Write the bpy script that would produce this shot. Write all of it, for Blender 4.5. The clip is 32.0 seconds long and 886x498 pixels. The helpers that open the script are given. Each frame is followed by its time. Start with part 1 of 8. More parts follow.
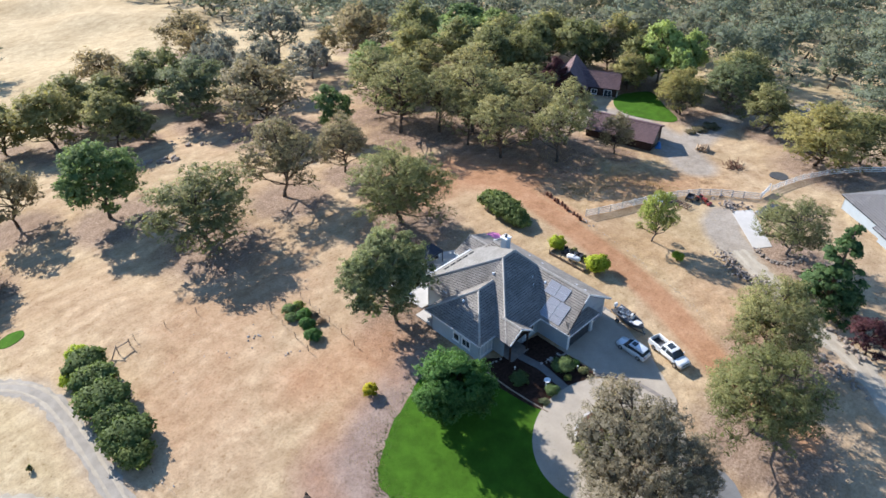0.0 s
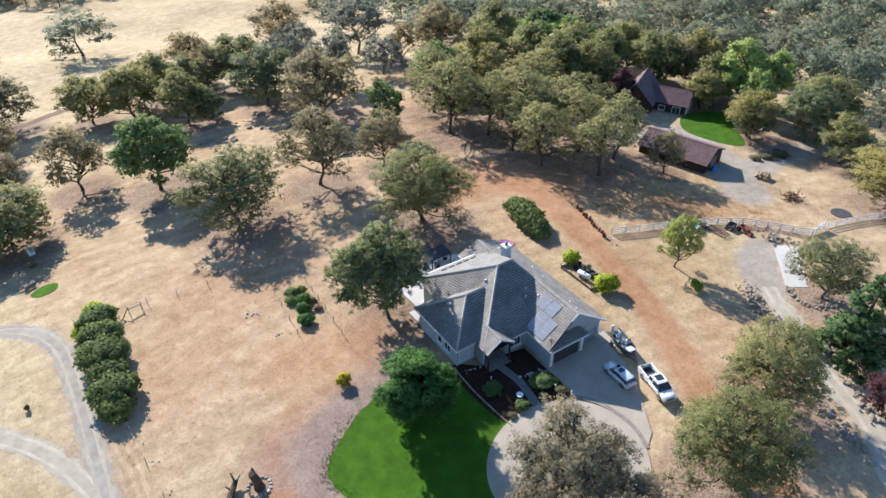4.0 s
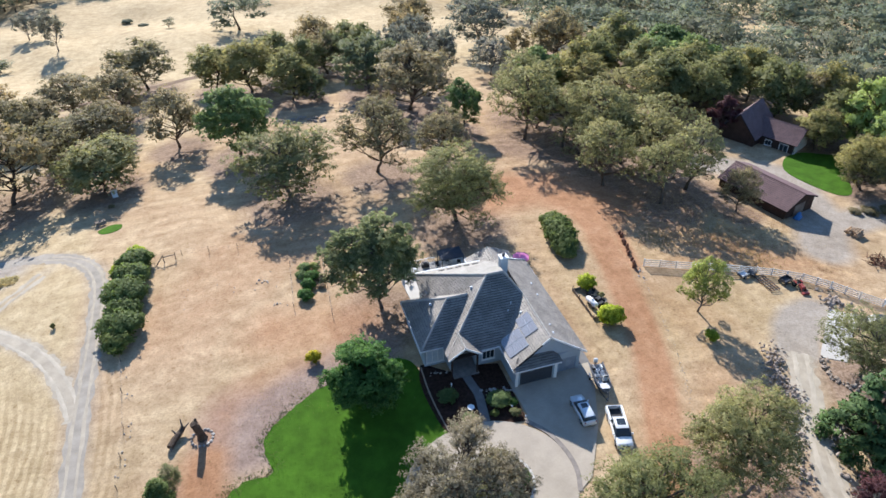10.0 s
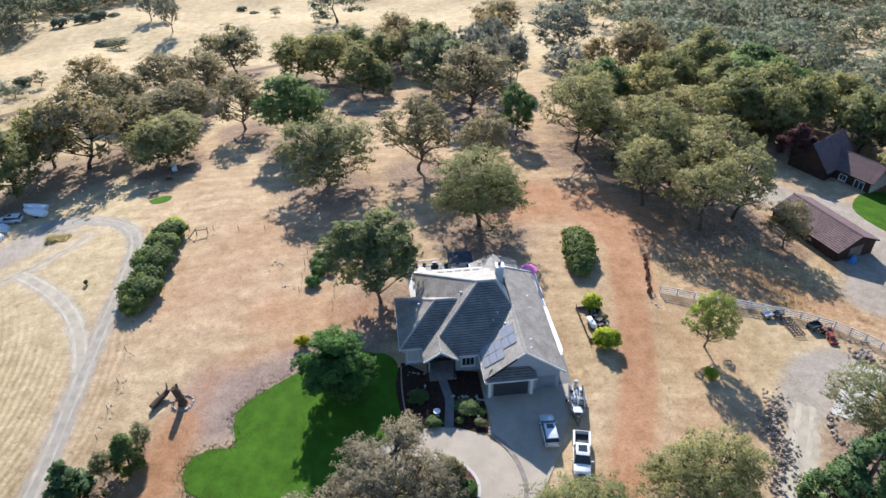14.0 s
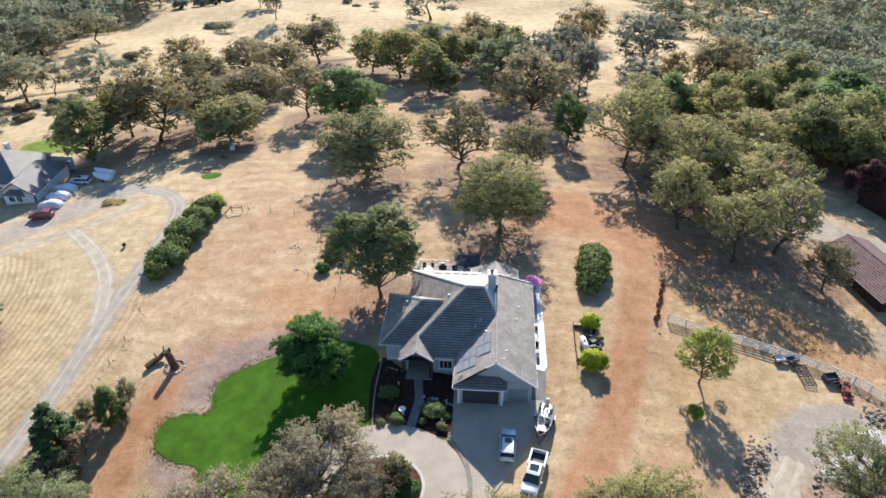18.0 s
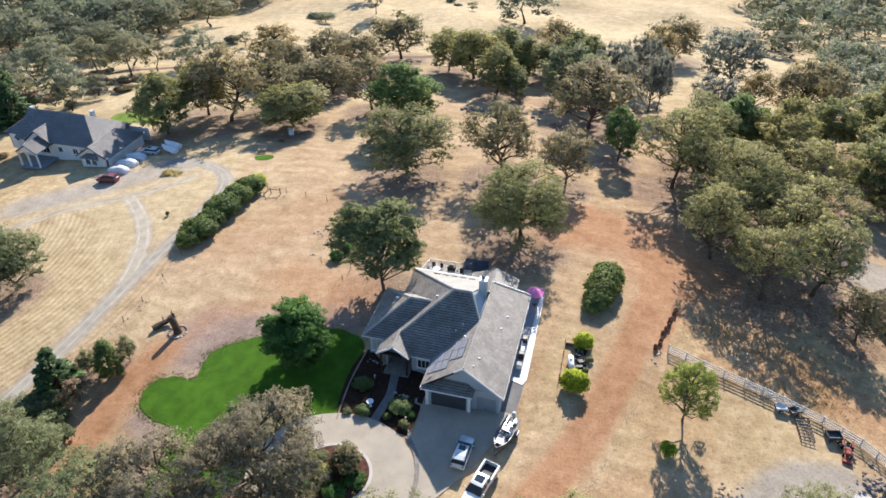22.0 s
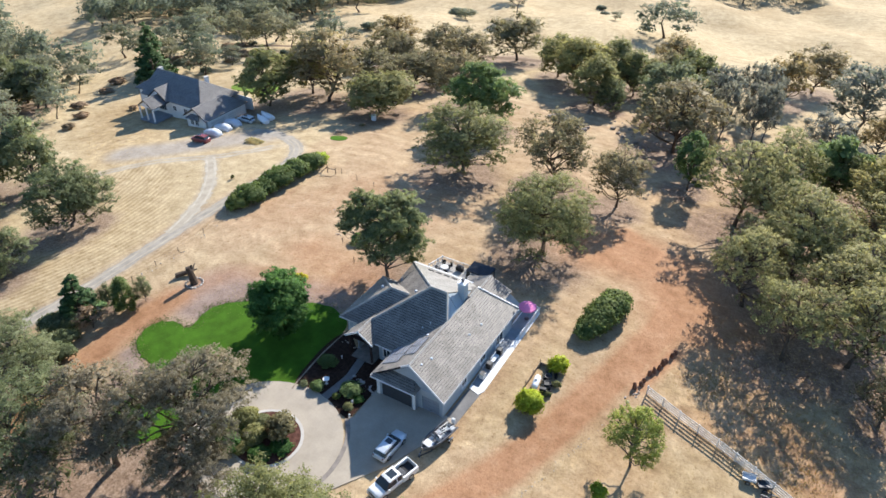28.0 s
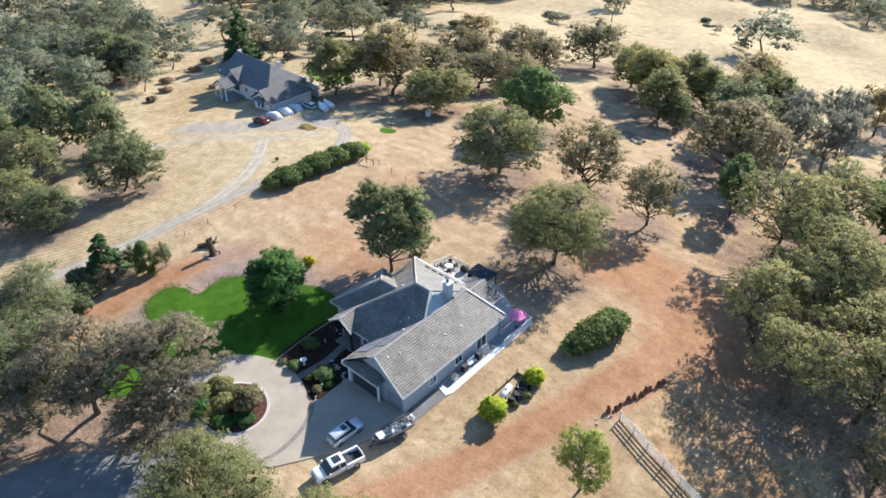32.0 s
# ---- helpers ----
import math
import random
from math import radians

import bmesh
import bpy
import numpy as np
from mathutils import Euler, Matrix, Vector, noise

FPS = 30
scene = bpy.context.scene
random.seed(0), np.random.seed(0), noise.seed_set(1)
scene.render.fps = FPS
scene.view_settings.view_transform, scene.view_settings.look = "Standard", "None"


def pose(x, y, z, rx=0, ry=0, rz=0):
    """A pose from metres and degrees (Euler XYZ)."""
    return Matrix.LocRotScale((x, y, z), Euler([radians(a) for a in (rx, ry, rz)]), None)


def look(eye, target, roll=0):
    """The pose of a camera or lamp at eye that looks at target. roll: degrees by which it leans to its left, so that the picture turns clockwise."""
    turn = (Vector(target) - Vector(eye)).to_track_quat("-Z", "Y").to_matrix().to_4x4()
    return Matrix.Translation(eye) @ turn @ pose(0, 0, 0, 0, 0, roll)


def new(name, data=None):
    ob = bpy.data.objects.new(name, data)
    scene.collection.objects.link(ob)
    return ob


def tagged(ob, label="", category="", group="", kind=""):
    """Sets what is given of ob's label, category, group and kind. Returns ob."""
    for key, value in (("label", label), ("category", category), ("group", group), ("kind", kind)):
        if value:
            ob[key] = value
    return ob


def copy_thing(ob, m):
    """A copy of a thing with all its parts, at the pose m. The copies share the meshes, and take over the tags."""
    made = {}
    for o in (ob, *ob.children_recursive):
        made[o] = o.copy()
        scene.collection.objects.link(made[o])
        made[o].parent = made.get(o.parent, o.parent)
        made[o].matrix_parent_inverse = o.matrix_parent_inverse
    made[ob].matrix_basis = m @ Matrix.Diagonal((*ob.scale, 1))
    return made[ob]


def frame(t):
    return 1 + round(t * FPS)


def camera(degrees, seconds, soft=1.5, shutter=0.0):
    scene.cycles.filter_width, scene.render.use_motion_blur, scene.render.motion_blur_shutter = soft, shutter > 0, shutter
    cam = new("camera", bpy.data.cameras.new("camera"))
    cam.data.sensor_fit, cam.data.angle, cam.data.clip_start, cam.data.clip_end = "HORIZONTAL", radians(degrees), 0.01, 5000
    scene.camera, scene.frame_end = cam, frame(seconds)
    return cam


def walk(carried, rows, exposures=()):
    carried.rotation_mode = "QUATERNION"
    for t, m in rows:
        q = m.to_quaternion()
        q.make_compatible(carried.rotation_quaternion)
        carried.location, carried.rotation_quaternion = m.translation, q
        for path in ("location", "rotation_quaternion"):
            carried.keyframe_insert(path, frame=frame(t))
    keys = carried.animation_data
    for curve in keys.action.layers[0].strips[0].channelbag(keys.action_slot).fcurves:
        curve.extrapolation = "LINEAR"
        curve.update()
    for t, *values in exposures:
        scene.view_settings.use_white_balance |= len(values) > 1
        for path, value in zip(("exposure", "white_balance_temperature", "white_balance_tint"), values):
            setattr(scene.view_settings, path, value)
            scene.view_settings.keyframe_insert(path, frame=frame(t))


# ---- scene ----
cam = camera(64.4, 32.0, soft=1.62)
METRES, EYE, TILT, LEAN, TURN = 120.0, 67.0, -36.7, 0.25, -44.4
OX, OY = -63.03, -36.64
ROWS = [
    (0.0, 0.0, 0.0, 0.0, 0.0, 0.0, -0.0),
    (0.5, 0.0159, 0.0005, -0.0, 1.09, 0.03, -0.79),
    (1.0, 0.0316, 0.0012, -0.0002, 2.17, 0.04, -1.56),
    (1.5, 0.047, 0.0022, 0.0001, 3.26, 0.02, -2.36),
    (2.0, 0.0629, 0.0034, 0.0004, 4.36, 0.0, -3.13),
    (2.5, 0.0785, 0.005, 0.0012, 5.42, -0.03, -3.9),
    (3.0, 0.0942, 0.0067, 0.0026, 6.55, -0.11, -4.68),
    (3.5, 0.1097, 0.0089, 0.0038, 7.63, -0.17, -5.44),
    (5.5, 0.172, 0.0213, 0.0115, 12.12, -0.64, -8.66),
    (6.0, 0.1873, 0.025, 0.0139, 13.23, -0.8, -9.48),
    (6.5, 0.2026, 0.0288, 0.0165, 14.35, -0.97, -10.28),
    (7.0, 0.2174, 0.033, 0.0193, 15.46, -1.16, -11.08),
    (7.5, 0.2321, 0.0377, 0.0221, 16.57, -1.36, -11.85),
    (8.0, 0.2466, 0.0424, 0.0254, 17.73, -1.6, -12.62),
    (8.5, 0.261, 0.0474, 0.0288, 18.87, -1.84, -13.33),
    (9.0, 0.2755, 0.0527, 0.0321, 20.08, -2.11, -14.06),
    (9.5, 0.2896, 0.0583, 0.0356, 21.24, -2.37, -14.78),
    (10.0, 0.3027, 0.0637, 0.0391, 22.33, -2.65, -15.45),
    (10.5, 0.3166, 0.0696, 0.0433, 23.51, -2.95, -16.16),
    (11.0, 0.3301, 0.0758, 0.0477, 24.72, -3.26, -16.92),
    (11.5, 0.3438, 0.0822, 0.0527, 25.94, -3.62, -17.61),
    (12.0, 0.3573, 0.0891, 0.0571, 27.16, -3.94, -18.34),
    (12.5, 0.3702, 0.0957, 0.0624, 28.38, -4.33, -19.04),
    (13.0, 0.3831, 0.1027, 0.0678, 29.6, -4.72, -19.73),
    (13.5, 0.3957, 0.1101, 0.0732, 30.86, -5.14, -20.46),
    (14.0, 0.4083, 0.1179, 0.0789, 32.11, -5.58, -21.14),
    (14.5, 0.4205, 0.1257, 0.0847, 33.38, -6.04, -21.84),
    (16.5, 0.4665, 0.1573, 0.1093, 38.43, -7.99, -24.53),
    (17.0, 0.4775, 0.1661, 0.1159, 39.74, -8.54, -25.15),
    (17.5, 0.4884, 0.1753, 0.1226, 41.08, -9.1, -25.76),
    (18.0, 0.4987, 0.1846, 0.1295, 42.39, -9.67, -26.35),
    (18.5, 0.509, 0.1938, 0.1362, 43.77, -10.28, -26.97),
    (19.0, 0.5188, 0.2034, 0.1435, 45.14, -10.9, -27.53),
    (19.5, 0.5285, 0.2132, 0.1507, 46.56, -11.56, -28.11),
    (20.0, 0.5378, 0.2232, 0.1581, 47.96, -12.21, -28.66),
    (20.5, 0.5469, 0.2333, 0.1658, 49.35, -12.86, -29.18),
    (21.0, 0.5559, 0.2438, 0.1732, 50.79, -13.55, -29.76),
    (21.5, 0.5644, 0.2542, 0.1812, 52.21, -14.26, -30.27),
    (22.0, 0.5727, 0.2649, 0.1892, 53.71, -15.0, -30.81),
    (22.5, 0.5806, 0.2757, 0.1971, 55.12, -15.73, -31.3),
    (23.0, 0.5884, 0.287, 0.2051, 56.62, -16.5, -31.77),
    (23.5, 0.5958, 0.2983, 0.2133, 58.13, -17.3, -32.22),
    (24.0, 0.6028, 0.3096, 0.2212, 59.61, -18.09, -32.65),
    (24.5, 0.6095, 0.3209, 0.2294, 61.12, -18.9, -33.07),
    (25.0, 0.6158, 0.3324, 0.2378, 62.63, -19.72, -33.44),
    (25.5, 0.6217, 0.344, 0.2462, 64.13, -20.53, -33.79),
    (27.5, 0.6431, 0.3911, 0.2809, 70.29, -23.98, -35.08),
    (28.0, 0.6475, 0.403, 0.2897, 71.86, -24.88, -35.34),
    (28.5, 0.6515, 0.415, 0.2987, 73.46, -25.82, -35.6),
    (29.0, 0.6551, 0.4272, 0.3077, 75.09, -26.76, -35.83),
    (29.5, 0.6585, 0.4396, 0.3168, 76.71, -27.71, -36.03),
    (30.0, 0.6615, 0.4518, 0.3259, 78.32, -28.67, -36.22),
    (30.5, 0.6642, 0.4642, 0.3351, 79.86, -29.59, -36.38),
    (31.0, 0.6665, 0.4768, 0.3442, 81.48, -30.54, -36.52),
    (31.5, 0.6684, 0.4893, 0.3533, 83.12, -31.5, -36.66),
    (32.0, 0.6699, 0.5019, 0.3623, 84.72, -32.45, -36.76),
]
walk(cam, [(t, pose(OX, OY, EYE, TILT, LEAN, TURN) @ pose(METRES * x, METRES * y, METRES * z, 90 + pitch, roll, yaw)) for t, x, y, z, yaw, pitch, roll in ROWS], [(0.0, 0.93, 6150, 10), (13.0, 0.89, 6150, 10), (18.0, 0.90, 6500, 10), (25.0, 0.92, 6550, 10), (29.0, 0.96, 6350, 8), (32.0, 0.98, 6300, 8)])

# ---- world, sun ----
SUN_EL, SUN_AZ = 30.0, -0.5
world = bpy.data.worlds.new("world")
scene.world = world
world.use_nodes = True
wn = world.node_tree.nodes
sky = wn.new("ShaderNodeTexSky")
sky.sky_type = "NISHITA"
sky.sun_disc = False
sky.sun_elevation, sky.sun_rotation = radians(SUN_EL), radians(SUN_AZ)
sky.air_density, sky.dust_density, sky.ozone_density = 1.1, 0.1, 5.5
wn["Background"].inputs["Strength"].default_value = 0.116
world.node_tree.links.new(sky.outputs["Color"], wn["Background"].inputs["Color"])
sun_data = bpy.data.lights.new("sun", "SUN")
sun_data.energy, sun_data.angle, sun_data.color = 5.0, radians(0.6), (1.0, 0.938, 0.868)
sun = new("sun", sun_data)
sun.matrix_world = look((200 * math.sin(radians(SUN_AZ)) * math.cos(radians(SUN_EL)), 200 * math.cos(radians(SUN_AZ)) * math.cos(radians(SUN_EL)), 200 * math.sin(radians(SUN_EL))), (0, 0, 0))

# ---- materials ----
def nodes_of(name, rough=0.85, spec=0.3, metal=0.0):
    m = bpy.data.materials.new(name)
    m.use_nodes = True
    nt = m.node_tree
    b = nt.nodes["Principled BSDF"]
    b.inputs["Roughness"].default_value = rough
    b.inputs["Specular IOR Level"].default_value = spec
    b.inputs["Metallic"].default_value = metal
    return m, nt, b


def texco(nt, kind="Object"):
    return nt.nodes.new("ShaderNodeTexCoord").outputs[kind]


def noise_tex(nt, vec, scale, detail=4.0, rough=0.6):
    n = nt.nodes.new("ShaderNodeTexNoise")
    n.inputs["Scale"].default_value, n.inputs["Detail"].default_value, n.inputs["Roughness"].default_value = scale, detail, rough
    nt.links.new(vec, n.inputs["Vector"])
    return n.outputs["Fac"]


def ramp(nt, fac, stops):
    r = nt.nodes.new("ShaderNodeValToRGB")
    e = r.color_ramp.elements
    while len(e) < len(stops):
        e.new(0.5)
    for el, (p, c) in zip(e, stops):
        el.position, el.color = p, (*c, 1)
    nt.links.new(fac, r.inputs["Fac"])
    return r.outputs["Color"]


def mixc(nt, fac, a, b, kind="MIX"):
    m = nt.nodes.new("ShaderNodeMix")
    m.data_type, m.blend_type = "RGBA", kind
    for sock, v in ((m.inputs[0], fac), (m.inputs[6], a), (m.inputs[7], b)):
        if isinstance(v, (int, float)):
            sock.default_value = v
        elif isinstance(v, tuple):
            sock.default_value = (*v, 1)
        else:
            nt.links.new(v, sock)
    return m.outputs[2]


def bump(nt, b, fac, strength, dist):
    n = nt.nodes.new("ShaderNodeBump")
    n.inputs["Strength"].default_value, n.inputs["Distance"].default_value = strength, dist
    nt.links.new(fac, n.inputs["Height"])
    nt.links.new(n.outputs["Normal"], b.inputs["Normal"])


def plain(name, c, rough=0.7, spec=0.3, metal=0.0, var=0.12, scale=3.0, relief=0.15):
    """A painted or natural surface with two scales of unevenness."""
    m, nt, b = nodes_of(name, rough, spec, metal)
    v = texco(nt)
    n1, n2 = noise_tex(nt, v, scale * 0.35, 3), noise_tex(nt, v, scale * 6, 4)
    lo, hi = tuple(x * (1 - var) for x in c), tuple(min(1, x * (1 + var)) for x in c)
    c1 = ramp(nt, n1, [(0.3, lo), (0.7, hi)])
    c2 = ramp(nt, n2, [(0.3, (1 - var * 0.8,) * 3), (0.7, (1, 1, 1))])
    nt.links.new(mixc(nt, 1.0, c1, c2, "MULTIPLY"), b.inputs["Base Color"])
    if relief:
        bump(nt, b, n2, relief, 0.03)
    return m


def islands(name, cols, rough=0.85, spec=0.25, fine=8.0, relief=0.3, per_object=False, stain=0.82):
    """Pieces that each take one of a range of colours, with fine grain on top."""
    m, nt, b = nodes_of(name, rough, spec)
    if per_object:
        r = nt.nodes.new("ShaderNodeObjectInfo").outputs["Random"]
    else:
        r = nt.nodes.new("ShaderNodeNewGeometry").outputs["Random Per Island"]
    k = len(cols) - 1
    c1 = ramp(nt, r, [(i / k, c) for i, c in enumerate(cols)])
    v = texco(nt)
    n = noise_tex(nt, v, fine, 5)
    n2 = noise_tex(nt, v, 0.5, 3)
    c2 = ramp(nt, n, [(0.25, (0.72,) * 3), (0.75, (1.0,) * 3)])
    c3 = ramp(nt, n2, [(0.34, (stain, stain * 0.985, stain * 0.97)), (0.6, (1.0,) * 3)])
    nt.links.new(mixc(nt, 1.0, mixc(nt, 1.0, c1, c2, "MULTIPLY"), c3, "MULTIPLY"), b.inputs["Base Color"])
    bump(nt, b, n, relief, 0.03)
    return m


def foliage(name, cols, leak=0.50, rough=0.7, tint=0.25):
    """Leaves: colour by leaf and by tree, part of the light passes through."""
    m = bpy.data.materials.new(name)
    m.use_nodes = True
    nt = m.node_tree
    b = nt.nodes["Principled BSDF"]
    b.inputs["Roughness"].default_value, b.inputs["Specular IOR Level"].default_value = rough, 0.25
    r = nt.nodes.new("ShaderNodeNewGeometry").outputs["Random Per Island"]
    k = len(cols) - 1
    c1 = ramp(nt, r, [(i / k, c) for i, c in enumerate(cols)])
    o = nt.nodes.new("ShaderNodeObjectInfo").outputs["Random"]
    c2 = ramp(nt, o, [(0.0, (1 - tint, 1 - tint * 0.8, 1 - tint)), (0.5, (1, 1, 1)), (1.0, (1 + tint * 0.6, 1 + tint * 0.2, 1 - tint * 0.4))])
    n = noise_tex(nt, texco(nt), 0.45, 3)
    c3 = ramp(nt, n, [(0.3, (0.74, 0.77, 0.74)), (0.7, (1.14, 1.12, 1.06))])
    n4 = noise_tex(nt, texco(nt), 0.09, 2)
    c3 = mixc(nt, 1.0, c3, ramp(nt, n4, [(0.35, (0.80, 0.83, 0.82)), (0.65, (1.14, 1.11, 1.02))]), "MULTIPLY")
    col = mixc(nt, 1.0, mixc(nt, 1.0, c1, c2, "MULTIPLY"), c3, "MULTIPLY")
    nt.links.new(col, b.inputs["Base Color"])
    t = nt.nodes.new("ShaderNodeBsdfTranslucent")
    nt.links.new(mixc(nt, 1.0, col, (1.06, 1.08, 0.95), "MULTIPLY"), t.inputs["Color"])
    mix = nt.nodes.new("ShaderNodeMixShader")
    mix.inputs[0].default_value = leak
    nt.links.new(b.outputs[0], mix.inputs[1])
    nt.links.new(t.outputs[0], mix.inputs[2])
    nt.links.new(mix.outputs[0], nt.nodes["Material Output"].inputs["Surface"])
    return m


M = {}
M["oak"] = foliage("oak_leaves", [(0.204, 0.206, 0.088), (0.330, 0.318, 0.144), (0.476, 0.440, 0.222)])
# oak leaves lifted in colour, standing in for haze over the woods
M["woodsoak"] = foliage("haze_pale_oak_leaves", [(0.236, 0.230, 0.106), (0.374, 0.350, 0.170), (0.520, 0.470, 0.252)])
M["oakb"] = foliage("dry_oak_leaves", [(0.216, 0.184, 0.110), (0.350, 0.286, 0.174), (0.495, 0.405, 0.268)])
M["oakg"] = foliage("blue_oak_leaves", [(0.150, 0.172, 0.090), (0.240, 0.262, 0.145), (0.350, 0.364, 0.218)])
M["green"] = foliage("green_leaves", [(0.055, 0.138, 0.036), (0.108, 0.225, 0.060), (0.186, 0.331, 0.104)])
M["hedge"] = foliage("hedge_leaves", [(0.115, 0.162, 0.052), (0.190, 0.252, 0.086), (0.300, 0.350, 0.138)])
M["fresh"] = foliage("fresh_green_leaves", [(0.140, 0.205, 0.080), (0.220, 0.302, 0.124), (0.325, 0.406, 0.180)])
M["lime"] = foliage("lime_leaves", [(0.285, 0.322, 0.078), (0.405, 0.440, 0.118), (0.520, 0.545, 0.172)], 0.42)
M["brightlime"] = foliage("bright_lime_leaves", [(0.300, 0.400, 0.030), (0.430, 0.520, 0.050), (0.560, 0.620, 0.100)], 0.42)
M["poplar"] = foliage("pale_green_leaves", [(0.260, 0.350, 0.112), (0.390, 0.485, 0.170), (0.520, 0.590, 0.250)], 0.4)
M["yellow"] = foliage("yellow_leaves", [(0.560, 0.450, 0.025), (0.720, 0.580, 0.035), (0.820, 0.680, 0.080)], 0.4)
M["pine"] = foliage("grey_pine_needles", [(0.215, 0.212, 0.195), (0.300, 0.295, 0.274), (0.400, 0.390, 0.365)])
M["conifer"] = foliage("conifer_needles", [(0.040, 0.085, 0.032), (0.068, 0.130, 0.045), (0.115, 0.180, 0.067)], 0.2)
# distance haze is put into these two: greyer and bluer than near oaks
M["far"] = foliage("hazy_far_oak_leaves", [(0.172, 0.178, 0.132), (0.225, 0.228, 0.170), (0.290, 0.288, 0.215)])
M["farg"] = foliage("hazy_far_grey_leaves", [(0.180, 0.205, 0.158), (0.232, 0.258, 0.200), (0.295, 0.318, 0.250)])
M["oakp"] = foliage("greyish_oak_leaves", [(0.204, 0.172, 0.124), (0.312, 0.262, 0.194), (0.432, 0.365, 0.284)])
M["tall"] = foliage("live_oak_leaves", [(0.143, 0.179, 0.089), (0.230, 0.269, 0.143), (0.358, 0.384, 0.225)])
M["purple"] = foliage("purple_leaves", [(0.072, 0.030, 0.040), (0.120, 0.048, 0.066), (0.175, 0.080, 0.098)])
M["drygrass"] = foliage("dry_grass_blades", [(0.360, 0.260, 0.130), (0.460, 0.340, 0.180), (0.540, 0.420, 0.240)])
M["palestraw"] = foliage("cut_straw", [(0.560, 0.440, 0.210), (0.660, 0.540, 0.290), (0.740, 0.620, 0.360)])
M["lawnblade"] = foliage("lawn_blades", [(0.042, 0.112, 0.009), (0.062, 0.148, 0.013), (0.090, 0.182, 0.022)])
M["brownshrub"] = foliage("dry_shrub_twigs", [(0.248, 0.168, 0.113), (0.360, 0.248, 0.168), (0.450, 0.315, 0.225)], 0.2)
M["bark"] = plain("bark", (0.12, 0.09, 0.068), 0.95, 0.1, var=0.35, scale=4, relief=0.6)
M["barkgrey"] = plain("grey_bark", (0.15, 0.13, 0.115), 0.95, 0.1, var=0.3, scale=4, relief=0.6)
M["tile"] = islands("concrete_roof_tile", [(0.250, 0.224, 0.196), (0.285, 0.254, 0.220), (0.330, 0.292, 0.250), (0.262, 0.236, 0.206)], 0.6, 0.45, stain=0.7)
# house tile made paler: sun glint on the back slope put into the colour
M["sunlit_tile"] = islands("sun_glint_roof_tile", [(0.310, 0.285, 0.248), (0.345, 0.320, 0.280), (0.385, 0.358, 0.312)], 0.6, 0.4)
M["underlay"] = plain("dark_roof_underlay", (0.035, 0.035, 0.038), 0.95, 0.1, var=0.2)
M["tileblue"] = islands("slate_grey_roof_tile", [(0.212, 0.203, 0.198), (0.250, 0.238, 0.230), (0.295, 0.278, 0.262)], 0.5, 0.5)
M["tilered"] = islands("brown_red_roof_tile", [(0.185, 0.115, 0.115), (0.215, 0.137, 0.136), (0.245, 0.158, 0.156)], 0.75, 0.3)
M["cap"] = plain("ridge_cap_tile", (0.40, 0.37, 0.33), 0.7, 0.35, var=0.15)
M["stucco"] = plain("pale_blue_grey_stucco", (0.38, 0.43, 0.465), 0.9, 0.2, var=0.06, scale=2)
M["white"] = plain("white_paint", (0.80, 0.80, 0.79), 0.6, 0.4, var=0.06, scale=2)
M["darkdoor"] = plain("dark_slate_garage_door", (0.055, 0.060, 0.070), 0.6, 0.4, var=0.08, scale=2)
M["garagedoor"] = plain("grey_garage_door", (0.26, 0.29, 0.33), 0.6, 0.4, var=0.08, scale=2)
M["darkwood"] = plain("dark_brown_wood_siding", (0.060, 0.036, 0.027), 0.85, 0.2, var=0.3, scale=3)
M["wood"] = plain("weathered_wood", (0.24, 0.19, 0.145), 0.9, 0.2, var=0.3, scale=4, relief=0.4)
M["palewood"] = plain("weathered_edging_board", (0.34, 0.27, 0.20), 0.9, 0.2, var=0.25, scale=4, relief=0.3)
M["redwood"] = plain("red_brown_wood", (0.17, 0.085, 0.055), 0.9, 0.2, var=0.3, scale=4, relief=0.4)
M["cutwood"] = plain("fresh_cut_timber", (0.42, 0.30, 0.19), 0.9, 0.2, var=0.3, scale=4, relief=0.4)
M["greywood"] = plain("pale_weathered_fence_wood", (0.78, 0.74, 0.68), 0.9, 0.2, var=0.15, scale=4, relief=0.3)
M["rust"] = plain("rusty_steel", (0.16, 0.07, 0.04), 0.9, 0.3, var=0.35, scale=6)
M["black"] = plain("black_plastic", (0.018, 0.018, 0.02), 0.55, 0.4, var=0.2)
M["darkmetal"] = plain("dark_grey_metal", (0.09, 0.09, 0.095), 0.5, 0.5, 0.3, var=0.2)
M["steel"] = plain("galvanised_steel", (0.48, 0.49, 0.50), 0.35, 0.5, 0.9, var=0.15)
M["tyre"] = plain("tyre_rubber", (0.022, 0.022, 0.023), 0.9, 0.2, var=0.2)
M["stone"] = islands("field_stone", [(0.260, 0.214, 0.176), (0.350, 0.296, 0.246), (0.460, 0.400, 0.340), (0.290, 0.230, 0.186)], 0.95, 0.2, fine=5, relief=0.7)
M["palestone"] = islands("pale_stone", [(0.50, 0.46, 0.41), (0.58, 0.54, 0.49), (0.42, 0.38, 0.34)], 0.95, 0.2, fine=5, relief=0.6)
M["mulch"] = plain("bark_mulch", (0.050, 0.028, 0.020), 0.98, 0.1, var=0.45, scale=7, relief=0.9)
M["redmulch"] = plain("red_bark_mulch", (0.13, 0.062, 0.048), 0.98, 0.1, var=0.4, scale=7, relief=0.9)
M["bluepave"] = plain("blue_grey_paving", (0.27, 0.29, 0.32), 0.85, 0.25, var=0.15, scale=2)
M["pink"] = plain("magenta_canvas", (0.80, 0.24, 0.46), 0.8, 0.2, var=0.08)
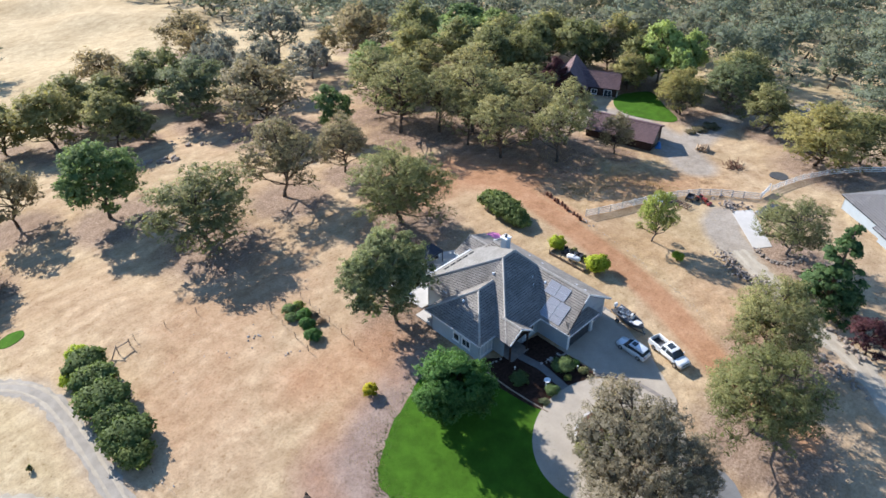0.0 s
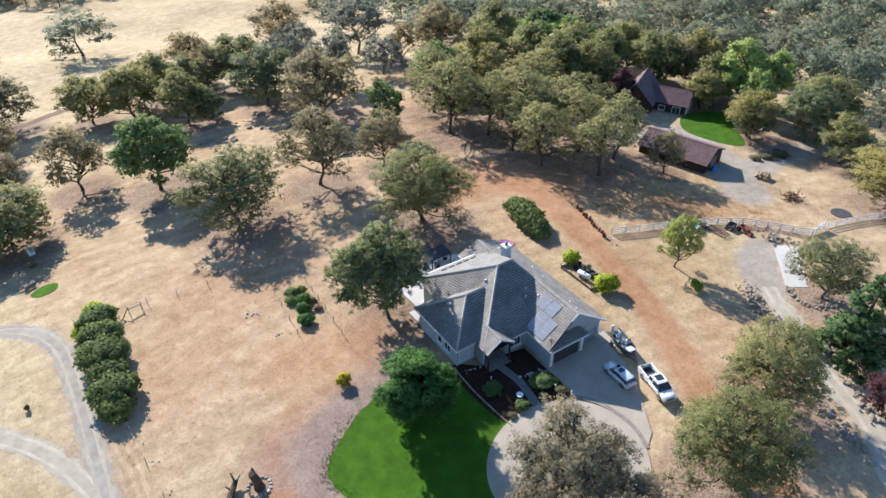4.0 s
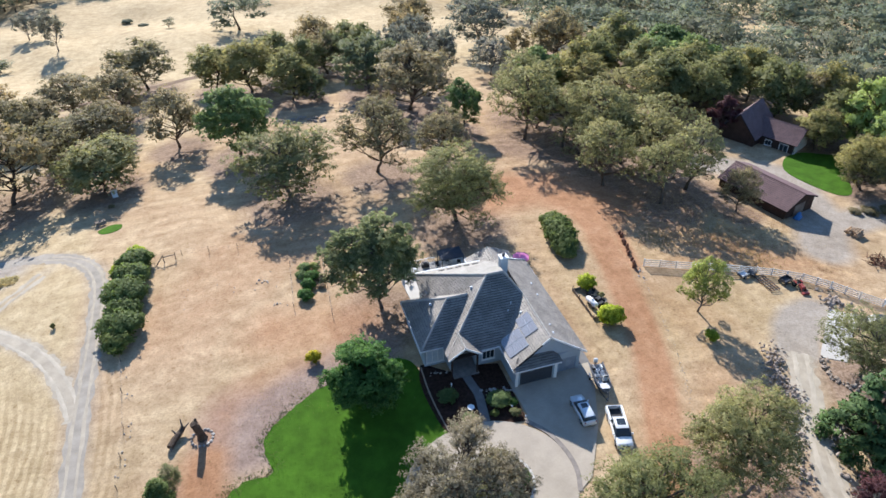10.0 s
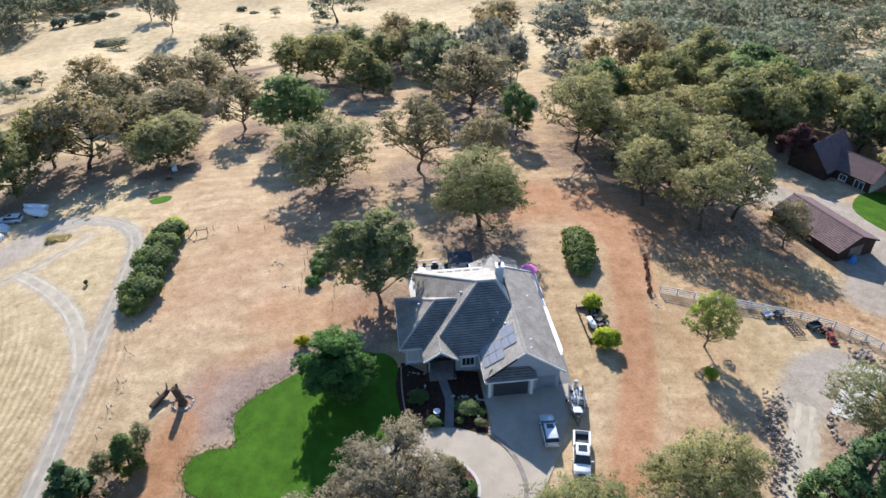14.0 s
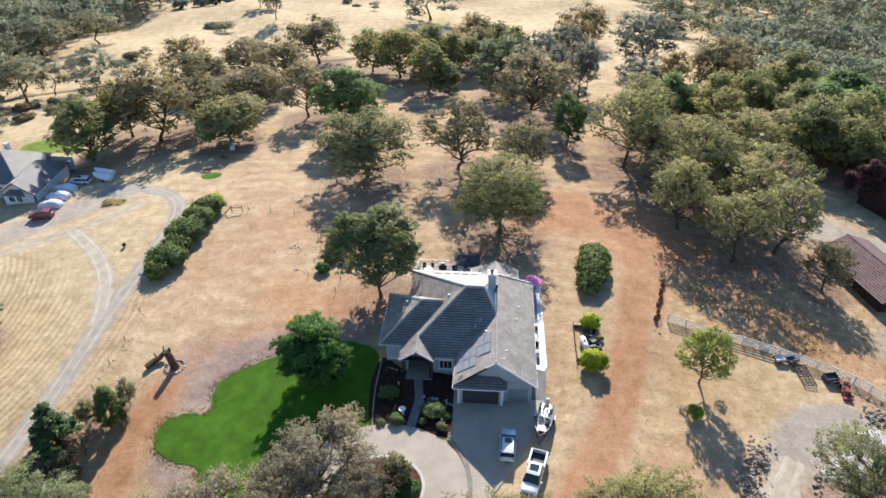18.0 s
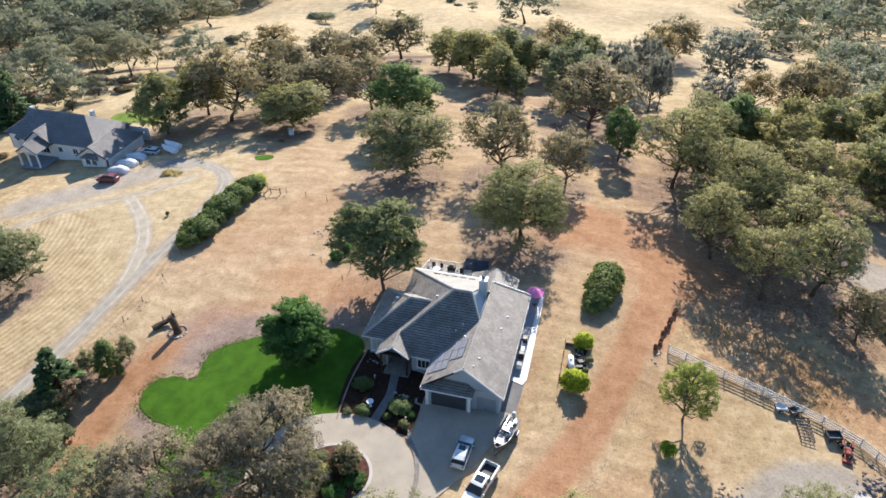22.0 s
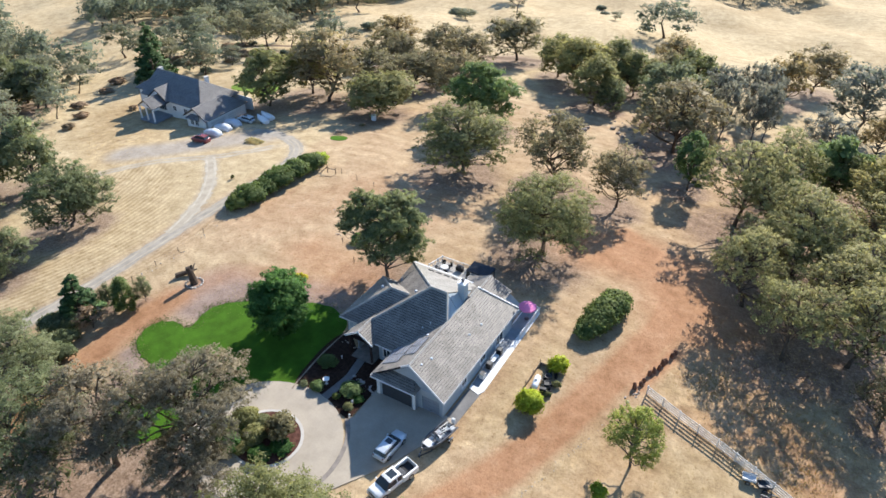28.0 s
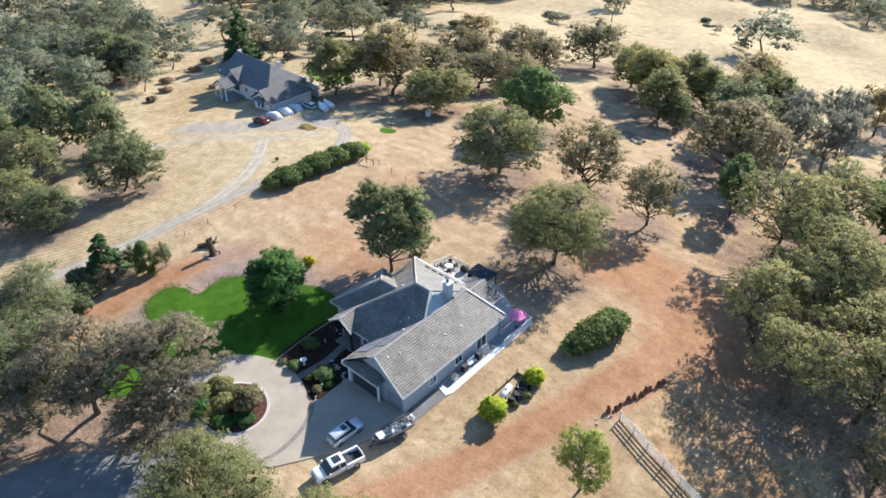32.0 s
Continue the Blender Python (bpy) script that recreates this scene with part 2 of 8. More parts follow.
M["navy"] = plain("dark_grey_blue_canvas", (0.055, 0.062, 0.078), 0.85, 0.2, var=0.15)
M["bluetarp"] = plain("blue_tarpaulin", (0.06, 0.20, 0.46), 0.6, 0.3, var=0.2)
M["redpaint"] = plain("red_machine_paint", (0.30, 0.05, 0.038), 0.5, 0.4, var=0.15)
M["silver"] = plain("silver_car_paint", (0.62, 0.66, 0.70), 0.3, 0.5, 0.25, var=0.03, relief=0)
M["whitepaint"] = plain("white_car_paint", (0.82, 0.82, 0.81), 0.25, 0.5, var=0.02, relief=0)
M["redcar"] = plain("dark_red_car_paint", (0.24, 0.055, 0.055), 0.3, 0.5, var=0.04, relief=0)
M["cover"] = plain("silver_car_cover", (0.62, 0.65, 0.69), 0.55, 0.4, var=0.08, scale=1.5, relief=0.4)
M["hull"] = plain("black_and_grey_gelcoat", (0.10, 0.104, 0.115), 0.3, 0.5, var=0.1, relief=0)
M["vinyl"] = plain("pale_vinyl", (0.66, 0.66, 0.65), 0.6, 0.3, var=0.08)
M["asphalt"] = plain("grey_gravel_asphalt", (0.20, 0.195, 0.19), 0.95, 0.2, var=0.2, scale=1.2, relief=0.4)
M["greyslab"] = plain("pale_concrete_slab", (0.52, 0.49, 0.45), 0.92, 0.2, var=0.1, scale=1, relief=0.2)
M["concrete"] = plain("sunlit_driveway_concrete", (0.415, 0.356, 0.282), 0.92, 0.25, var=0.13, scale=0.8, relief=0.2)
M["band"] = plain("exposed_aggregate_band", (0.27, 0.235, 0.205), 0.95, 0.2, var=0.2, scale=5, relief=0.5)
M["darkpave"] = plain("dark_brushed_concrete", (0.185, 0.175, 0.165), 0.95, 0.2, var=0.15, scale=3, relief=0.3)
M["gravelroad"] = plain("pale_gravel_road", (0.430, 0.370, 0.286), 0.97, 0.15, var=0.16, scale=1.4, relief=0.5)
M["greygravel"] = plain("grey_road_gravel", (0.350, 0.310, 0.256), 0.97, 0.15, var=0.17, scale=1.6, relief=0.5)
M["palegravel"] = plain("pale_dusty_gravel", (0.475, 0.414, 0.326), 0.97, 0.15, var=0.15, scale=1.6, relief=0.4)
M["lawn"] = plain("lawn_turf", (0.058, 0.136, 0.011), 0.95, 0.1, var=0.25, scale=1.4, relief=0.8)
M["pool"] = plain("pool_water", (0.03, 0.14, 0.16), 0.08, 0.5, var=0.1, scale=1, relief=0.1)
M["dirtroad"] = plain("brown_dirt_road", (0.20, 0.14, 0.10), 0.97, 0.1, var=0.2, scale=0.8, relief=0.5)
M["lawn2"] = plain("neighbour_turf", (0.15, 0.22, 0.035), 0.95, 0.1, var=0.25, scale=1.4, relief=0.8)

gm, gnt, gb = nodes_of("window_glass", 0.06, 0.5)
gb.inputs["Base Color"].default_value = (0.035, 0.045, 0.055, 1)
M["glass"] = gm
M["blind"] = plain("drawn_pale_blinds_behind_glass", (0.58, 0.63, 0.68), 0.12, 0.5, var=0.08, scale=6, relief=0)
pm, pnt, pb = nodes_of("solar_panel_glass", 0.16, 0.5)
pv = texco(pnt, "UV")
pbk = pnt.nodes.new("ShaderNodeTexBrick")
pbk.offset, pbk.inputs["Scale"].default_value, pbk.inputs["Mortar Size"].default_value = 0.0, 1.0, 0.012
pbk.inputs["Brick Width"].default_value, pbk.inputs["Row Height"].default_value = 0.1, 0.1667
pbk.inputs["Color1"].default_value = pbk.inputs["Color2"].default_value = (0.24, 0.24, 0.265, 1)
pbk.inputs["Mortar"].default_value = (0.34, 0.35, 0.37, 1)
pnt.links.new(pv, pbk.inputs["Vector"])
pnt.links.new(pbk.outputs["Color"], pb.inputs["Base Color"])
M["solar"] = pm

# ---- building helpers ----
def part(name, bm, material, parent=None, label="", smooth=False):
    """Links a bmesh as one mesh object, under a thing or a part if given."""
    me = bpy.data.meshes.new(name)
    bm.to_mesh(me)
    bm.free()
    if smooth:
        me.polygons.foreach_set("use_smooth", [True] * len(me.polygons))
    for mm in material if isinstance(material, (list, tuple)) else (material,):
        me.materials.append(mm)
    ob = new(name, me)
    ob.parent = parent
    if label:
        ob["label"] = label
    return ob


def mesh_part(name, verts, faces, material, parent=None, label="", smooth=False):
    me = bpy.data.meshes.new(name)
    me.from_pydata(verts, [], faces)
    if smooth:
        me.polygons.foreach_set("use_smooth", [True] * len(me.polygons))
    me.materials.append(material)
    ob = new(name, me)
    ob.parent = parent
    if label:
        ob["label"] = label
    return ob


def leaves_mesh(name, co, material, parent=None, label="", shaded=False):
    """Many loose leaves or blades: co has the shape (n, corners, 3); shaded: the last corner is the leaf's normal."""
    if shaded:
        nor = co[:, 3]
        co = co[:, :3]
    n, k = co.shape[:2]
    me = bpy.data.meshes.new(name)
    me.vertices.add(n * k)
    me.vertices.foreach_set("co", np.asarray(co, np.float32).ravel())
    me.loops.add(n * k)
    me.loops.foreach_set("vertex_index", np.arange(n * k, dtype=np.int32))
    me.polygons.add(n)
    me.polygons.foreach_set("loop_start", np.arange(0, n * k, k, dtype=np.int32))
    me.polygons.foreach_set("loop_total", np.full(n, k, np.int32))
    me.update(calc_edges=True)
    if shaded:
        me.polygons.foreach_set("use_smooth", np.ones(n, bool))
        me.normals_split_custom_set_from_vertices(np.repeat(nor, 3, axis=0).astype(np.float32))
    me.materials.append(material)
    ob = new(name, me)
    ob.parent = parent
    if label:
        ob["label"] = label
    return ob


def root(name, m, label, category, group="", kind=""):
    e = new(name)
    e.empty_display_size = 0.3
    e.matrix_basis = m
    return tagged(e, label, category, group, kind)


def box(bm, x0, x1, y0, y1, z0, z1, bevel=0.0):
    vs = [bm.verts.new(p) for p in ((x0, y0, z0), (x1, y0, z0), (x1, y1, z0), (x0, y1, z0), (x0, y0, z1), (x1, y0, z1), (x1, y1, z1), (x0, y1, z1))]
    fs = [bm.faces.new([vs[i] for i in f]) for f in ((3, 2, 1, 0), (4, 5, 6, 7), (0, 1, 5, 4), (1, 2, 6, 5), (2, 3, 7, 6), (3, 0, 4, 7))]
    if bevel:
        es = list({e for f in fs for e in f.edges})
        bmesh.ops.bevel(bm, geom=es, offset=bevel, segments=1, affect="EDGES")
    return fs


def boxm(x0, x1, y0, y1, z0, z1, bevel=0.0):
    bm = bmesh.new()
    box(bm, x0, x1, y0, y1, z0, z1, bevel)
    return bm


def prism(bm, poly, axis, a, b):
    """A polygon of (u, v), drawn out along an axis from a to b."""
    def at(u, v, w):
        return {"x": (w, u, v), "y": (u, w, v), "z": (u, v, w)}[axis]
    lo = [bm.verts.new(at(u, v, a)) for u, v in poly]
    hi = [bm.verts.new(at(u, v, b)) for u, v in poly]
    n = len(poly)
    bm.faces.new(lo[::-1])
    bm.faces.new(hi)
    for i in range(n):
        bm.faces.new((lo[i], lo[(i + 1) % n], hi[(i + 1) % n], hi[i]))
    bmesh.ops.recalc_face_normals(bm, faces=bm.faces)


def beam(bm, a, b, w, h=None, roll_up=Vector((0, 0, 1))):
    """A bar of rectangular section from a to b."""
    a, b = Vector(a), Vector(b)
    h = h or w
    d = (b - a).normalized()
    s = d.cross(roll_up)
    s = s.normalized() if s.length > 1e-4 else Vector((1, 0, 0))
    u = s.cross(d).normalized()
    vs = []
    for p in (a, b):
        for i, j in ((-1, -1), (1, -1), (1, 1), (-1, 1)):
            vs.append(bm.verts.new(p + s * (i * w / 2) + u * (j * h / 2)))
    for f in ((0, 1, 2, 3), (7, 6, 5, 4), (0, 4, 5, 1), (1, 5, 6, 2), (2, 6, 7, 3), (3, 7, 4, 0)):
        bm.faces.new([vs[i] for i in f])


def tube(bm, pts, radii, sides=6):
    """A tapered limb along points."""
    rings = []
    pts = [Vector(p) for p in pts]
    for i, (p, r) in enumerate(zip(pts, radii)):
        d = (pts[min(i + 1, len(pts) - 1)] - pts[max(i - 1, 0)]).normalized()
        s = d.cross(Vector((0.31, 0.95, 0.05))).normalized()
        u = s.cross(d)
        rings.append([bm.verts.new(p + (s * math.cos(2 * math.pi * k / sides) + u * math.sin(2 * math.pi * k / sides)) * r) for k in range(sides)])
    for a, b in zip(rings, rings[1:]):
        for k in range(sides):
            bm.faces.new((a[k], a[(k + 1) % sides], b[(k + 1) % sides], b[k]))
    bm.faces.new(rings[0][::-1])
    bm.faces.new(rings[-1])


def lathe(bm, prof, sides=16, cx=0.0, cy=0.0):
    rings = [[bm.verts.new((cx + r * math.cos(2 * math.pi * k / sides), cy + r * math.sin(2 * math.pi * k / sides), z)) for k in range(sides)] for r, z in prof]
    for a, b in zip(rings, rings[1:]):
        for k in range(sides):
            bm.faces.new((a[k], a[(k + 1) % sides], b[(k + 1) % sides], b[k]))
    bm.faces.new(rings[0][::-1])
    bm.faces.new(rings[-1])


def stone(bm, p, r, rng, flat=0.7):
    """An uneven field stone."""
    res = bmesh.ops.create_icosphere(bm, subdivisions=1, radius=r)
    k = Vector((rng.uniform(0.7, 1.3), rng.uniform(0.7, 1.3), flat * rng.uniform(0.7, 1.2)))
    turn = Euler((rng.uniform(-0.4, 0.4), rng.uniform(-0.4, 0.4), rng.uniform(0, 6.3))).to_matrix()
    for v in res["verts"]:
        v.co = Vector(p) + turn @ Vector((v.co.x * k.x, v.co.y * k.y, v.co.z * k.z)) * rng.uniform(0.78, 1.15)


# ---- terrain ----
def Z(x, y):
    s = (x * x + (y - 10) ** 2) / 1e4
    w = np.clip((np.hypot(x, y - 40) - 120) / 70, 0, 1)
    w = w * w * (3 - 2 * w)
    folds = 2.0 * np.sin(x / 17 + y / 29) * np.sin(y / 21 - x / 40) + 0.9 * np.sin(x / 7.3 + 1) * np.sin(y / 9.1 + x / 31)
    return w * folds - 7.5 * s / (1 + 0.13 * s) - 1.5 * np.exp(-((x - 65) ** 2 + (y - 25) ** 2) / 1250) + 0.9 * np.exp(-((x + 55) ** 2 + (y - 45) ** 2) / 800)


def along(X, Y, pts):
    """Distance from every (X, Y) to a line of points."""
    d = np.full(X.shape, 1e9)
    for (ax, ay), (bx, by) in zip(pts, pts[1:]):
        vx, vy = bx - ax, by - ay
        t = np.clip(((X - ax) * vx + (Y - ay) * vy) / (vx * vx + vy * vy + 1e-9), 0, 1)
        d = np.minimum(d, np.hypot(X - ax - t * vx, Y - ay - t * vy))
    return d


def soft(d, w, edge):
    return np.clip((w - d) / edge + 0.5, 0, 1)


def curve(pts, n=8, closed=False):
    """A smooth line through points (Catmull-Rom)."""
    out = []
    N = len(pts)
    for i in range(N if closed else N - 1):
        if closed:
            p = [pts[(i + k) % N] for k in (-1, 0, 1, 2)]
        else:
            p = [pts[max(0, min(N - 1, i + k))] for k in (-1, 0, 1, 2)]
        for j in range(n):
            t = j / n
            out.append(tuple(0.5 * (2 * b + (c - a) * t + (2 * a - 5 * b + 4 * c - d) * t * t + (3 * b - a - 3 * c + d) * t ** 3) for a, b, c, d in zip(*p)))
    return out if closed else out + [tuple(pts[-1])]


ROAD_L = curve([(-62, -60), (-59.8, -30), (-58.0, -12), (-57.2, 0), (-57.1, 12), (-56.8, 22), (-56.5, 31), (-56.6, 39), (-57.3, 44), (-59.4, 48.4), (-63, 51.9), (-68, 54.2), (-73, 55.2), (-79, 55)])
FORK_L = curve([(-57.6, 13.5), (-58.9, 18), (-61.1, 23.2), (-64.2, 28.2), (-68.0, 32.6), (-72.2, 36.6), (-75.6, 39.4)])
ARC_L = curve([(-95.5, 14), (-93.4, 22), (-89.5, 28.5), (-84.5, 33.8), (-78.6, 37.4), (-74.2, 40), (-69.5, 44.5), (-65.5, 49.5)])
TRACK = curve([(10, 52), (17, 47), (21.5, 40), (22.5, 32), (21, 24), (19, 15), (16.8, 6), (14.2, -2), (11, -9), (7.5, -17), (5, -28)])
TRACK_L = curve([(-40, -34), (-42.5, -22), (-43, -12), (-43, -4), (-41.5, 4), (-39, 9.5), (-33, 13), (-26, 15), (-19, 16)])
ROAD_R = curve([(13, -44), (17.6, -34), (22.3, -28.3), (24.3, -22.6), (27.0, -17.2), (30.6, -11.2), (33.6, -6.6), (34.8, -4.8)])

# x, y, height, crown radius, of the trees that stand apart
NEAR_TREES = {
    "tall": "-16.8,20.2,14.6,6.6",
    "oak": "1.0,-23.4,11.2,7.6 14.4,-18.6,10.5,6.8 0.6,38.6,13,8.0 -59,78,8.5,8 -88,71,12,7.5 -27,125,12,8.5 -18,112,11,6 -19,132,11,7.5 -12.5,127,10,6 1.5,129,12,7 -36,132,10,6.5 47,88,12,8 78,0,12,10 86,-6,11,7.5 82,33.4,10,6.5 87,15,10,6.5 102,28,12,8 63,76,12,8 73,82,12,8 72.6,114,12,8 85.5,49.5,9,5.5 70,71,11,6.5 79,75,12,7 88,66,12,7 92,52,11,6 98,62,12,7 90,78,12,7 66,90,11,7 58,98,11,7 -85,84,12,7",
    "oakb": "88.5,51.5,8.5,4.6 81,32,8,5 95,62,11,6 -7.9,61.5,13.5,7 5.4,60.5,10.5,5.2 -45,92.5,12,6.4 -76.5,80,15.5,9.8 -70,90,11,6.5 -82,115,10,7 -64,100,8.5,9 -71,128,10,8.5 -7,146,12.5,7 7,92.5,14,9.6 22,148,12,6 54,115,14,8 44.7,120,9.5,4.8 62,128,12,8 50.5,29.7,9,4 -60,104,9,6 -90,132,11,7 -76,113,10,6 -54,143,12.5,9.5 -59.4,121.5,11,7 -6,132,11,6 27,168,12,9",
    "oakw": "31,43.5,13,6.5 36,56,13,8.5 31,61,12,7 25,66.5,15,8 29,79,13,8 38,34.8,13,6.5 36,67,10,4.8 45.4,80.5,11,7 39,88,10,5.2",
    "oakv": "42,45,13,8.5 47,54,13,9 49,70,12,9 46,39,13.5,7 30.5,52,11,5.5 39,51,12,7",
    "oakp": "-17.2,-18.2,15,8.2 -24.5,-23.5,14.5,8.6 -13.6,-21.8,8.5,5.4",
    "oakg": "-77,7.6,12.5,7.4 -74.5,10.5,10,5 -99.5,15,14.5,7.0 -108.5,8.5,16,8.0 -119,-2,13,8 -152,48,13,6.4 -160,46,14,10 91,25,13,8 -25,58,11.5,8.6 1,110,12.5,7.6 -13,110,7,3.8 39.5,-10.5,10,5.8 -46,-21,10,6.5 -49.2,-4.9,4.4,1.5 -45.6,-1.6,4.6,1.4 -97,-2,11.5,8.5 -81,-10,10,7.5 -73,-7.5,8.5,5.6 -31.5,-29,13,8.4 -38,-36,12,7",
    "green": "-32.6,80.5,13.5,8.3 14.4,75.5,10,4.6 80,88,12,8.5 81,101,12,9 38,90,11,7 73,94,11,9 30,72,10,5",
    "lawn": "-22.5,2.8,8.9,5.0",
    "lime": "26.2,6.2,9.0,3.4",
    "poplar": "96,47.4,16,7 92,39.5,12,4.2 104,44,13,5",
    "pine": "40,137,15,10.5 35,113,9,6 13.5,108,12.5,3.6 22,112,13,3.2 12,117,13,4.2 9,122,12,4 19,128,13,4.5 15,131,12,4 20,110,12,5 -88,214,13,5 -101,236,9,5 -96,238,8,4",
    "conifer": "31,-20,14.5,4.9 -141,79,15,6 -51.5,-8.2,7.5,3.4 -136,75,11,5.5",
    "purple": "25,-28,6,3.6 69,60,8,4",
    "dryshrub": "-47.8,-9.2,4.2,2.4",
}

xs = np.unique(np.concatenate([np.linspace(-2500, -400, 22), np.linspace(-400, -130, 46), np.arange(-130, 131, 1.0), np.linspace(130, 400, 46), np.linspace(400, 2500, 22)]))
ys = np.unique(np.concatenate([np.linspace(-2500, -300, 22), np.linspace(-300, -60, 40), np.arange(-60, 151, 1.0), np.linspace(150, 450, 50), np.linspace(450, 2500, 22)]))
X, Y = np.meshgrid(xs, ys)
ZZ = Z(X, Y)
ground_me = bpy.data.meshes.new("ground")
gv = np.stack([X, Y, ZZ], -1).reshape(-1, 3)
nx, ny = len(xs), len(ys)
idx = np.arange(nx * ny).reshape(ny, nx)
gf = np.stack([idx[:-1, :-1], idx[:-1, 1:], idx[1:, 1:], idx[1:, :-1]], -1).reshape(-1, 4)
ground_me.vertices.add(len(gv))
ground_me.vertices.foreach_set("co", gv.astype(np.float32).ravel())
ground_me.loops.add(gf.size)
ground_me.loops.foreach_set("vertex_index", gf.astype(np.int32).ravel())
ground_me.polygons.add(len(gf))
ground_me.polygons.foreach_set("loop_start", np.arange(0, gf.size, 4, dtype=np.int32))
ground_me.polygons.foreach_set("loop_total", np.full(len(gf), 4, np.int32))
ground_me.update(calc_edges=True)
ground_me.polygons.foreach_set("use_smooth", [True] * len(gf))

# kinds of soil, as shares at every corner of the sheet
soil = np.maximum.reduce([
    1.0 * soft(along(X, Y, TRACK), 2.3, 2.3),
    0.85 * soft(along(X, Y, [(8, 46), (20, 46), (26, 36)]), 7, 8),
    0.85 * soft(along(X, Y, TRACK_L[:30]), 2.8, 3.4), 0.42 * soft(along(X, Y, TRACK_L[28:]), 3.0, 4.0),
    0.55 * soft(along(X, Y, [(-32, 20), (-22, 18)]), 6, 8),
    0.35 * soft(along(X, Y, [(-45, 28), (-35, 40), (-25, 42)]), 10, 12),
    0.4 * soft(along(X, Y, [(8, -14), (12, -8)]), 4, 5), 1.0 * soft(along(X, Y, [(22.9, 17.7), (25.5, 27.7)]), 1.0, 1.8),
    0.28 * soft(along(X, Y, [(22, 16), (26, 2), (22, -8), (14, -20)]), 7, 9),
    0.45 * soft(along(X, Y, [(26, 30), (38, 22), (48, 16)]), 6, 8),
])
gravel = np.maximum.reduce([
    0.42 * soft(along(X, Y, ROAD_L), 2.2, 2.4), 0.4 * soft(along(X, Y, FORK_L), 1.9, 1.6), 0.35 * soft(along(X, Y, ARC_L), 1.8, 2.0),
    0.75 * soft(along(X, Y, [(-96, 34), (-88, 40), (-80, 47), (-73, 53)]), 4.6, 4.6),
    0.4 * soft(along(X, Y, ROAD_R), 2.6, 2.4), 0.95 * soft(along(X, Y, [(43.5, 1.8), (40, 1.0), (37.4, -1.0), (35.0, -4.2)]), 3.2, 2.6),
    0.9 * soft(along(X, Y, [(58, 16), (66, 26), (70, 40), (57, 48)]), 4.5, 4.0),
    0.9 * soft(along(X, Y, [(66, 22), (82, 24), (95, 20), (112, 12)]), 3.5, 3.0),
])
gold = np.clip(np.maximum.reduce([
    soft(X + 0 * Y, -1e9, 1), 1 - soft(np.hypot(X - 12, Y - 25), 95, 26),
    0.7 * np.clip((-X - 56) / 5, 0, 1), 0.75 * soft(along(X, Y, [(28, 24), (45, 26), (52, 20)]), 5, 6),
    0.55 * soft(along(X, Y, [(22, 3), (40, 9)]), 8, 6), 0.5 * soft(along(X, Y, [(10, 2), (12, 18)]), 3, 3),
]), 0, 1)
ash = np.maximum(soft(np.hypot((X + 37.5) / 1.1, (Y - 4.5) / 1.3), 5.0, 5.0), np.maximum(0.8 * soft(along(X, Y, [(-38, 2), (-34, 7.5), (-29.5, 9.5), (-25, 11.5), (-20, 12.5)]), 3.6, 4.0), 0.75 * soft(along(X, Y, [(-38.5, -10.5), (-35.5, -12.5), (-34, -20)]), 1.8, 2.4)))
# litter below the crowns, shifted away from the sun to paint in some crown shade
duff_shade = np.zeros(X.shape)
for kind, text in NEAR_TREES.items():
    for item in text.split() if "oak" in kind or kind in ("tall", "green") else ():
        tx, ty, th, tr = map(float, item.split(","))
        duff_shade = np.maximum(duff_shade, soft(np.hypot(X - tx, Y - ty + 0.25 * tr), tr * 0.95, tr * 0.9))
rough_ = np.clip(np.maximum.reduce([
    soft(along(X, Y, [(28, 30), (36, 20), (46, 18), (52, 14)]), 8, 8), 0.8 * soft(along(X, Y, [(34, 34), (48, 34), (52, 26)]), 8, 8),
    0.55 * soft(along(X, Y, [(23, 8), (20, -4), (18, -14)]), 4, 5), 0.35 * soft(along(X, Y, [(28, 6), (38, 7)]), 5, 5), 0.5 * soft(along(X, Y, [(15, 66), (30, 62), (24, 80), (40, 84)]), 9, 9),
    0.4 * soft(along(X, Y, [(9, 24), (10, 8), (9, 0)]), 3, 3), 0.6 * soft(along(X, Y, [(-98, 36), (-112, 44), (-122, 54)]), 9, 9),
    0.5 * soft(along(X, Y, [(-40, -30), (-28, -40), (-10, -34)]), 10, 8)]), 0, 1)
mown = np.maximum(soft(along(X, Y, [(-66, -14), (-68, 10), (-82, 24)]), 9, 6), 0.8 * soft(along(X, Y, [(-53.8, -10), (-53.6, 20)]), 1.6, 1.0))
for nm, arr in (("soil", soil), ("gravel", gravel), ("gold", gold), ("ash", ash), ("mown", mown), ("duff_shade", duff_shade), ("rough", rough_)):
    at = ground_me.attributes.new(nm, "FLOAT", "POINT")
    at.data.foreach_set("value", arr.astype(np.float32).ravel())

m_ground, nt, b = nodes_of("dry_ground", 0.97, 0.15)
v = texco(nt)


def share(nm):
    a = nt.nodes.new("ShaderNodeAttribute")
    a.attribute_name = nm
    return a.outputs["Fac"]


def math_node(op, a, c):
    n = nt.nodes.new("ShaderNodeMath")
    n.operation = op
    n.use_clamp = True
    for s, val in zip(n.inputs, (a, c)):
        if isinstance(val, (int, float)):
            s.default_value = val
        else:
            nt.links.new(val, s)
    return n.outputs[0]


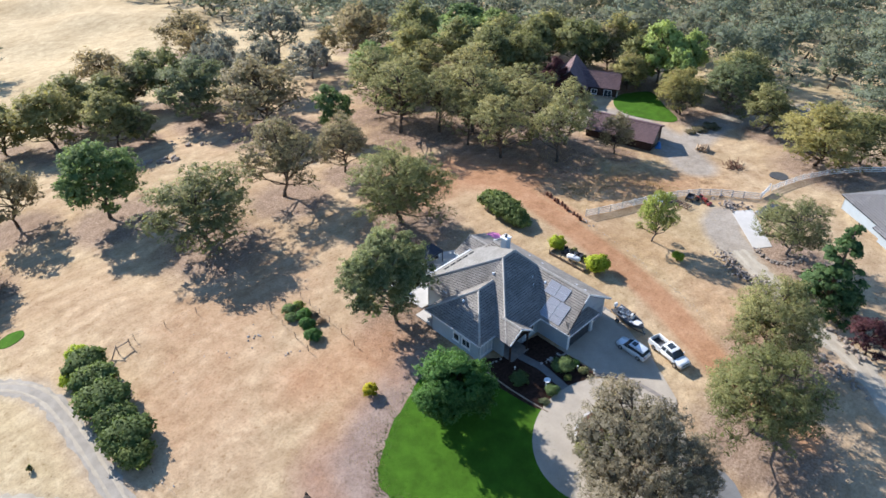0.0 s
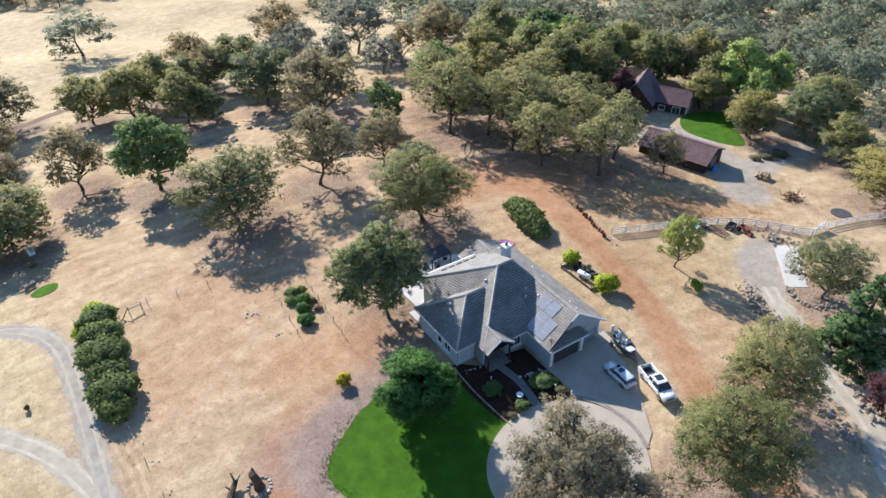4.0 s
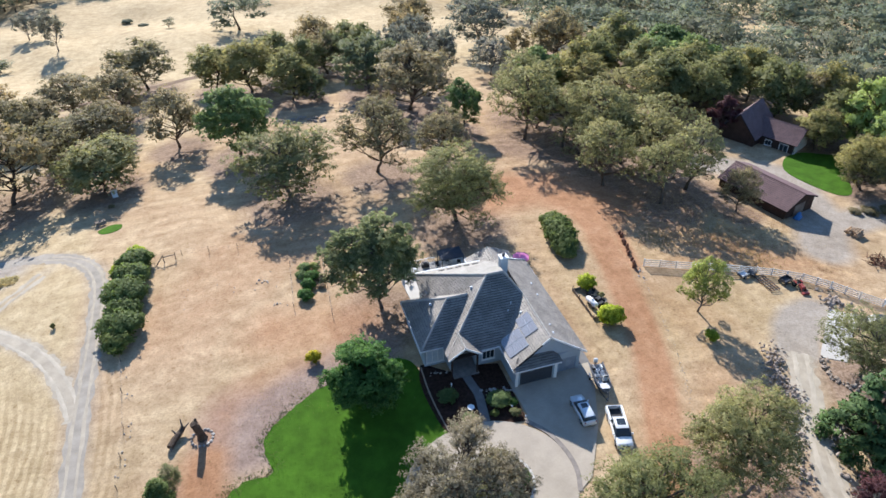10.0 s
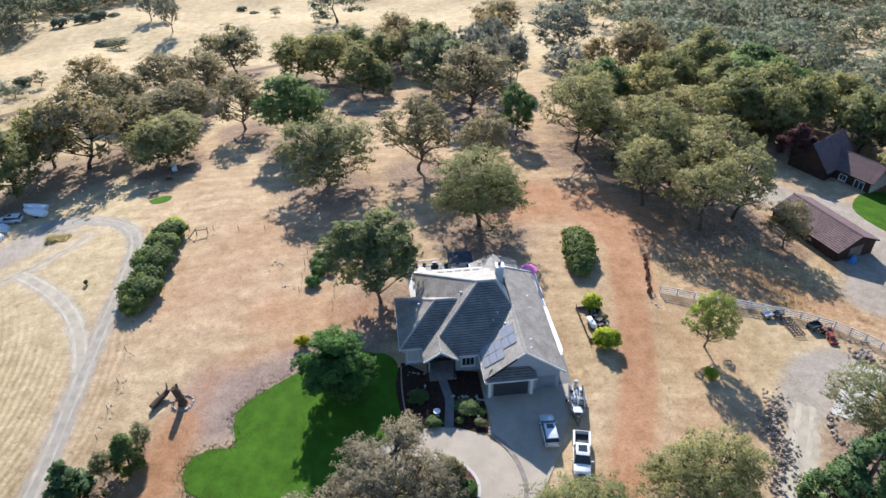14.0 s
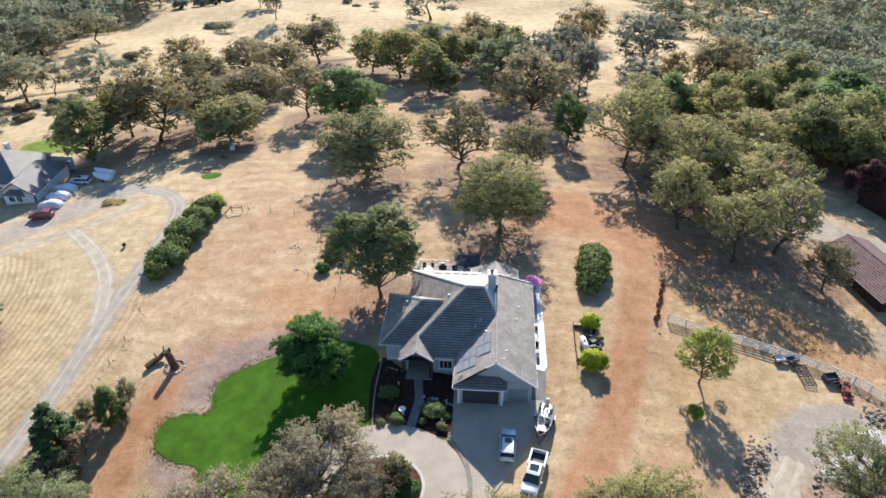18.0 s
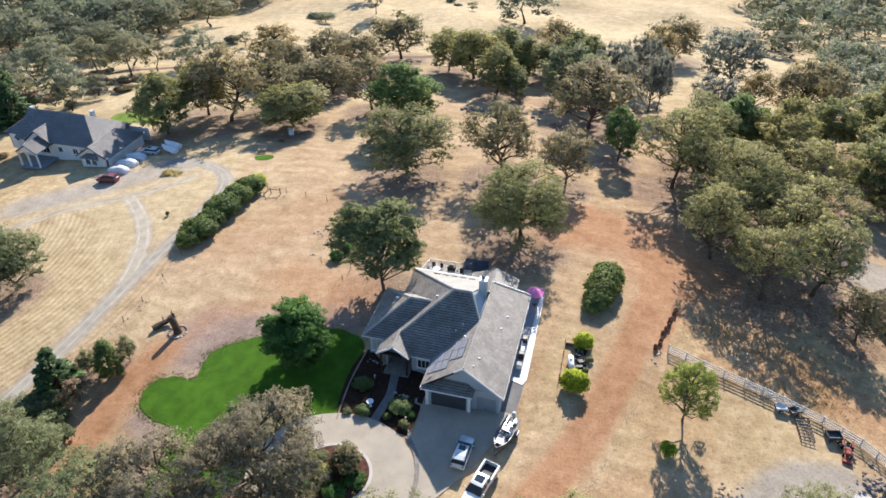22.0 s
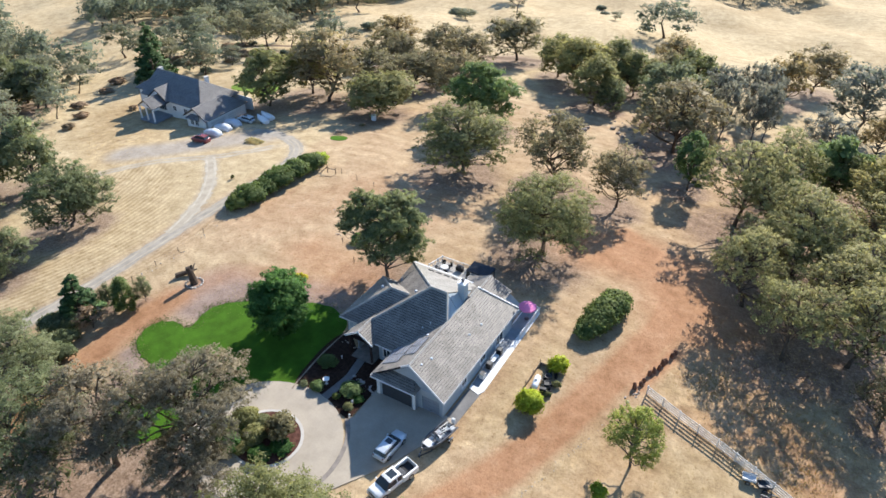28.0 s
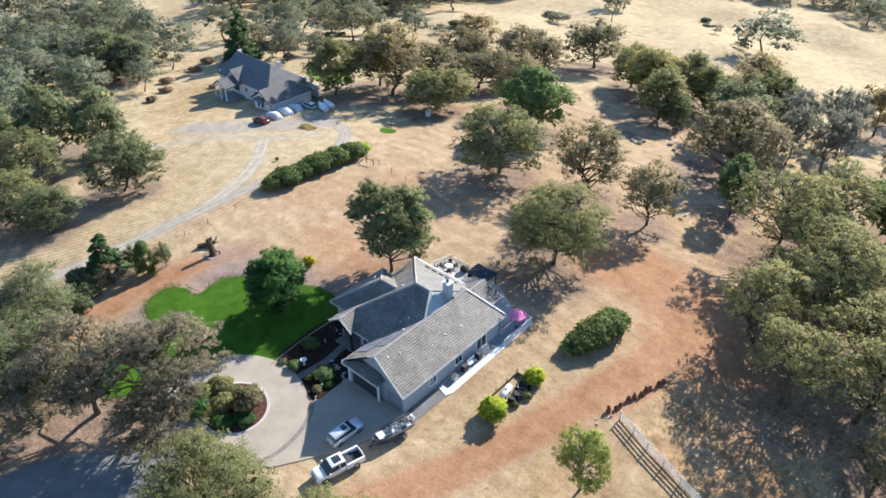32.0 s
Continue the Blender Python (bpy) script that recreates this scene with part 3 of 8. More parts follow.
def ragged(nm, amount=0.55):
    """The share of a soil with its edge broken up."""
    nn = noise_tex(nt, v, 0.35, 6, 0.7)
    return ramp(nt, math_node("ADD", math_node("MULTIPLY", share(nm), 1.0), math_node("MULTIPLY", math_node("SUBTRACT", nn, 0.5), amount)), [(0.15, (0, 0, 0)), (0.75, (1, 1, 1))])


big, mid, fine = noise_tex(nt, v, 0.045, 5, 0.6), noise_tex(nt, v, 0.33, 6, 0.65), noise_tex(nt, v, 3.2, 6, 0.75)
base = ramp(nt, mid, [(0.25, (0.372, 0.252, 0.148)), (0.5, (0.464, 0.331, 0.203)), (0.75, (0.556, 0.418, 0.268))])
straw = ramp(nt, mid, [(0.25, (0.372, 0.280, 0.153)), (0.5, (0.500, 0.389, 0.233)), (0.8, (0.607, 0.489, 0.312))])
red = ramp(nt, mid, [(0.25, (0.318, 0.164, 0.086)), (0.5, (0.418, 0.230, 0.126)), (0.8, (0.505, 0.308, 0.184))])
grey = ramp(nt, mid, [(0.25, (0.310, 0.265, 0.215)), (0.6, (0.400, 0.346, 0.285)), (0.8, (0.460, 0.402, 0.335))])
ashc = ramp(nt, mid, [(0.25, (0.25, 0.175, 0.14)), (0.7, (0.36, 0.272, 0.222))])
patches = ramp(nt, big, [(0.45, (0, 0, 0)), (0.68, (0.55, 0.55, 0.55))])
c = mixc(nt, patches, base, straw)
c = mixc(nt, ragged("gold", 0.7), c, straw)
wave = nt.nodes.new("ShaderNodeTexWave")
wave.wave_type, wave.inputs["Scale"].default_value, wave.inputs["Distortion"].default_value = "RINGS", 0.30, 3.2
wave.rings_direction, wave.inputs["Detail"].default_value, wave.inputs["Detail Scale"].default_value = "Z", 3.0, 0.8
centre = nt.nodes.new("ShaderNodeMapping")
centre.inputs["Location"].default_value = (112.0, -12.0, 0.0)
nt.links.new(v, centre.inputs["Vector"])
nt.links.new(centre.outputs["Vector"], wave.inputs["Vector"])
rows_c = ramp(nt, wave.outputs["Fac"], [(0.25, (0.82, 0.795, 0.76)), (0.7, (1.02, 1.02, 1.02))])
c = mixc(nt, share("mown"), c, mixc(nt, 1.0, c, rows_c, "MULTIPLY"))
# dark litter colour, which also carries the shade painted under the trees
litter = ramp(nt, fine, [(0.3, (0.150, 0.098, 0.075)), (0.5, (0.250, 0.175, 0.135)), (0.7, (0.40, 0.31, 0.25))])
c = mixc(nt, math_node("MULTIPLY", ragged("duff_shade", 1.3), 0.8), c, litter)
drag = nt.nodes.new("ShaderNodeTexWave")
drag.wave_type, drag.inputs["Scale"].default_value, drag.inputs["Distortion"].default_value = "RINGS", 0.09, 14.0
drag.inputs["Detail"].default_value, drag.inputs["Detail Scale"].default_value, drag.inputs["Detail Roughness"].default_value = 5.0, 0.5, 0.65
nt.links.new(v, drag.inputs["Vector"])
c = mixc(nt, math_node("SUBTRACT", 1.0, share("gold")), c, mixc(nt, 1.0, c, ramp(nt, drag.outputs["Fac"], [(0.15, (0.94, 0.93, 0.92)), (0.6, (1.0, 1.0, 1.0)), (0.95, (1.05, 1.05, 1.05))]), "MULTIPLY"))
pull = nt.nodes.new("ShaderNodeMapping")
pull.inputs["Scale"].default_value = (0.07, 0.85, 1.0)
pull.inputs["Rotation"].default_value = (0, 0, radians(9))
bent = nt.nodes.new("ShaderNodeVectorMath")
bent.operation = "ADD"
wob = nt.nodes.new("ShaderNodeTexNoise")
wob.inputs["Scale"].default_value, wob.inputs["Detail"].default_value = 0.03, 2.0
nt.links.new(v, wob.inputs["Vector"])
far_wob = nt.nodes.new("ShaderNodeVectorMath")
far_wob.operation = "SCALE"
far_wob.inputs["Scale"].default_value = 26.0
nt.links.new(wob.outputs["Color"], far_wob.inputs[0])
nt.links.new(v, bent.inputs[0])
nt.links.new(far_wob.outputs[0], bent.inputs[1])
nt.links.new(bent.outputs[0], pull.inputs["Vector"])
streak = ramp(nt, noise_tex(nt, pull.outputs["Vector"], 1.0, 5, 0.65), [(0.30, (0.84, 0.81, 0.78)), (0.47, (1.0, 1.0, 1.0)), (0.7, (1.10, 1.105, 1.11))])
c = mixc(nt, 0.85, c, mixc(nt, 1.0, c, streak, "MULTIPLY"))
clod = ramp(nt, noise_tex(nt, v, 1.3, 3, 0.55), [(0.62, (1.0, 1.0, 1.0)), (0.70, (0.66, 0.60, 0.52))])
c = mixc(nt, share("rough"), c, mixc(nt, 1.0, c, ramp(nt, noise_tex(nt, v, 0.7, 6, 0.75), [(0.33, (0.50, 0.40, 0.33)), (0.5, (0.92, 0.86, 0.80)), (0.66, (1.25, 1.17, 1.02))]), "MULTIPLY"))
c = mixc(nt, 0.75, c, mixc(nt, 1.0, c, clod, "MULTIPLY"))
c = mixc(nt, ragged("ash"), c, ashc)
c = mixc(nt, ragged("soil"), c, red)
c = mixc(nt, ragged("gravel", 0.5), c, grey)
broad = ramp(nt, noise_tex(nt, v, 0.017, 6, 0.7), [(0.36, (0.80, 0.77, 0.72)), (0.5, (0.98, 0.98, 0.98)), (0.66, (1.06, 1.06, 1.06))])
c = mixc(nt, 1.0, c, broad, "MULTIPLY")
swirl = nt.nodes.new("ShaderNodeTexNoise")
swirl.inputs["Scale"].default_value, swirl.inputs["Detail"].default_value, swirl.inputs["Distortion"].default_value = 0.16, 8.0, 2.2
swirl.inputs["Roughness"].default_value = 0.72
nt.links.new(v, swirl.inputs["Vector"])
c = mixc(nt, 1.0, c, ramp(nt, swirl.outputs["Fac"], [(0.30, (0.86, 0.84, 0.82)), (0.48, (1.0, 1.0, 1.0)), (0.68, (1.07, 1.075, 1.08))]), "MULTIPLY")
speck = ramp(nt, fine, [(0.28, (0.62, 0.60, 0.57)), (0.5, (0.95, 0.95, 0.95)), (0.8, (1.12, 1.12, 1.12))])
c = mixc(nt, 1.0, c, speck, "MULTIPLY")
blot = ramp(nt, noise_tex(nt, v, 0.9, 6, 0.8), [(0.3, (0.82, 0.80, 0.77)), (0.6, (1.04, 1.04, 1.04))])
c = mixc(nt, 1.0, c, blot, "MULTIPLY")
nt.links.new(c, b.inputs["Base Color"])
bump(nt, b, math_node("ADD", math_node("MULTIPLY", mid, 0.6), math_node("MULTIPLY", fine, 0.4)), 0.8, 0.16)
ground_me.materials.append(m_ground)
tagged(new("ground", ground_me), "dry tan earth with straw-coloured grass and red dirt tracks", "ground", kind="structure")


def drape(name, outline, dz, material, label, category, depth=0.25, step=2.5, kind="structure", parent=None):
    """A slab that follows the ground inside an outline."""
    bm = bmesh.new()
    vs = [bm.verts.new((x, y, 0)) for x, y in outline]
    f = bm.faces.new(vs)
    if f.normal.z < 0:
        f.normal_flip()
    bmesh.ops.triangulate(bm, faces=[f])
    for _ in range(5):
        long = [e for e in bm.edges if e.calc_length() > step]
        if not long:
            break
        bmesh.ops.subdivide_edges(bm, edges=long, cuts=1)
        bmesh.ops.triangulate(bm, faces=bm.faces[:])
    bm.normal_update()
    edges = [e for e in bm.edges if e.is_boundary]
    for q in bm.verts:
        q.co.z = float(Z(q.co.x, q.co.y)) + dz
    ext = bmesh.ops.extrude_edge_only(bm, edges=edges)
    for q in ext["geom"]:
        if isinstance(q, bmesh.types.BMVert):
            q.co.z -= depth
    bmesh.ops.recalc_face_normals(bm, faces=bm.faces[:])
    ob = part(name, bm, material, parent)
    if parent is None:
        tagged(ob, label, category, kind=kind)
    return ob


def ribbon(line, w):
    """The outline of a strip of width w along a line."""
    left, right = [], []
    for i, (x, y) in enumerate(line):
        x0, y0 = line[max(0, i - 1)]
        x1, y1 = line[min(len(line) - 1, i + 1)]
        d = math.hypot(x1 - x0, y1 - y0) or 1
        px, py = -(y1 - y0) / d * w / 2, (x1 - x0) / d * w / 2
        left.append((x + px, y + py))
        right.append((x - px, y - py))
    return left + right[::-1]


def strip(name, line, w, dz, material, label, category, depth=0.2, parent=None):
    """A band of width w that follows the ground along a line."""
    o = ribbon(line, w)
    n = len(line)
    bm = bmesh.new()
    L = [bm.verts.new((x, y, float(Z(x, y)) + dz)) for x, y in o[:n]]
    R = [bm.verts.new((x, y, float(Z(x, y)) + dz)) for x, y in o[n:][::-1]]
    for i in range(n - 1):
        bm.faces.new((L[i], R[i], R[i + 1], L[i + 1]))
    bm.normal_update()
    ext = bmesh.ops.extrude_edge_only(bm, edges=[e for e in bm.edges if e.is_boundary])
    for q in ext["geom"]:
        if isinstance(q, bmesh.types.BMVert):
            q.co.z -= depth
    bmesh.ops.recalc_face_normals(bm, faces=bm.faces[:])
    ob = part(name, bm, material, parent)
    if parent is None:
        tagged(ob, label, category, kind="structure")
    return ob


def ragged_strip(name, line, w, dz, material, label, category, seed, jag=0.22):
    """A strip whose edges wander a little."""
    rng = random.Random(seed)
    o = ribbon(curve(line, 3), w)
    n = len(o) // 2
    bm = bmesh.new()
    rows_ = []
    for i in range(n):
        (ax, ay), (cx, cy) = o[i], o[2 * n - 1 - i]
        ja, jc = rng.uniform(-jag, jag) / w, rng.uniform(-jag, jag) / w
        row = []
        for t in (ja, 0.33, 0.67, 1 + jc):
            x, y = ax + (cx - ax) * t, ay + (cy - ay) * t
            row.append(bm.verts.new((x, y, float(Z(x, y)) + (dz if 0.1 < t < 0.9 else 0.005))))
        rows_.append(row)
    for a, c2 in zip(rows_, rows_[1:]):
        for k in range(3):
            bm.faces.new((a[k], a[k + 1], c2[k + 1], c2[k]))
    bmesh.ops.recalc_face_normals(bm, faces=bm.faces[:])
    return tagged(part(name, bm, material), label, category, kind="structure")


ragged_strip("gravel_road", ROAD_L[::3], 2.7, 0.035, M["greygravel"], "grey gravel road with pale edges across the straw field", "road", 1, 0.3)
for k, off in enumerate((-0.62, 0.66)):
    ragged_strip("wheel_track", [(x + off, y + 0.25 * off) for x, y in ROAD_L[9:-18:4]], 0.62, 0.045, M["gravelroad"], "paler wheel track worn into the grey gravel road", "track", 31 + k, 0.2)
ragged_strip("dirt_track", FORK_L[::3], 2.5, 0.02, M["gravelroad"], "pale dry dirt track through mown straw", "track", 2, 0.45)
for k, off in enumerate((-0.8, 0.8)):
    ragged_strip("wheel_track", [(x + off * 0.8, y + off * 0.55) for x, y in FORK_L[2::3]], 0.6, 0.03, M["palegravel"], "pale dusty wheel track through dry grass", "track", 4 + k, 0.15)
for k, off in enumerate((-0.75, 0.75)):
    ragged_strip("wheel_track", [(x - off * 0.6, y + off * 0.8) for x, y in ARC_L[::3]], 0.7, 0.03, M["gravelroad"], "faint pale wheel track curving over the straw field", "track", 41 + k, 0.3)
FAR_TRACK = curve([(-158, 92), (-149, 112), (-138, 124), (-119, 129), (-95, 134), (-68, 141), (-42, 149), (-15, 158)])
ragged_strip("dirt_road", FAR_TRACK[::3], 3.2, 0.05, M["dirtroad"], "brown dirt road along the foot of the golden hill", "road", 7, 0.5)
ragged_strip("gravel_road", ROAD_R[::3], 3.3, 0.035, M["gravelroad"], "pale tan gravel road beside boulders", "road", 5, 0.4)
for k, off in enumerate((-0.75, 0.75)):
    ragged_strip("wheel_track", [(x + off * 0.85, y - off * 0.5) for x, y in ROAD_R[2::3]], 0.95, 0.045, M["palegravel"], "pale wheel track on the tan gravel road", "track", 51 + k, 0.15)


# ---- paved and planted surfaces by the house ----
APRON = [(-4.9, 1.2), (-4.7, -4.6), (-5.3, -4.9), (-2.6, -9.0), (-2.2, -12.5), (-2.9, -15.6), (-1.2, -14.6), (0.6, -11.8), (3.0, -8.0), (4.2, -5.0), (6.0, -1.0), (6.2, 1.2)]
drape("driveway", APRON, 0.095, M["concrete"], "pale concrete driveway in front of the garage, half in shade", "driveway")
C_ISL = (-11.8, -12.2)
ring_o = [(C_ISL[0] + 9.3 * math.cos(a) * (1.08 if math.cos(a) < 0 else 1.0), C_ISL[1] + 8.6 * math.sin(a)) for a in np.linspace(0, 2 * math.pi, 56, endpoint=False)]
drape("circular_drive", ring_o, 0.085, M["concrete"], "pale concrete circular drive round a planted island", "driveway", step=3)
strip("driveway_band", curve([(-5.2, -5.2), (-3.4, -7.6), (-2.5, -10.5), (-2.4, -13.2), (-3.2, -15.8)]), 0.55, 0.11, M["band"], "curved band of darker exposed aggregate in the driveway", "paving band")
strip("island_kerb", [(C_ISL[0] + 4.35 * math.cos(a), C_ISL[1] + 4.0 * math.sin(a)) for a in np.linspace(0, 2 * math.pi, 40)], 0.35, 0.13, M["greyslab"], "low pale kerb round the planted island", "kerb")
drape("island_bed", [(C_ISL[0] + 4.25 * math.cos(a), C_ISL[1] + 3.9 * math.sin(a)) for a in np.linspace(0, 2 * math.pi, 32, endpoint=False)], 0.12, M["redmulch"], "red-brown mulch bed in the middle of the circular drive", "planting bed", kind="structure")
LAWN = curve([(-29.9, 6.7), (-32.6, 5.0), (-35.0, 3.0), (-35.6, 0.6), (-34.4, -1.2), (-35.4, -2.9), (-38.4, -2.9), (-40.2, -4.6), (-40.2, -7.2), (-38.6, -9.0), (-36.5, -10.0), (-33.6, -10.8), (-32.6, -14), (-31.5, -19.5), (-27, -22), (-22.5, -17.5), (-20.6, -12.5), (-17.7, -7.2), (-14.4, -5.0), (-15.0, 0.5), (-15.1, 5), (-15.6, 8.5), (-20, 10.4), (-25, 9)], 5, True)
lawn_rng = random.Random(21)
LAWN = [(x + lawn_rng.gauss(0, 0.1), y + lawn_rng.gauss(0, 0.1)) for x, y in LAWN]
drape("lawn", LAWN, 0.05, M["lawn"], "deep green watered lawn with an uneven edge", "lawn", step=2.0)
BED = curve([(-14.7, 7.5), (-15.5, 5), (-15.5, 1), (-14.6, -3.9), (-12, -3.6), (-10.2, -3.3)], 4) + [(-9.5, -3.3), (-8.0, -3.4)] + curve([(-7.6, -3.3), (-5.9, -4.7), (-5.0, -4.4), (-5.0, 4.6)], 4) + [(-7.5, 5.2), (-11.5, 5.2), (-14, 7.3)]
drape("planting_bed", BED, 0.06, M["mulch"], "dark bark mulch bed in front of the house", "planting bed", step=2)
strip("front_walk", curve([(-9.8, 5.0), (-9.5, 2.6), (-9.2, 0.4), (-9.5, -2.0), (-9.8, -3.9)]), 1.1, 0.1, M["darkpave"], "dark concrete path from the drive to the porch", "path")
strip("bed_edging", curve([(-14.75, 7.0), (-14.9, 3.5), (-14.85, 0.8), (-14.6, -2.2), (-14.3, -4.7)]), 0.16, 0.14, M["palewood"], "thin weathered board edging between bed and lawn", "edging")
strip("side_walk", [(5.6, 0.5), (5.75, 4), (5.9, 7)], 1.7, 0.06, M["asphalt"], "grey side yard strip beside the garage", "path")
drape("side_patio", [(5.0, 6.6), (6.5, 6.2), (6.9, 7.2), (6.6, 24.6), (4.2, 24.6), (4.2, 20.0), (5.0, 20.0)], 0.12, M["white"], "pale concrete walk along the house wall", "walk")
drape("side_paving", [(5.02, 7.3), (6.0, 7.3), (6.0, 24.3), (4.4, 24.3), (4.4, 20.1), (5.02, 20.1)], 0.135, M["bluepave"], "blue-grey paving along the house wall", "paving")
drape("back_patio", [(-12.4, 19.8), (4.0, 19.8), (4.0, 24.5), (-1, 25.5), (-2.2, 28.2), (-11.9, 28.2), (-12.6, 25)], 0.16, M["greyslab"], "pale concrete patio behind the house", "patio")
drape("asphalt_drive", curve([(-10.5, -20), (-15, -23.2), (-21, -28.5), (-24, -34.5), (-28, -44), (-20, -46), (-15, -37), (-10.5, -30), (-6.5, -24)], 4, True), 0.045, M["asphalt"], "grey asphalt access road in the shade of oaks", "road", step=3)
drape("pale_slab", [(45.8, 2.0), (49.4, -0.2), (43.5, -5.0), (40.0, -8.0), (37.0, -6.2)], 0.07, M["greyslab"], "pale concrete slab beside the gravel yard", "slab")
drape("round_pad", [(67 + 1.9 * math.cos(a), 2.6 + 1.7 * math.sin(a)) for a in np.linspace(0, 6.283, 20, endpoint=False)], 0.12, M["darkmetal"], "round dark cover on the ground", "cover")
drape("neighbour_lawn", curve([(71.3, 41), (74.1, 32.4), (78, 31), (82.9, 37.2), (88.6, 44.4), (84, 47.5), (80, 48.4), (75, 46.5)], 4, True), 0.06, M["lawn"], "green lawn beside the red-roofed house", "lawn")
drape("far_lawn", curve([(-112, 84), (-104, 88), (-97, 84), (-95, 77), (-103, 78), (-110, 79)], 4, True), 0.06, M["lawn2"], "yellow-green lawn behind the far house", "lawn")
drape("pool_deck", [(-112 + 7.5 * math.cos(a), 74.6 + 3.2 * math.sin(a)) for a in np.linspace(0, 6.283, 28, endpoint=False)], 0.10, M["greyslab"], "pale concrete deck round a swimming pool", "deck", step=4)
drape("swimming_pool", [(-112 + (4.6 + 0.5 * math.cos(2 * a)) * math.cos(a), 75.0 + 1.7 * math.sin(a)) for a in np.linspace(0, 6.283, 28, endpoint=False)], 0.14, M["pool"], "small teal swimming pool behind the far house", "pool", step=4)
drape("green_patch", curve([(-58.6, 59.0), (-56.5, 60.3), (-54.6, 59.6), (-55.0, 57.8), (-57.4, 57.4)], 4, True), 0.06, M["lawn"], "small patch of green grass under an oak", "grass patch")


# ---- trees ----
def unit(v_):
    return v_ / (np.linalg.norm(v_, axis=-1, keepdims=True) + 1e-9)


def leaf_cloud(rng, centres, radii, counts, size, droop=0.0, up=0.35, flat=0.72, own=0.25):
    """Loose leaf sprays gathered in clumps; gives (n, 4, 3): three corners and the normal that the spray shares with its clump."""
    C, Rr, Nn = np.array(centres, float), np.array(radii, float), np.array(counts, int)
    mid_ = np.array([C[:, 0].mean(), C[:, 1].mean(), C[:, 2].min() * 0.6 + C[:, 2].mean() * 0.4])
    half = np.maximum(C.max(0) - C.min(0), 0.1) / 2
    i = np.repeat(np.arange(len(C)), Nn)
    n = len(i)
    d = unit(rng.normal(size=(n, 3)))
    d[:, 2] = np.abs(d[:, 2]) * 0.9 - up * (rng.random(n) < 0.45)
    rad = Rr[i] * (0.35 + 0.7 * rng.random(n)) * np.where(rng.random(n) < 0.15, 1.25, 1.0)
    p = C[i] + d * rad[:, None] * np.array([1, 1, flat])
    p[:, 2] -= droop * np.maximum(0, rad - 0.6 * Rr[i])
    crown = unit((p - mid_) / half)
    nrm = unit(d + rng.normal(size=(n, 3)) * 0.6 + np.array([0, 0, 0.35]))
    soft_n = unit(d * 0.45 + crown * 0.85 + nrm * own)
    a = unit(np.cross(nrm, rng.normal(size=(n, 3))))
    b = np.cross(nrm, a)
    s = size * (0.6 + 0.8 * rng.random(n))[:, None]
    return np.stack([p - a * s * 0.9, p + a * s * 0.9 - b * s * 0.2, p + b * s * 1.3, soft_n], 1)


def even_dirs(rng, n, lo, hi, jit):
    """Directions spread evenly between two heights of the unit sphere."""
    k = np.arange(n) + 0.5
    z = np.clip(hi - (hi - lo) * k / n + rng.normal(size=n) * jit * 0.5, -1, 1)
    a = 2.39996 * k + rng.uniform(0, 6.283) + rng.normal(size=n) * jit
    r = np.sqrt(1 - z * z)
    return np.stack([r * np.cos(a), r * np.sin(a), z], 1)


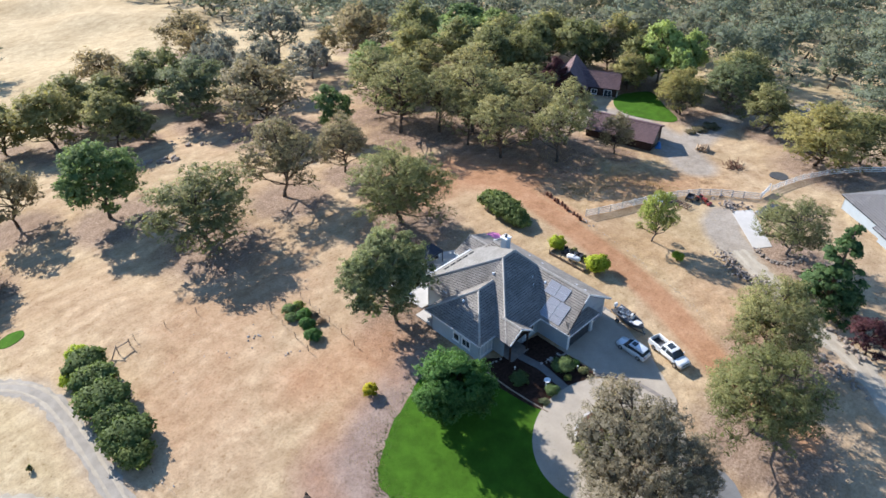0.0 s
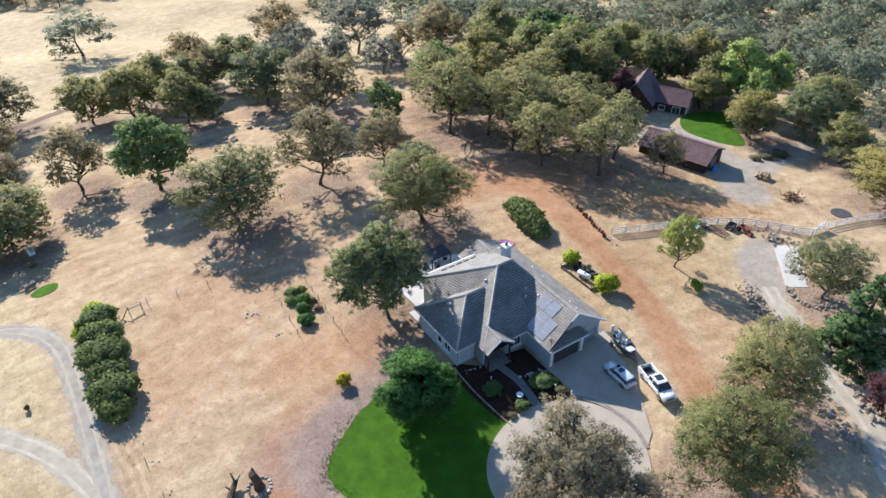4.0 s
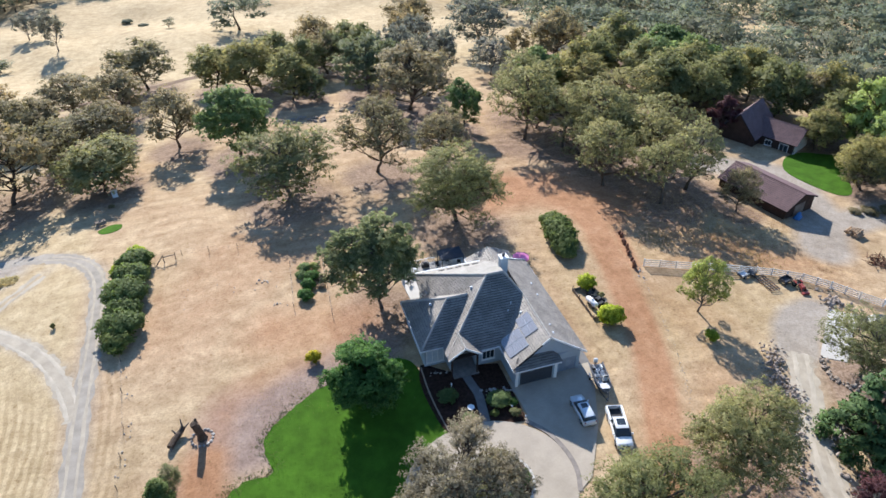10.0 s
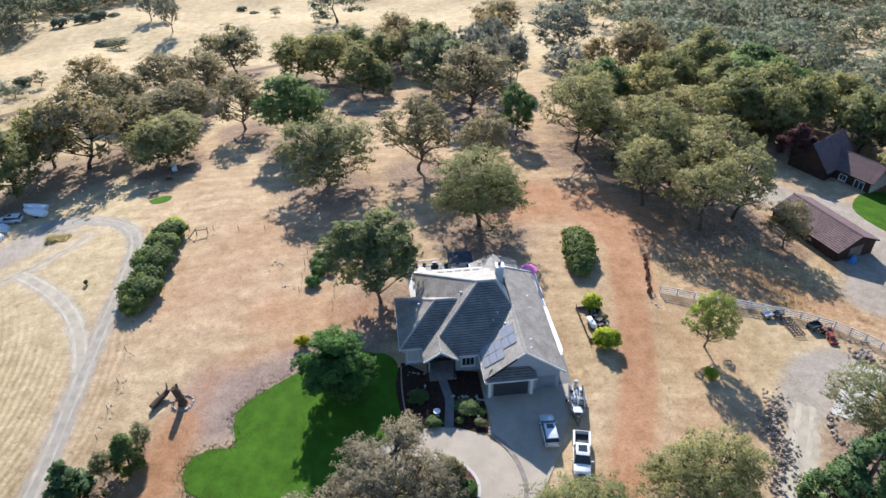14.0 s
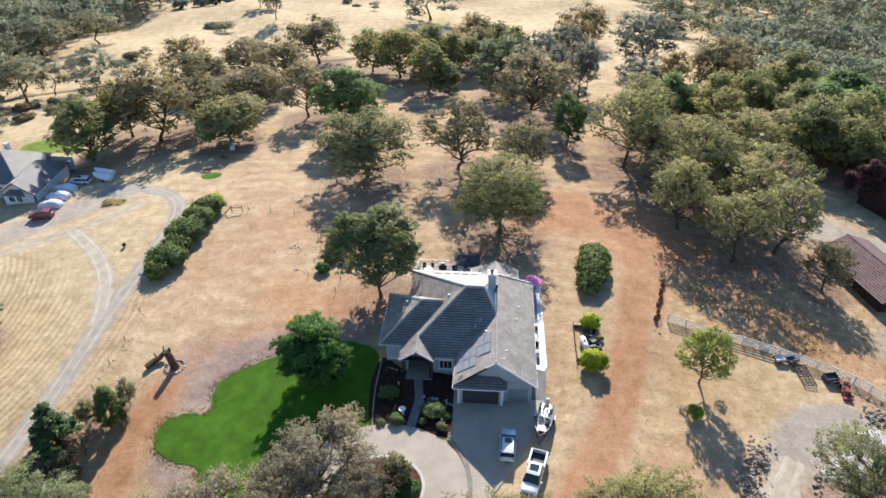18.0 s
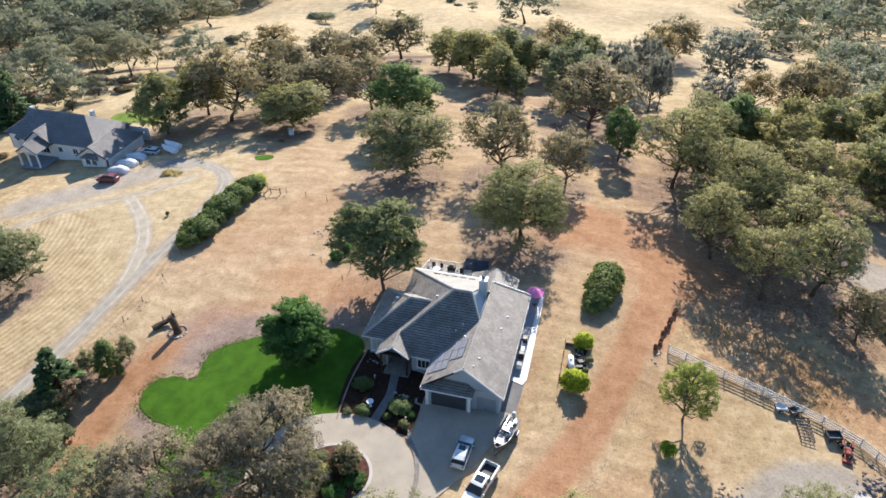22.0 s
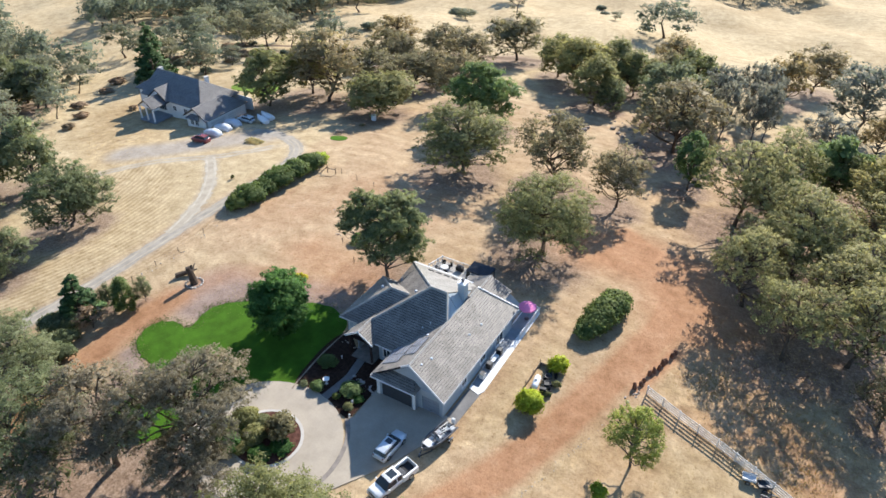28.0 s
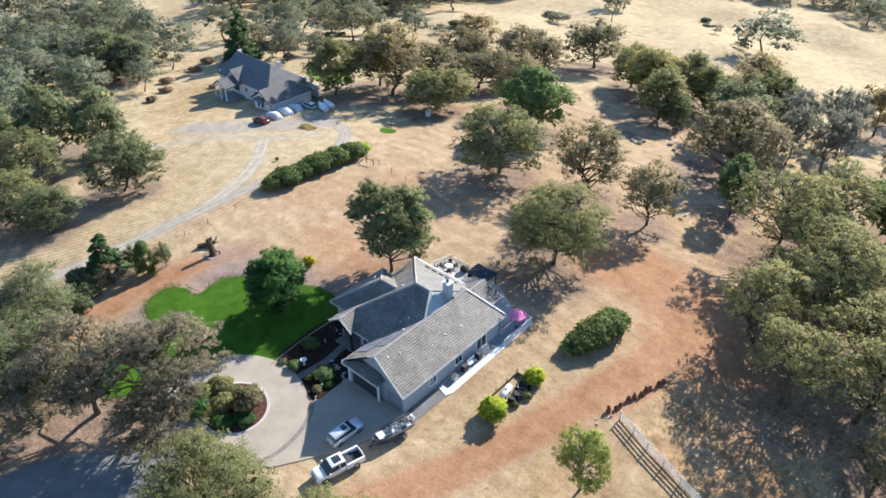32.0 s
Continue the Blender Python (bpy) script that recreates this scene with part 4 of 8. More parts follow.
def broadleaf(seed, hubs, subs, leaves, leaf, pad=(1.0, 1.5), low=-0.15, zc=0.50, zr=0.40, spray=(0.26, 0.46), gap=0.12, limbs=True, flat=0.62, fill=0.10, own=0.25, limb=0.7, core=30, bare=1.0):
    """A tree 10 m high with a crown 5 m in radius: (trunk and limbs, leaves). Limbs carry pads, a pad carries sprays, a spray carries leaves."""
    rng = np.random.default_rng(seed)
    H, R = 10.0, 5.0
    D = even_dirs(rng, hubs, low, 0.97, 0.22)
    D = D[rng.random(hubs) > gap + 0.30 * (D[:, 2] < 0.05) * bare]
    ang = np.arctan2(D[:, 1], D[:, 0])
    swell = 1 + 0.15 * np.sin(2 * ang + rng.uniform(0, 6)) + 0.09 * np.sin(3 * ang + rng.uniform(0, 6))
    k = rng.uniform(0.72, 1.05, len(D)) * swell
    pr = rng.uniform(*pad, len(D))
    inner = np.maximum(0.2, 1 - pr / R * 0.85)
    hub = np.stack([D[:, 0] * R * k * inner, D[:, 1] * R * k * inner, H * zc + D[:, 2] * H * zr * np.minimum(k, 1.06)], 1)
    cs, rs = [], []
    for c, r in zip(hub, pr):
        m_ = max(5, int(subs * (r / pad[1]) ** 2 * rng.uniform(0.8, 1.2) * (1 - 0.4 * bare * (c[2] < H * zc))))
        d = even_dirs(rng, m_, -0.32, 1.0, 0.35)
        w = rng.uniform(0.55, 1.08, m_) * r
        cs.append(c + d * w[:, None] * np.array([1, 1, flat]))
        rs.append(rng.uniform(*spray, m_))
    n_in = int(len(hub) * subs * fill)
    pick = hub[rng.integers(len(hub), size=n_in)] * np.array([1, 1, 0]) * rng.uniform(0.2, 0.9, (n_in, 1))
    pick[:, 2] = H * (zc + zr * rng.uniform(-0.15, 0.6, n_in))
    cs, rs = np.concatenate(cs + [pick]), np.concatenate(rs + [rng.uniform(*spray, n_in)])
    ns = np.maximum(5, (leaves * (rs / spray[1]) ** 2).astype(int))
    q = leaf_cloud(rng, cs, rs, ns, leaf, own=own)
    if core:
        # coarse foliage inside the pads, which keeps the sun out of the crown
        q = np.concatenate([q, leaf_cloud(rng, hub * np.array([0.94, 0.94, 1]), pr * 0.78, np.where(D[:, 2] > -0.1, core, core // 2).astype(int), leaf * 3.3, own=own, flat=0.55)])
    bm = bmesh.new()
    fork = H * max(0.10, zc + zr * low - 0.12)
    bend = rng.normal(size=2) * 0.4
    top_z = H * (zc + zr * 0.35)
    tip = rng.normal(size=2) * 0.5
    lead = [np.array(p) for p in ((0, 0, -0.4), (bend[0] * 0.3, bend[1] * 0.3, fork * 0.5), (bend[0], bend[1], fork), (tip[0] + bend[0], tip[1] + bend[1], (fork + top_z) / 2), (tip[0] * 0.4, tip[1] * 0.4, top_z))]
    tube(bm, lead, [0.28, 0.19, 0.16, 0.10, 0.04], 7)
    for i, c in enumerate(hub if limb else ()):
        c = c - np.array([0, 0, 0.25 * pr[i]])
        u_ = min(0.95, max(0.0, (c[2] - 0.55 * np.hypot(c[0], c[1]) - fork) / (top_z - fork)))
        s = lead[2] + (lead[3] - lead[2]) * u_ * 2 if u_ < 0.5 else lead[3] + (lead[4] - lead[3]) * (u_ * 2 - 1)
        m1 = s + (c - s) * 0.42 + np.array([0, 0, 0.25]) + rng.normal(size=3) * 0.3
        m2 = s + (c - s) * 0.76 + np.array([0, 0, 0.2]) + rng.normal(size=3) * 0.2
        tube(bm, [s, m1, m2, c], [limb * 0.13, limb * 0.095, limb * 0.065, limb * 0.035], 5)
        for _ in range(5 if limbs else 0):
            e = hub[i] + unit(rng.normal(size=3)) * pr[i] * np.array([0.9, 0.9, 0.45])
            tube(bm, [m2, (m2 + e) / 2 + rng.normal(size=3) * 0.15, e], [limb * 0.06, limb * 0.04, limb * 0.018], 3)
    return bm, q


def needle_tree(seed, leaves, leaf, ragged_=0.25):
    """A conifer 10 m high with a cone 3 m wide at its foot."""
    rng = np.random.default_rng(seed)
    cs, rs, ns = [], [], []
    for t in np.linspace(0.06, 0.97, 15):
        w = 2.9 * (1 - t) ** 0.85 + 0.15
        for k in range(max(2, int(11 * (1 - t)) + 2)):
            a = rng.uniform(0, 6.283)
            rr = w * rng.uniform(0.45, 1.0 + ragged_ * 0.3)
            cs.append((rr * math.cos(a), rr * math.sin(a), 10 * t - 0.25 * rr))
            rs.append(rng.uniform(0.4, 0.75) * (0.6 + 0.6 * (1 - t)))
            ns.append(leaves)
    q = leaf_cloud(rng, cs, rs, ns, leaf, 0.3, 0.5)
    bm = bmesh.new()
    tube(bm, [(0, 0, -0.4), (0.05, 0, 5), (0, 0, 9.7)], [0.28, 0.16, 0.03], 6)
    for c in cs[::3]:
        tube(bm, [(0, 0, max(0.3, c[2] + 0.5)), c], [0.06, 0.02], 4)
    return bm, q


PROTO = {}
TREE_TEXT = {
    "oak": ("oak_tree", "broad olive-green oak with a dense clumped crown", "tree"),
    "oakb": ("oak_tree", "brown-tinged dry oak with a ragged open crown", "tree"),
    "oakg": ("oak_tree", "grey-green blue oak with fine pale foliage", "tree"),
    "oakw": ("oak_tree", "olive oak with flat puffed pads over bare dark limbs", "tree"),
    "oakv": ("oak_tree", "brown-olive oak with layered pads over bare dark limbs", "tree"),
    "oakp": ("oak_tree", "grey-brown oak with an open airy crown over the drive", "tree"),
    "tall": ("oak_tree", "tall grey-green live oak standing beside the house", "tree"),
    "green": ("broadleaf_tree", "bright green broadleaf tree with a full round crown", "tree"),
    "lawn": ("broadleaf_tree", "dense glossy green round tree at the edge of the lawn", "tree"),
    "poplar": ("pale_green_tree", "tall pale green tree with a drooping open crown", "tree"),
    "lime": ("young_tree", "young lime-green tree with a thin open crown", "tree"),
    "pine": ("grey_pine", "wispy blue-grey pine with an open crown", "tree"),
    "conifer": ("conifer", "dark green conifer of a pointed shape", "tree"),
    "far": ("oak_tree", "distant dark oak of the woodland", "tree"),
    "fargreen": ("oak_tree", "distant grey-green tree of the woodland", "tree"),
    "purple": ("plum_tree", "purple-leaved plum tree beside the gravel road", "tree"),
    "dryshrub": ("dry_shrub", "leafless brown shrub among pines", "shrub"),
}


# how each kind of crown is made: limbs, sprays on a limb, leaves on a spray, leaf size, and the crown's shape
CROWNS = {
    "oak": dict(hubs=46, subs=26, leaves=64, leaf=0.074, pad=(1.15, 1.75), low=-0.62, zc=0.52, flat=0.8, gap=0.06, spray=(0.32, 0.56), zr=0.43, bare=0.6, core=22),
    "oakb": dict(hubs=42, subs=24, leaves=58, leaf=0.073, pad=(1.05, 1.7), low=-0.6, zc=0.52, gap=0.09, flat=0.78, spray=(0.30, 0.54), zr=0.43, bare=0.7, core=12),
    "oakg": dict(hubs=46, subs=24, leaves=60, leaf=0.071, pad=(1.1, 1.6), low=-0.66, zc=0.5, zr=0.44, flat=0.82, gap=0.06, spray=(0.30, 0.54), bare=0.5, core=22),
    "oakw": dict(hubs=42, subs=26, leaves=58, leaf=0.074, pad=(1.0, 1.7), low=-0.5, zc=0.53, zr=0.41, gap=0.13, flat=0.72, spray=(0.30, 0.52), core=4, fill=0.06),
    "oakp": dict(hubs=40, subs=24, leaves=76, leaf=0.062, pad=(0.95, 1.45), low=-0.45, zc=0.50, zr=0.42, gap=0.12, spray=(0.26, 0.46), flat=0.78, core=36),
    "tall": dict(hubs=54, subs=26, leaves=72, leaf=0.077, pad=(1.05, 1.6), low=-0.8, zc=0.55, zr=0.40, gap=0.05, flat=0.75, bare=0.4, core=96),
    "green": dict(hubs=40, subs=26, leaves=48, leaf=0.096, pad=(1.0, 1.5), low=-0.60, zc=0.52, zr=0.42, gap=0.05, flat=0.75, bare=0.3, core=26),
    "lawn": dict(hubs=40, subs=26, leaves=56, leaf=0.120, pad=(1.05, 1.65), low=-0.72, zc=0.54, zr=0.42, gap=0.02, flat=0.85, spray=(0.36, 0.60), own=0.2, bare=0, core=96),
    "lime": dict(hubs=40, subs=22, leaves=52, leaf=0.1, pad=(0.9, 1.3), low=-0.65, zc=0.56, zr=0.40, gap=0.04, flat=0.9, fill=0.06, core=4, bare=0.3, spray=(0.34, 0.6)),
    "pine": dict(hubs=44, subs=20, leaves=50, leaf=0.075, pad=(0.8, 1.3), low=-0.60, zc=0.56, zr=0.42, gap=0.12, flat=0.8, fill=0.08, limb=0.5, core=12, bare=0.5, spray=(0.32, 0.56)),
    "purple": dict(hubs=28, subs=22, leaves=42, leaf=0.110, low=-0.50, bare=0),
    "dryshrub": dict(hubs=22, subs=12, leaves=26, leaf=0.100, low=-0.40, zc=0.45, zr=0.45, gap=0.2),
    "far": dict(hubs=15, subs=6, leaves=46, leaf=0.185, pad=(1.5, 2.2), low=-0.50, zc=0.48, zr=0.44, spray=(0.8, 1.25), limbs=False, gap=0.03, limb=0, fill=0.02, core=6, own=0.1, bare=0.3),
}
CROWNS["poplar"] = CROWNS["green"]
CROWNS["fargreen"] = CROWNS["far"]
CROWNS["oakv"] = CROWNS["oakw"]


def make_tree(kind, variant, near=1):
    seed = hash_seed(kind, variant)
    mat = {"lawn": "green", "fargreen": "farg", "dryshrub": "brownshrub", "green": "fresh", "oakw": "woodsoak", "oakv": "woodsoak"}.get(kind, kind)
    bark = M["barkgrey"] if kind in ("pine", "oakg", "tall", "lime") else M["bark"]
    if kind in ("conifer",):
        bm, q = needle_tree(seed, (70, 90, 190)[near], (0.2, 0.18, 0.13)[near])
    else:
        form = dict(CROWNS[kind])
        if "far" not in kind:
            form["leaves"] = int(form["leaves"] * (0.25, 0.50, 1.0)[near])
            form["leaf"] *= (1.86, 1.36, 1.0)[near]
        bm, q = broadleaf(seed, **form)
    return bm, bark, q, M[mat]


def hash_seed(kind, variant):
    return sum(ord(ch) * (i + 3) for i, ch in enumerate(kind)) * 7 + variant * 131


TREE_RNG = random.Random(5)


def tree(kind, x, y, h, r, variants=3, lean=0.0, label="", turn=None):
    """Stands a tree of height h and crown radius r on the ground."""
    name, text, cat = TREE_TEXT[kind]
    var = TREE_RNG.randrange(variants)
    base_r = 2.9 if kind in ("conifer",) else 5.0
    rz = TREE_RNG.uniform(0, 360) if turn is None else turn
    m = pose(x, y, float(Z(x, y)) - 0.05, 0, lean, rz) @ Matrix.Diagonal((r / base_r, r / base_r, h / 10.0, 1))
    d = math.hypot(x - 0, y + 8)
    near = 2 if d < 48 else 1 if d < 100 else 0
    if "far" in kind:
        near = 0
    if (kind, var, near) not in PROTO:
        bm, bark, q, mat = make_tree(kind, var, near)
        e = root(name, m, text, cat, "trees on the property" if "far" not in kind else "distant woodland")
        part("trunk", bm, bark, e, smooth=True)
        leaves_mesh("crown", q, mat, e, shaded=True)
        PROTO[(kind, var, near)] = e
    else:
        e = copy_thing(PROTO[(kind, var, near)], m)
        e.scale = m.to_scale()
        e.matrix_basis = m
    if label:
        e["label"] = label
    return e


for kind, text in NEAR_TREES.items():
    for item in text.split():
        tx, ty, th, tr = map(float, item.split(","))
        th *= 1.13 if ty > 55 else 1.0
        tr *= 1.12 if ty > 30 and tx < 25 and "oak" in kind else 1.0
        tree(kind, tx, ty, th, tr, lean=-7 if kind == "tall" else 0.0, turn=-62 if kind == "tall" else None, variants=3 if kind in ("oak", "oakb", "oakg", "oakp", "oakw", "oakv") else 1 if kind in ("tall", "lawn", "purple", "dryshrub") else 2)
FAR_SPOTS = "-26,206,15,12 -160,22,13,11 -140,31,12,8 -137,44,9,5 -187,49,12,11 -167,50,12,9 -186,34,12,10 -156,63,9,6 -175,62,10,8 -205,71,11,9 -150,104,13,8 -181,98,12,9 -119,133,11,6 -133,118,13,9 -148,121,12,7 -135,149,4,5 -114,154,5,3 -118,145,3,4 -104,200,4,5 -51,227,4,3 -34,208,3,2.4 -165,148,12,10 -165,178,12,11 -148,188,12,10 -195,202,13,12 -174,207,12,11 -129,98,6,5 -18,315,12,9 -235,57,12,11 -243,40,12,11 -249,76,12,11 -143,132,11,9 -186,157,12,11 -187,175,12,11 96,168,12,10 -128,86,10,6 -134,92,11,7 -146,84,12,8 -152,92,11,7 -160,108,12,9 -128,124,10,6 -112,118,9,5 -170,126,12,9"
for i, item in enumerate(FAR_SPOTS.split()):
    tx, ty, th, tr = map(float, item.split(","))
    tree("far" if i % 3 else "fargreen", tx, ty, th, tr)


def inside(x, y, poly):
    n, r = len(poly), False
    for i in range(n):
        (x0, y0), (x1, y1) = poly[i], poly[i - 1]
        if (y0 > y) != (y1 > y) and x < (x1 - x0) * (y - y0) / (y1 - y0) + x0:
            r = not r
    return r


WOODS = [
    ([(88, 66), (84, 108), (74, 118), (66, 145), (64, 185), (60, 232), (56, 300), (120, 345), (250, 300), (290, 200), (280, 90), (240, -30), (150, -40), (110, -22), (112, 18), (118, 60)], 9.6),
    ([(-128, -45), (-126, 6), (-145, 45), (-170, 75), (-290, 110), (-340, 40), (-260, -60)], 10.5),
    ([(-205, 138), (-168, 148), (-160, 180), (-162, 214), (-230, 260), (-290, 180), (-230, 120)], 8.0),
    ([(-250, 226), (-160, 220), (-153, 240), (-149, 256), (-144, 270), (-134, 290), (-121, 298), (-60, 335), (0, 325), (14, 350), (-10, 385), (-150, 385), (-240, 340)], 8.5),
]
wood_rng = random.Random(11)
taken = []
PATTERN = {}
for kind in ("far", "fargreen"):
    for var in range(3):
        bm, _, q, _ = make_tree(kind, var + 5, 0)
        bm.verts.index_update()
        PATTERN[(kind, var)] = (q, np.array([v_.co for v_ in bm.verts]), [[v_.index for v_ in f.verts] for f in bm.faces])
        bm.free()
crowns_far = {"far": [], "fargreen": []}
trunk_v, trunk_f = [], []
for poly, gap in WOODS:
    x0, x1 = min(p[0] for p in poly), max(p[0] for p in poly)
    y0, y1 = min(p[1] for p in poly), max(p[1] for p in poly)
    for _ in range(4200):
        wx, wy = wood_rng.uniform(x0, x1), wood_rng.uniform(y0, y1)
        g = gap * wood_rng.uniform(0.85, 1.25)
        if inside(wx, wy, poly) and ((wx - 84) / 19) ** 2 + ((wy - 207) / 19) ** 2 > 1 and ((wx - 135) / 20) ** 2 + ((wy - 130) / 12) ** 2 > 1 and ((wx - 170) / 22) ** 2 + ((wy - 205) / 14) ** 2 > 1 and math.hypot(wx, wy - 60) < 345 and all((wx - a) ** 2 + (wy - c2) ** 2 > g * g for a, c2 in taken):
            taken.append((wx, wy))
            kind = "far" if wood_rng.random() < 0.62 else "fargreen"
            q, tv_, tf_ = PATTERN[(kind, wood_rng.randrange(3))]
            r, h, a = wood_rng.uniform(5.4, 10.2) / 5, wood_rng.uniform(8.5, 15.5) / 10, wood_rng.uniform(0, 6.283)
            mt = np.array([[r * math.cos(a), -r * math.sin(a), 0], [r * math.sin(a), r * math.cos(a), 0], [0, 0, h]])
            rot = np.array([[math.cos(a), -math.sin(a), 0], [math.sin(a), math.cos(a), 0], [0, 0, 1]])
            o = np.array([wx, wy, float(Z(wx, wy)) - 0.05])
            far_off = math.hypot(wx, wy)
            if far_off > 140:
                thin = 2 if far_off < 215 else 3
                q = q[::thin].copy()
                q[:, :3] += (q[:, :3] - q[:, :3].mean(1, keepdims=True)) * (0.32 if thin == 2 else 0.6)
            crowns_far[kind].append(np.concatenate([q[:, :3] @ mt.T + o, q[:, 3:] @ rot.T], 1))
            off = sum(len(t_) for t_ in trunk_v)
            tv_, tf_ = tv_[:21], [f for f in tf_ if max(f) < 21]
            trunk_v.append(tv_ @ mt.T + o)
            trunk_f += [[i_ + off for i_ in f] for f in tf_]
woods = root("distant_woodland", pose(0, 0, 0), "dense distant oak woodland with dark and grey-green crowns", "woodland", kind="stuff")
leaves_mesh("crowns", np.concatenate(crowns_far["far"]), M["far"], woods, shaded=True)
leaves_mesh("crowns", np.concatenate(crowns_far["fargreen"]), M["farg"], woods, shaded=True)
mesh_part("trunks", np.concatenate(trunk_v).tolist(), trunk_f, M["bark"], woods)


# ---- roofs ----
def clip(poly, nx_, ny_, d):
    """Keeps the part of a 2D polygon where nx*u + ny*v <= d."""
    out = []
    for i in range(len(poly)):
        a, c2 = poly[i - 1], poly[i]
        fa, fb = nx_ * a[0] + ny_ * a[1] - d, nx_ * c2[0] + ny_ * c2[1] - d
        if (fa <= 0) != (fb <= 0):
            t = fa / (fa - fb)
            out.append((a[0] + (c2[0] - a[0]) * t, a[1] + (c2[1] - a[1]) * t))
        if fb <= 0:
            out.append(c2)
    return out


def tiled(name, poly, material, parent, course=0.34, width=0.32, lift=0.09, seed=1):
    """One slope of a roof: courses of single tiles over a slab, inside a planar outline (any convex polygon)."""
    rng = random.Random(seed)
    P = [Vector(p) for p in poly]
    n = (P[1] - P[0]).cross(P[2] - P[0]).normalized()
    if n.z < 0:
        P.reverse()
        n = -n
    vdir = (Vector((0, 0, 1)) - n * n.z).normalized()
    udir = vdir.cross(n).normalized()
    o = min(P, key=lambda p: p.dot(vdir))
    uv = [((p - o).dot(udir), (p - o).dot(vdir)) for p in P]
    area = sum(uv[i - 1][0] * uv[i][1] - uv[i][0] * uv[i - 1][1] for i in range(len(uv)))
    if area < 0:
        uv.reverse()
    verts, faces = [], []
    vmax = max(v_ for _, v_ in uv)
    umin, umax = min(u for u, _ in uv), max(u for u, _ in uv)

    def at(u, v_, h):
        return tuple(o + udir * u + vdir * v_ + n * h)

    k = 0
    while k * course < vmax:
        band = clip(clip(uv, 0, -1, -k * course), 0, 1, (k + 1) * course - 0.04)
        if len(band) >= 3:
            off = (k % 2) * width / 2
            i = math.floor((umin - off) / width)
            while i * width + off < umax:
                u0, u1 = i * width + off, (i + 1) * width + off - 0.012
                cell = clip(clip(band, -1, 0, -u0), 1, 0, u1)
                i += 1
                if len(cell) < 3:
                    continue
                j = rng.uniform(-0.008, 0.012)
                top = [at(u, v_, lift * (1 - (v_ - k * course) / course) + 0.02 + j) for u, v_ in cell]
                bot = [at(u, v_ + (0.07 if v_ - k * course < 1e-4 else 0.0), 0.0) for u, v_ in cell]
                b0 = len(verts)
                verts += top + bot
                m_ = len(cell)
                faces.append(tuple(range(b0, b0 + m_)))
                for q in range(m_):
                    r_ = (q + 1) % m_
                    if abs(cell[q][1] - k * course) < 1e-4 and abs(cell[r_][1] - k * course) < 1e-4 or k == 0:
                        faces.append((b0 + q, b0 + m_ + q, b0 + m_ + r_, b0 + r_))
        k += 1
    n_tiles = len(faces)
    b0 = len(verts)
    verts += [at(u, v_, -0.005) for u, v_ in uv] + [at(u, v_, -0.2) for u, v_ in uv]
    m_ = len(uv)
    faces.append(tuple(range(b0, b0 + m_)))
    faces.append(tuple(range(b0 + 2 * m_ - 1, b0 + m_ - 1, -1)))
    for q in range(m_):
        faces.append((b0 + q, b0 + m_ + q, b0 + m_ + (q + 1) % m_, b0 + (q + 1) % m_))
    ob = mesh_part(name, verts, faces, material, parent)
    ob.data.materials.append(M["underlay"])
    for f in ob.data.polygons[n_tiles:]:
        f.material_index = 1
    ob["kind"] = "stuff"
    return ob


def caps(name, a, c2, material, parent, w=0.26, step=0.6):
    """Ridge or hip caps, one piece after another, from a to c2."""
    a, c2 = Vector(a), Vector(c2)
    d = (c2 - a)
    L = d.length
    d.normalize()
    s = d.cross(Vector((0, 0, 1))).normalized()
    u = s.cross(d)
    k = 0.0
    while k < L - 0.05:
        bm = bmesh.new()
        p, q = a + d * k, a + d * min(L, k + step)
        ring = []
        for base_p, lift in ((p, 0.05), (q, 0.0)):
            ring.append([bm.verts.new(base_p + s * x * w + u * (z_ + lift)) for x, z_ in ((-0.62, -0.06), (-0.35, 0.10), (0, 0.16), (0.35, 0.10), (0.62, -0.06))])
        for i in range(4):
            bm.faces.new((ring[0][i], ring[0][i + 1], ring[1][i + 1], ring[1][i]))
        bm.faces.new(ring[0][::-1])
        bm.faces.new(ring[1])
        part(name, bm, material, parent)
        k += step


def board(name, a, c2, w, h, material, parent, label=""):
    bm = bmesh.new()
    beam(bm, a, c2, w, h)
    return part(name, bm, material, parent, label)


def wall_poly(name, pts, inward, material, parent, label=""):
    """An upright wall from its outline, with thickness towards inward."""
    bm = bmesh.new()
    vs = [bm.verts.new(p) for p in pts]
    ws = [bm.verts.new(Vector(p) + Vector(inward)) for p in pts]
    bm.faces.new(vs)
    bm.faces.new(ws[::-1])
    for i in range(len(vs)):
        bm.faces.new((vs[i - 1], ws[i - 1], ws[i], vs[i]))
    bmesh.ops.recalc_face_normals(bm, faces=bm.faces[:])
    return part(name, bm, material, parent, label)


